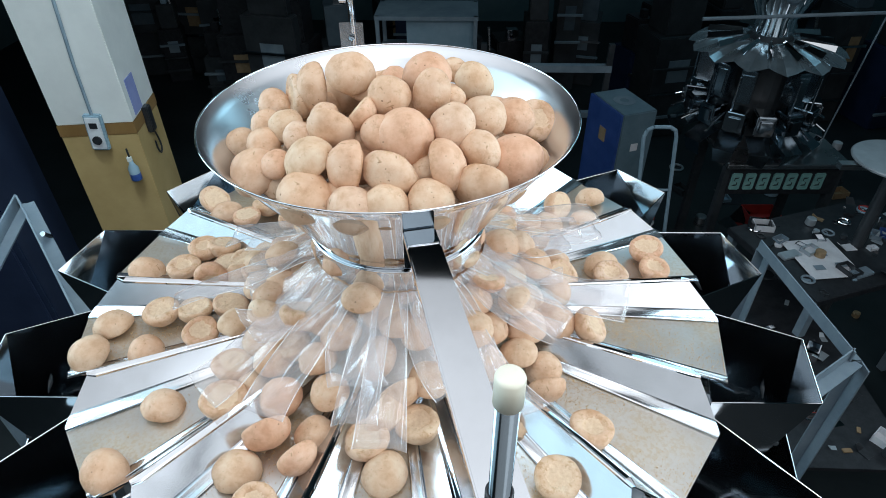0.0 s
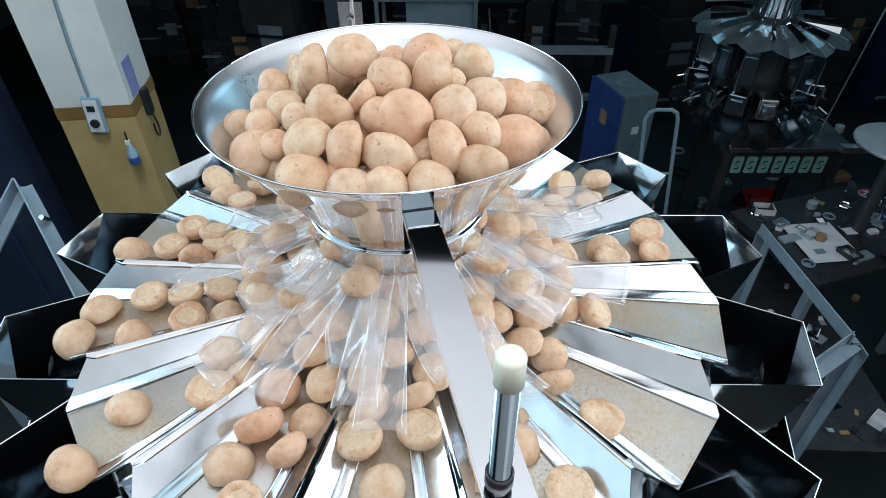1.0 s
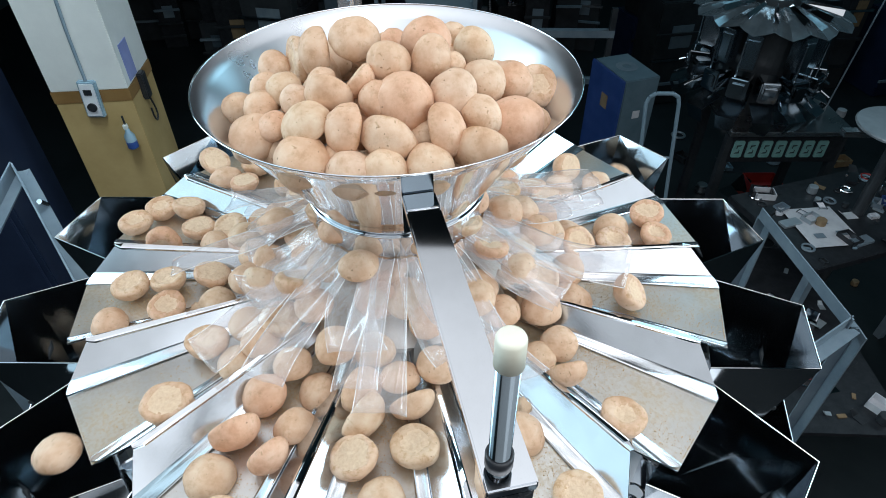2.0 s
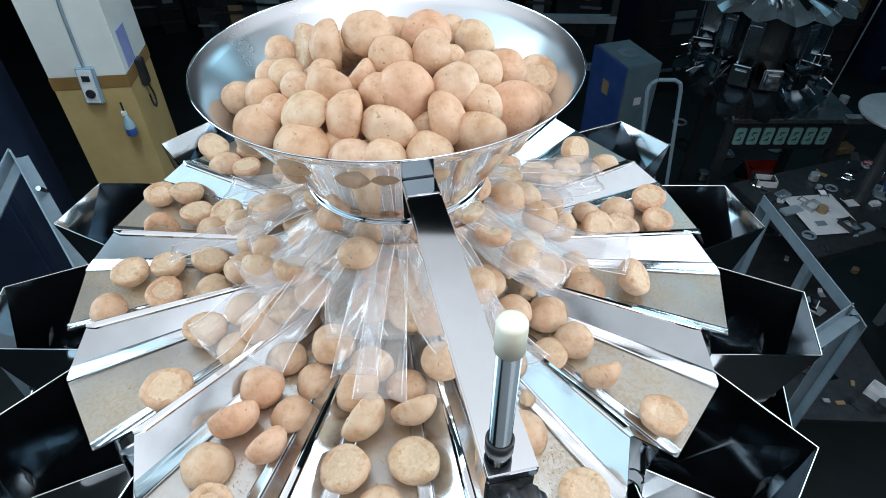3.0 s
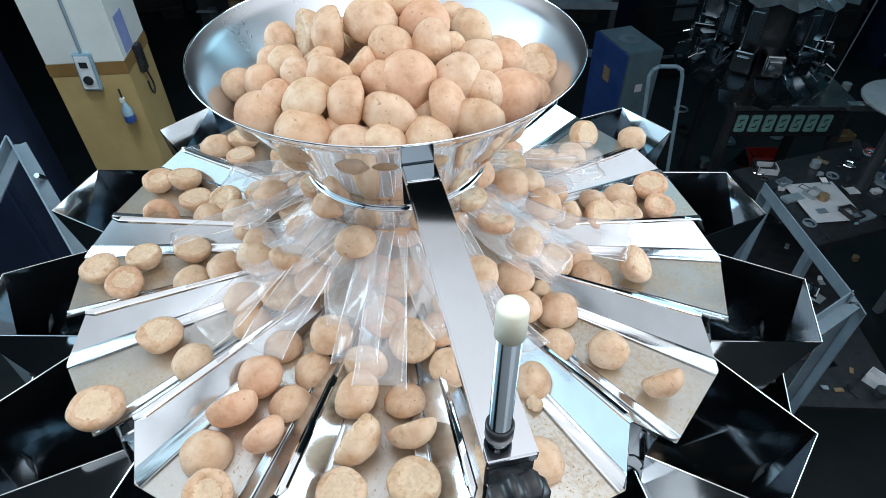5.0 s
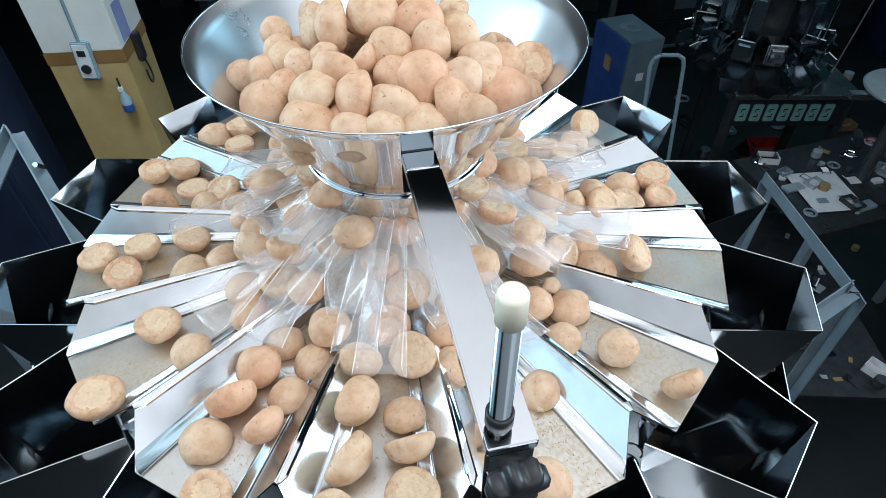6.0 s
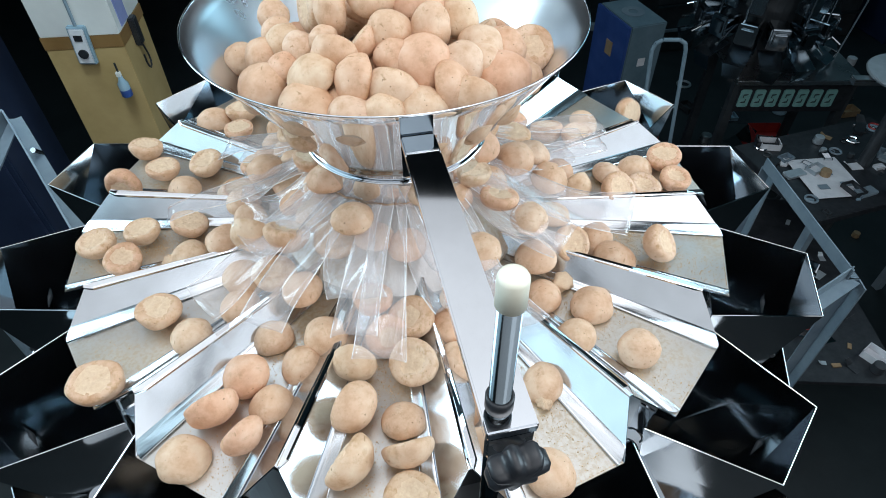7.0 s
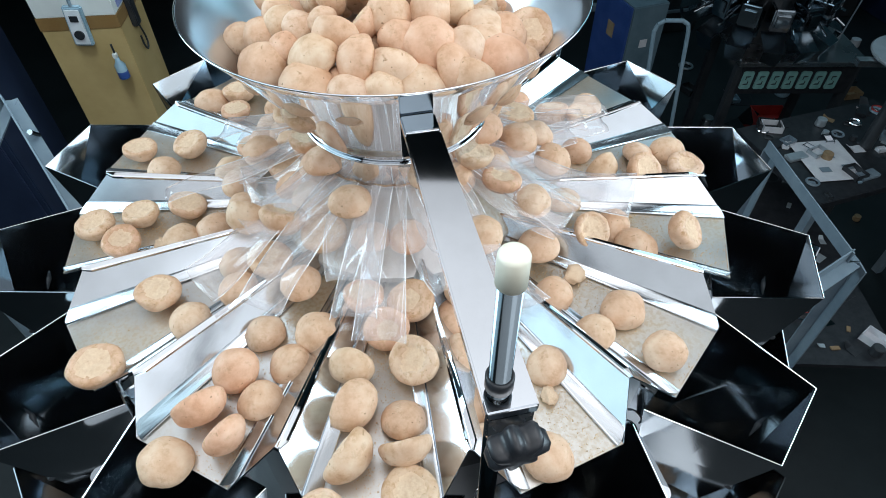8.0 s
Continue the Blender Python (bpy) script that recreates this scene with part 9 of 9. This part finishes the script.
    heap(next(pieces), 0.025, (0.73, -0.49, -0.48), [(0, -0.0405, 0.1379, 0.2551), (2.1, -0.0405, 0.1379, 0.2521), (3.4, -0.0405, 0.1379, 0.2461), (4.7, -0.0405, 0.1379, 0.2461), (6, -0.0389, 0.1324, 0.2331), (8, -0.0385, 0.131, 0.2281)])
    heap(next(pieces), 0.025, (-0.34, -0.17, 0.92), [(0, -0.0612, 0.1268, 0.2571), (2.1, -0.0612, 0.1268, 0.2541), (3.4, -0.0612, 0.1268, 0.2481), (4.7, -0.0612, 0.1268, 0.2481), (6, -0.0588, 0.1218, 0.2351), (8, -0.0581, 0.1205, 0.2301)])
    heap(next(pieces), 0.025, (-0.65, 0.06, 0.76), [(0, -0.1298, 0.075, 0.2511), (2.1, -0.1298, 0.075, 0.2481), (3.4, -0.1298, 0.075, 0.2421), (4.7, -0.1298, 0.075, 0.2421), (6, -0.1246, 0.072, 0.2291), (8, -0.1233, 0.0712, 0.2241)])
    heap(next(pieces), 0.025, (-0.49, 0.71, 0.5), [(0, -0.1502, 0.0339, 0.2484), (2.1, -0.1502, 0.0339, 0.2454), (3.4, -0.1502, 0.0339, 0.2394), (4.7, -0.1502, 0.0339, 0.2394), (6, -0.1442, 0.0326, 0.2264), (8, -0.1427, 0.0322, 0.2214)])
    heap(next(pieces), 0.025, (-0.99, -0.14, 0.03), [(0, -0.1474, -0.0111, 0.2524), (2.1, -0.1474, -0.0111, 0.2494), (3.4, -0.1474, -0.0111, 0.2434), (4.7, -0.1474, -0.0111, 0.2434), (6, -0.1415, -0.0106, 0.2304), (8, -0.1401, -0.0105, 0.2254)])
    heap(next(pieces), 0.025, (0.61, -0.52, -0.6), [(0, -0.1423, -0.0443, 0.2516), (2.1, -0.1423, -0.0443, 0.2486), (3.4, -0.1423, -0.0443, 0.2426), (4.7, -0.1423, -0.0443, 0.2426), (6, -0.1367, -0.0426, 0.2296), (8, -0.1352, -0.0421, 0.2246)])
    heap(next(pieces), 0.025, (-0.83, 0.12, -0.55), [(0, -0.1135, -0.0892, 0.2547), (2.1, -0.1135, -0.0892, 0.2517), (3.4, -0.1135, -0.0892, 0.2457), (4.7, -0.1135, -0.0892, 0.2457), (6, -0.109, -0.0856, 0.2327), (8, -0.1078, -0.0847, 0.2277)])
    heap(next(pieces), 0.025, (-0.21, 0.38, -0.9), [(0, -0.084, -0.1265, 0.2498), (2.1, -0.084, -0.1265, 0.2468), (3.4, -0.084, -0.1265, 0.2408), (4.7, -0.084, -0.1265, 0.2408), (6, -0.0806, -0.1214, 0.2278), (8, -0.0798, -0.1202, 0.2228)])
    heap(next(pieces), 0.025, (0.11, 0.89, 0.44), [(0, -0.0011, -0.1476, 0.2526), (2.1, -0.0011, -0.1476, 0.2496), (3.4, -0.0011, -0.1476, 0.2436), (4.7, -0.0011, -0.1476, 0.2436), (6, -0.0011, -0.1417, 0.2306), (8, -0.0011, -0.1402, 0.2256)])
    heap(next(pieces), 0.025, (-0.27, -0.47, 0.84), [(0, 0.0546, -0.1352, 0.2537), (2.1, 0.0546, -0.1352, 0.2507), (3.4, 0.0546, -0.1352, 0.2447), (4.7, 0.0546, -0.1352, 0.2447), (6, 0.0524, -0.1298, 0.2317), (8, 0.0519, -0.1285, 0.2267)])
    heap(next(pieces), 0.025, (0.7, -0.5, -0.51), [(0, 0.1013, -0.1127, 0.25), (2.1, 0.1013, -0.1127, 0.247), (3.4, 0.1013, -0.1127, 0.241), (4.7, 0.1013, -0.1127, 0.241), (6, 0.0972, -0.1081, 0.228), (8, 0.0962, -0.107, 0.223)])
    heap(next(pieces), 0.025, (0.22, -0.79, 0.57), [(0, 0.1302, -0.0714, 0.252), (2.1, 0.1302, -0.0714, 0.249), (3.4, 0.1302, -0.0714, 0.243), (4.7, 0.1302, -0.0714, 0.243), (6, 0.125, -0.0686, 0.23), (8, 0.1237, -0.0679, 0.225)])
    heap(next(pieces), 0.025, (-0.11, -0.07, -0.99), [(0, 0.132, -0.0498, 0.2569), (2.1, 0.132, -0.0498, 0.2539), (3.4, 0.132, -0.0498, 0.2479), (4.7, 0.132, -0.0498, 0.2479), (6, 0.1267, -0.0478, 0.2349), (8, 0.1254, -0.0473, 0.2299)])
    chunks = iter(fragments)
    slide(next(chunks), -3, (0.2, 0.1, 1), [(0, 0.275, 0.037, 0.0065), (4, 0.293, 0.0379, 0.0065), (8, 0.3232, 0.0395, 0.0065)])
    slide(next(chunks), 2, (0.3, 0.2, 1), [(0, 0.18, 0.035, 0.022), (4, 0.205, 0.03, 0.016), (8, 0.274, 0.016, 0.008)])
    slide(next(chunks), 1, (0.1, 0.3, 1), [(0, 0.275, 0.036, 0.006), (4, 0.3103, 0.0302, 0.006), (8, 0.3697, 0.0183, 0.006)])
    slide(next(chunks), 2, (0.5, 0.1, 1), [(0, 0.15, 0.03, 0.045), (4, 0.17, 0.031, 0.035), (8, 0.222, 0.032, 0.018)])


motions()
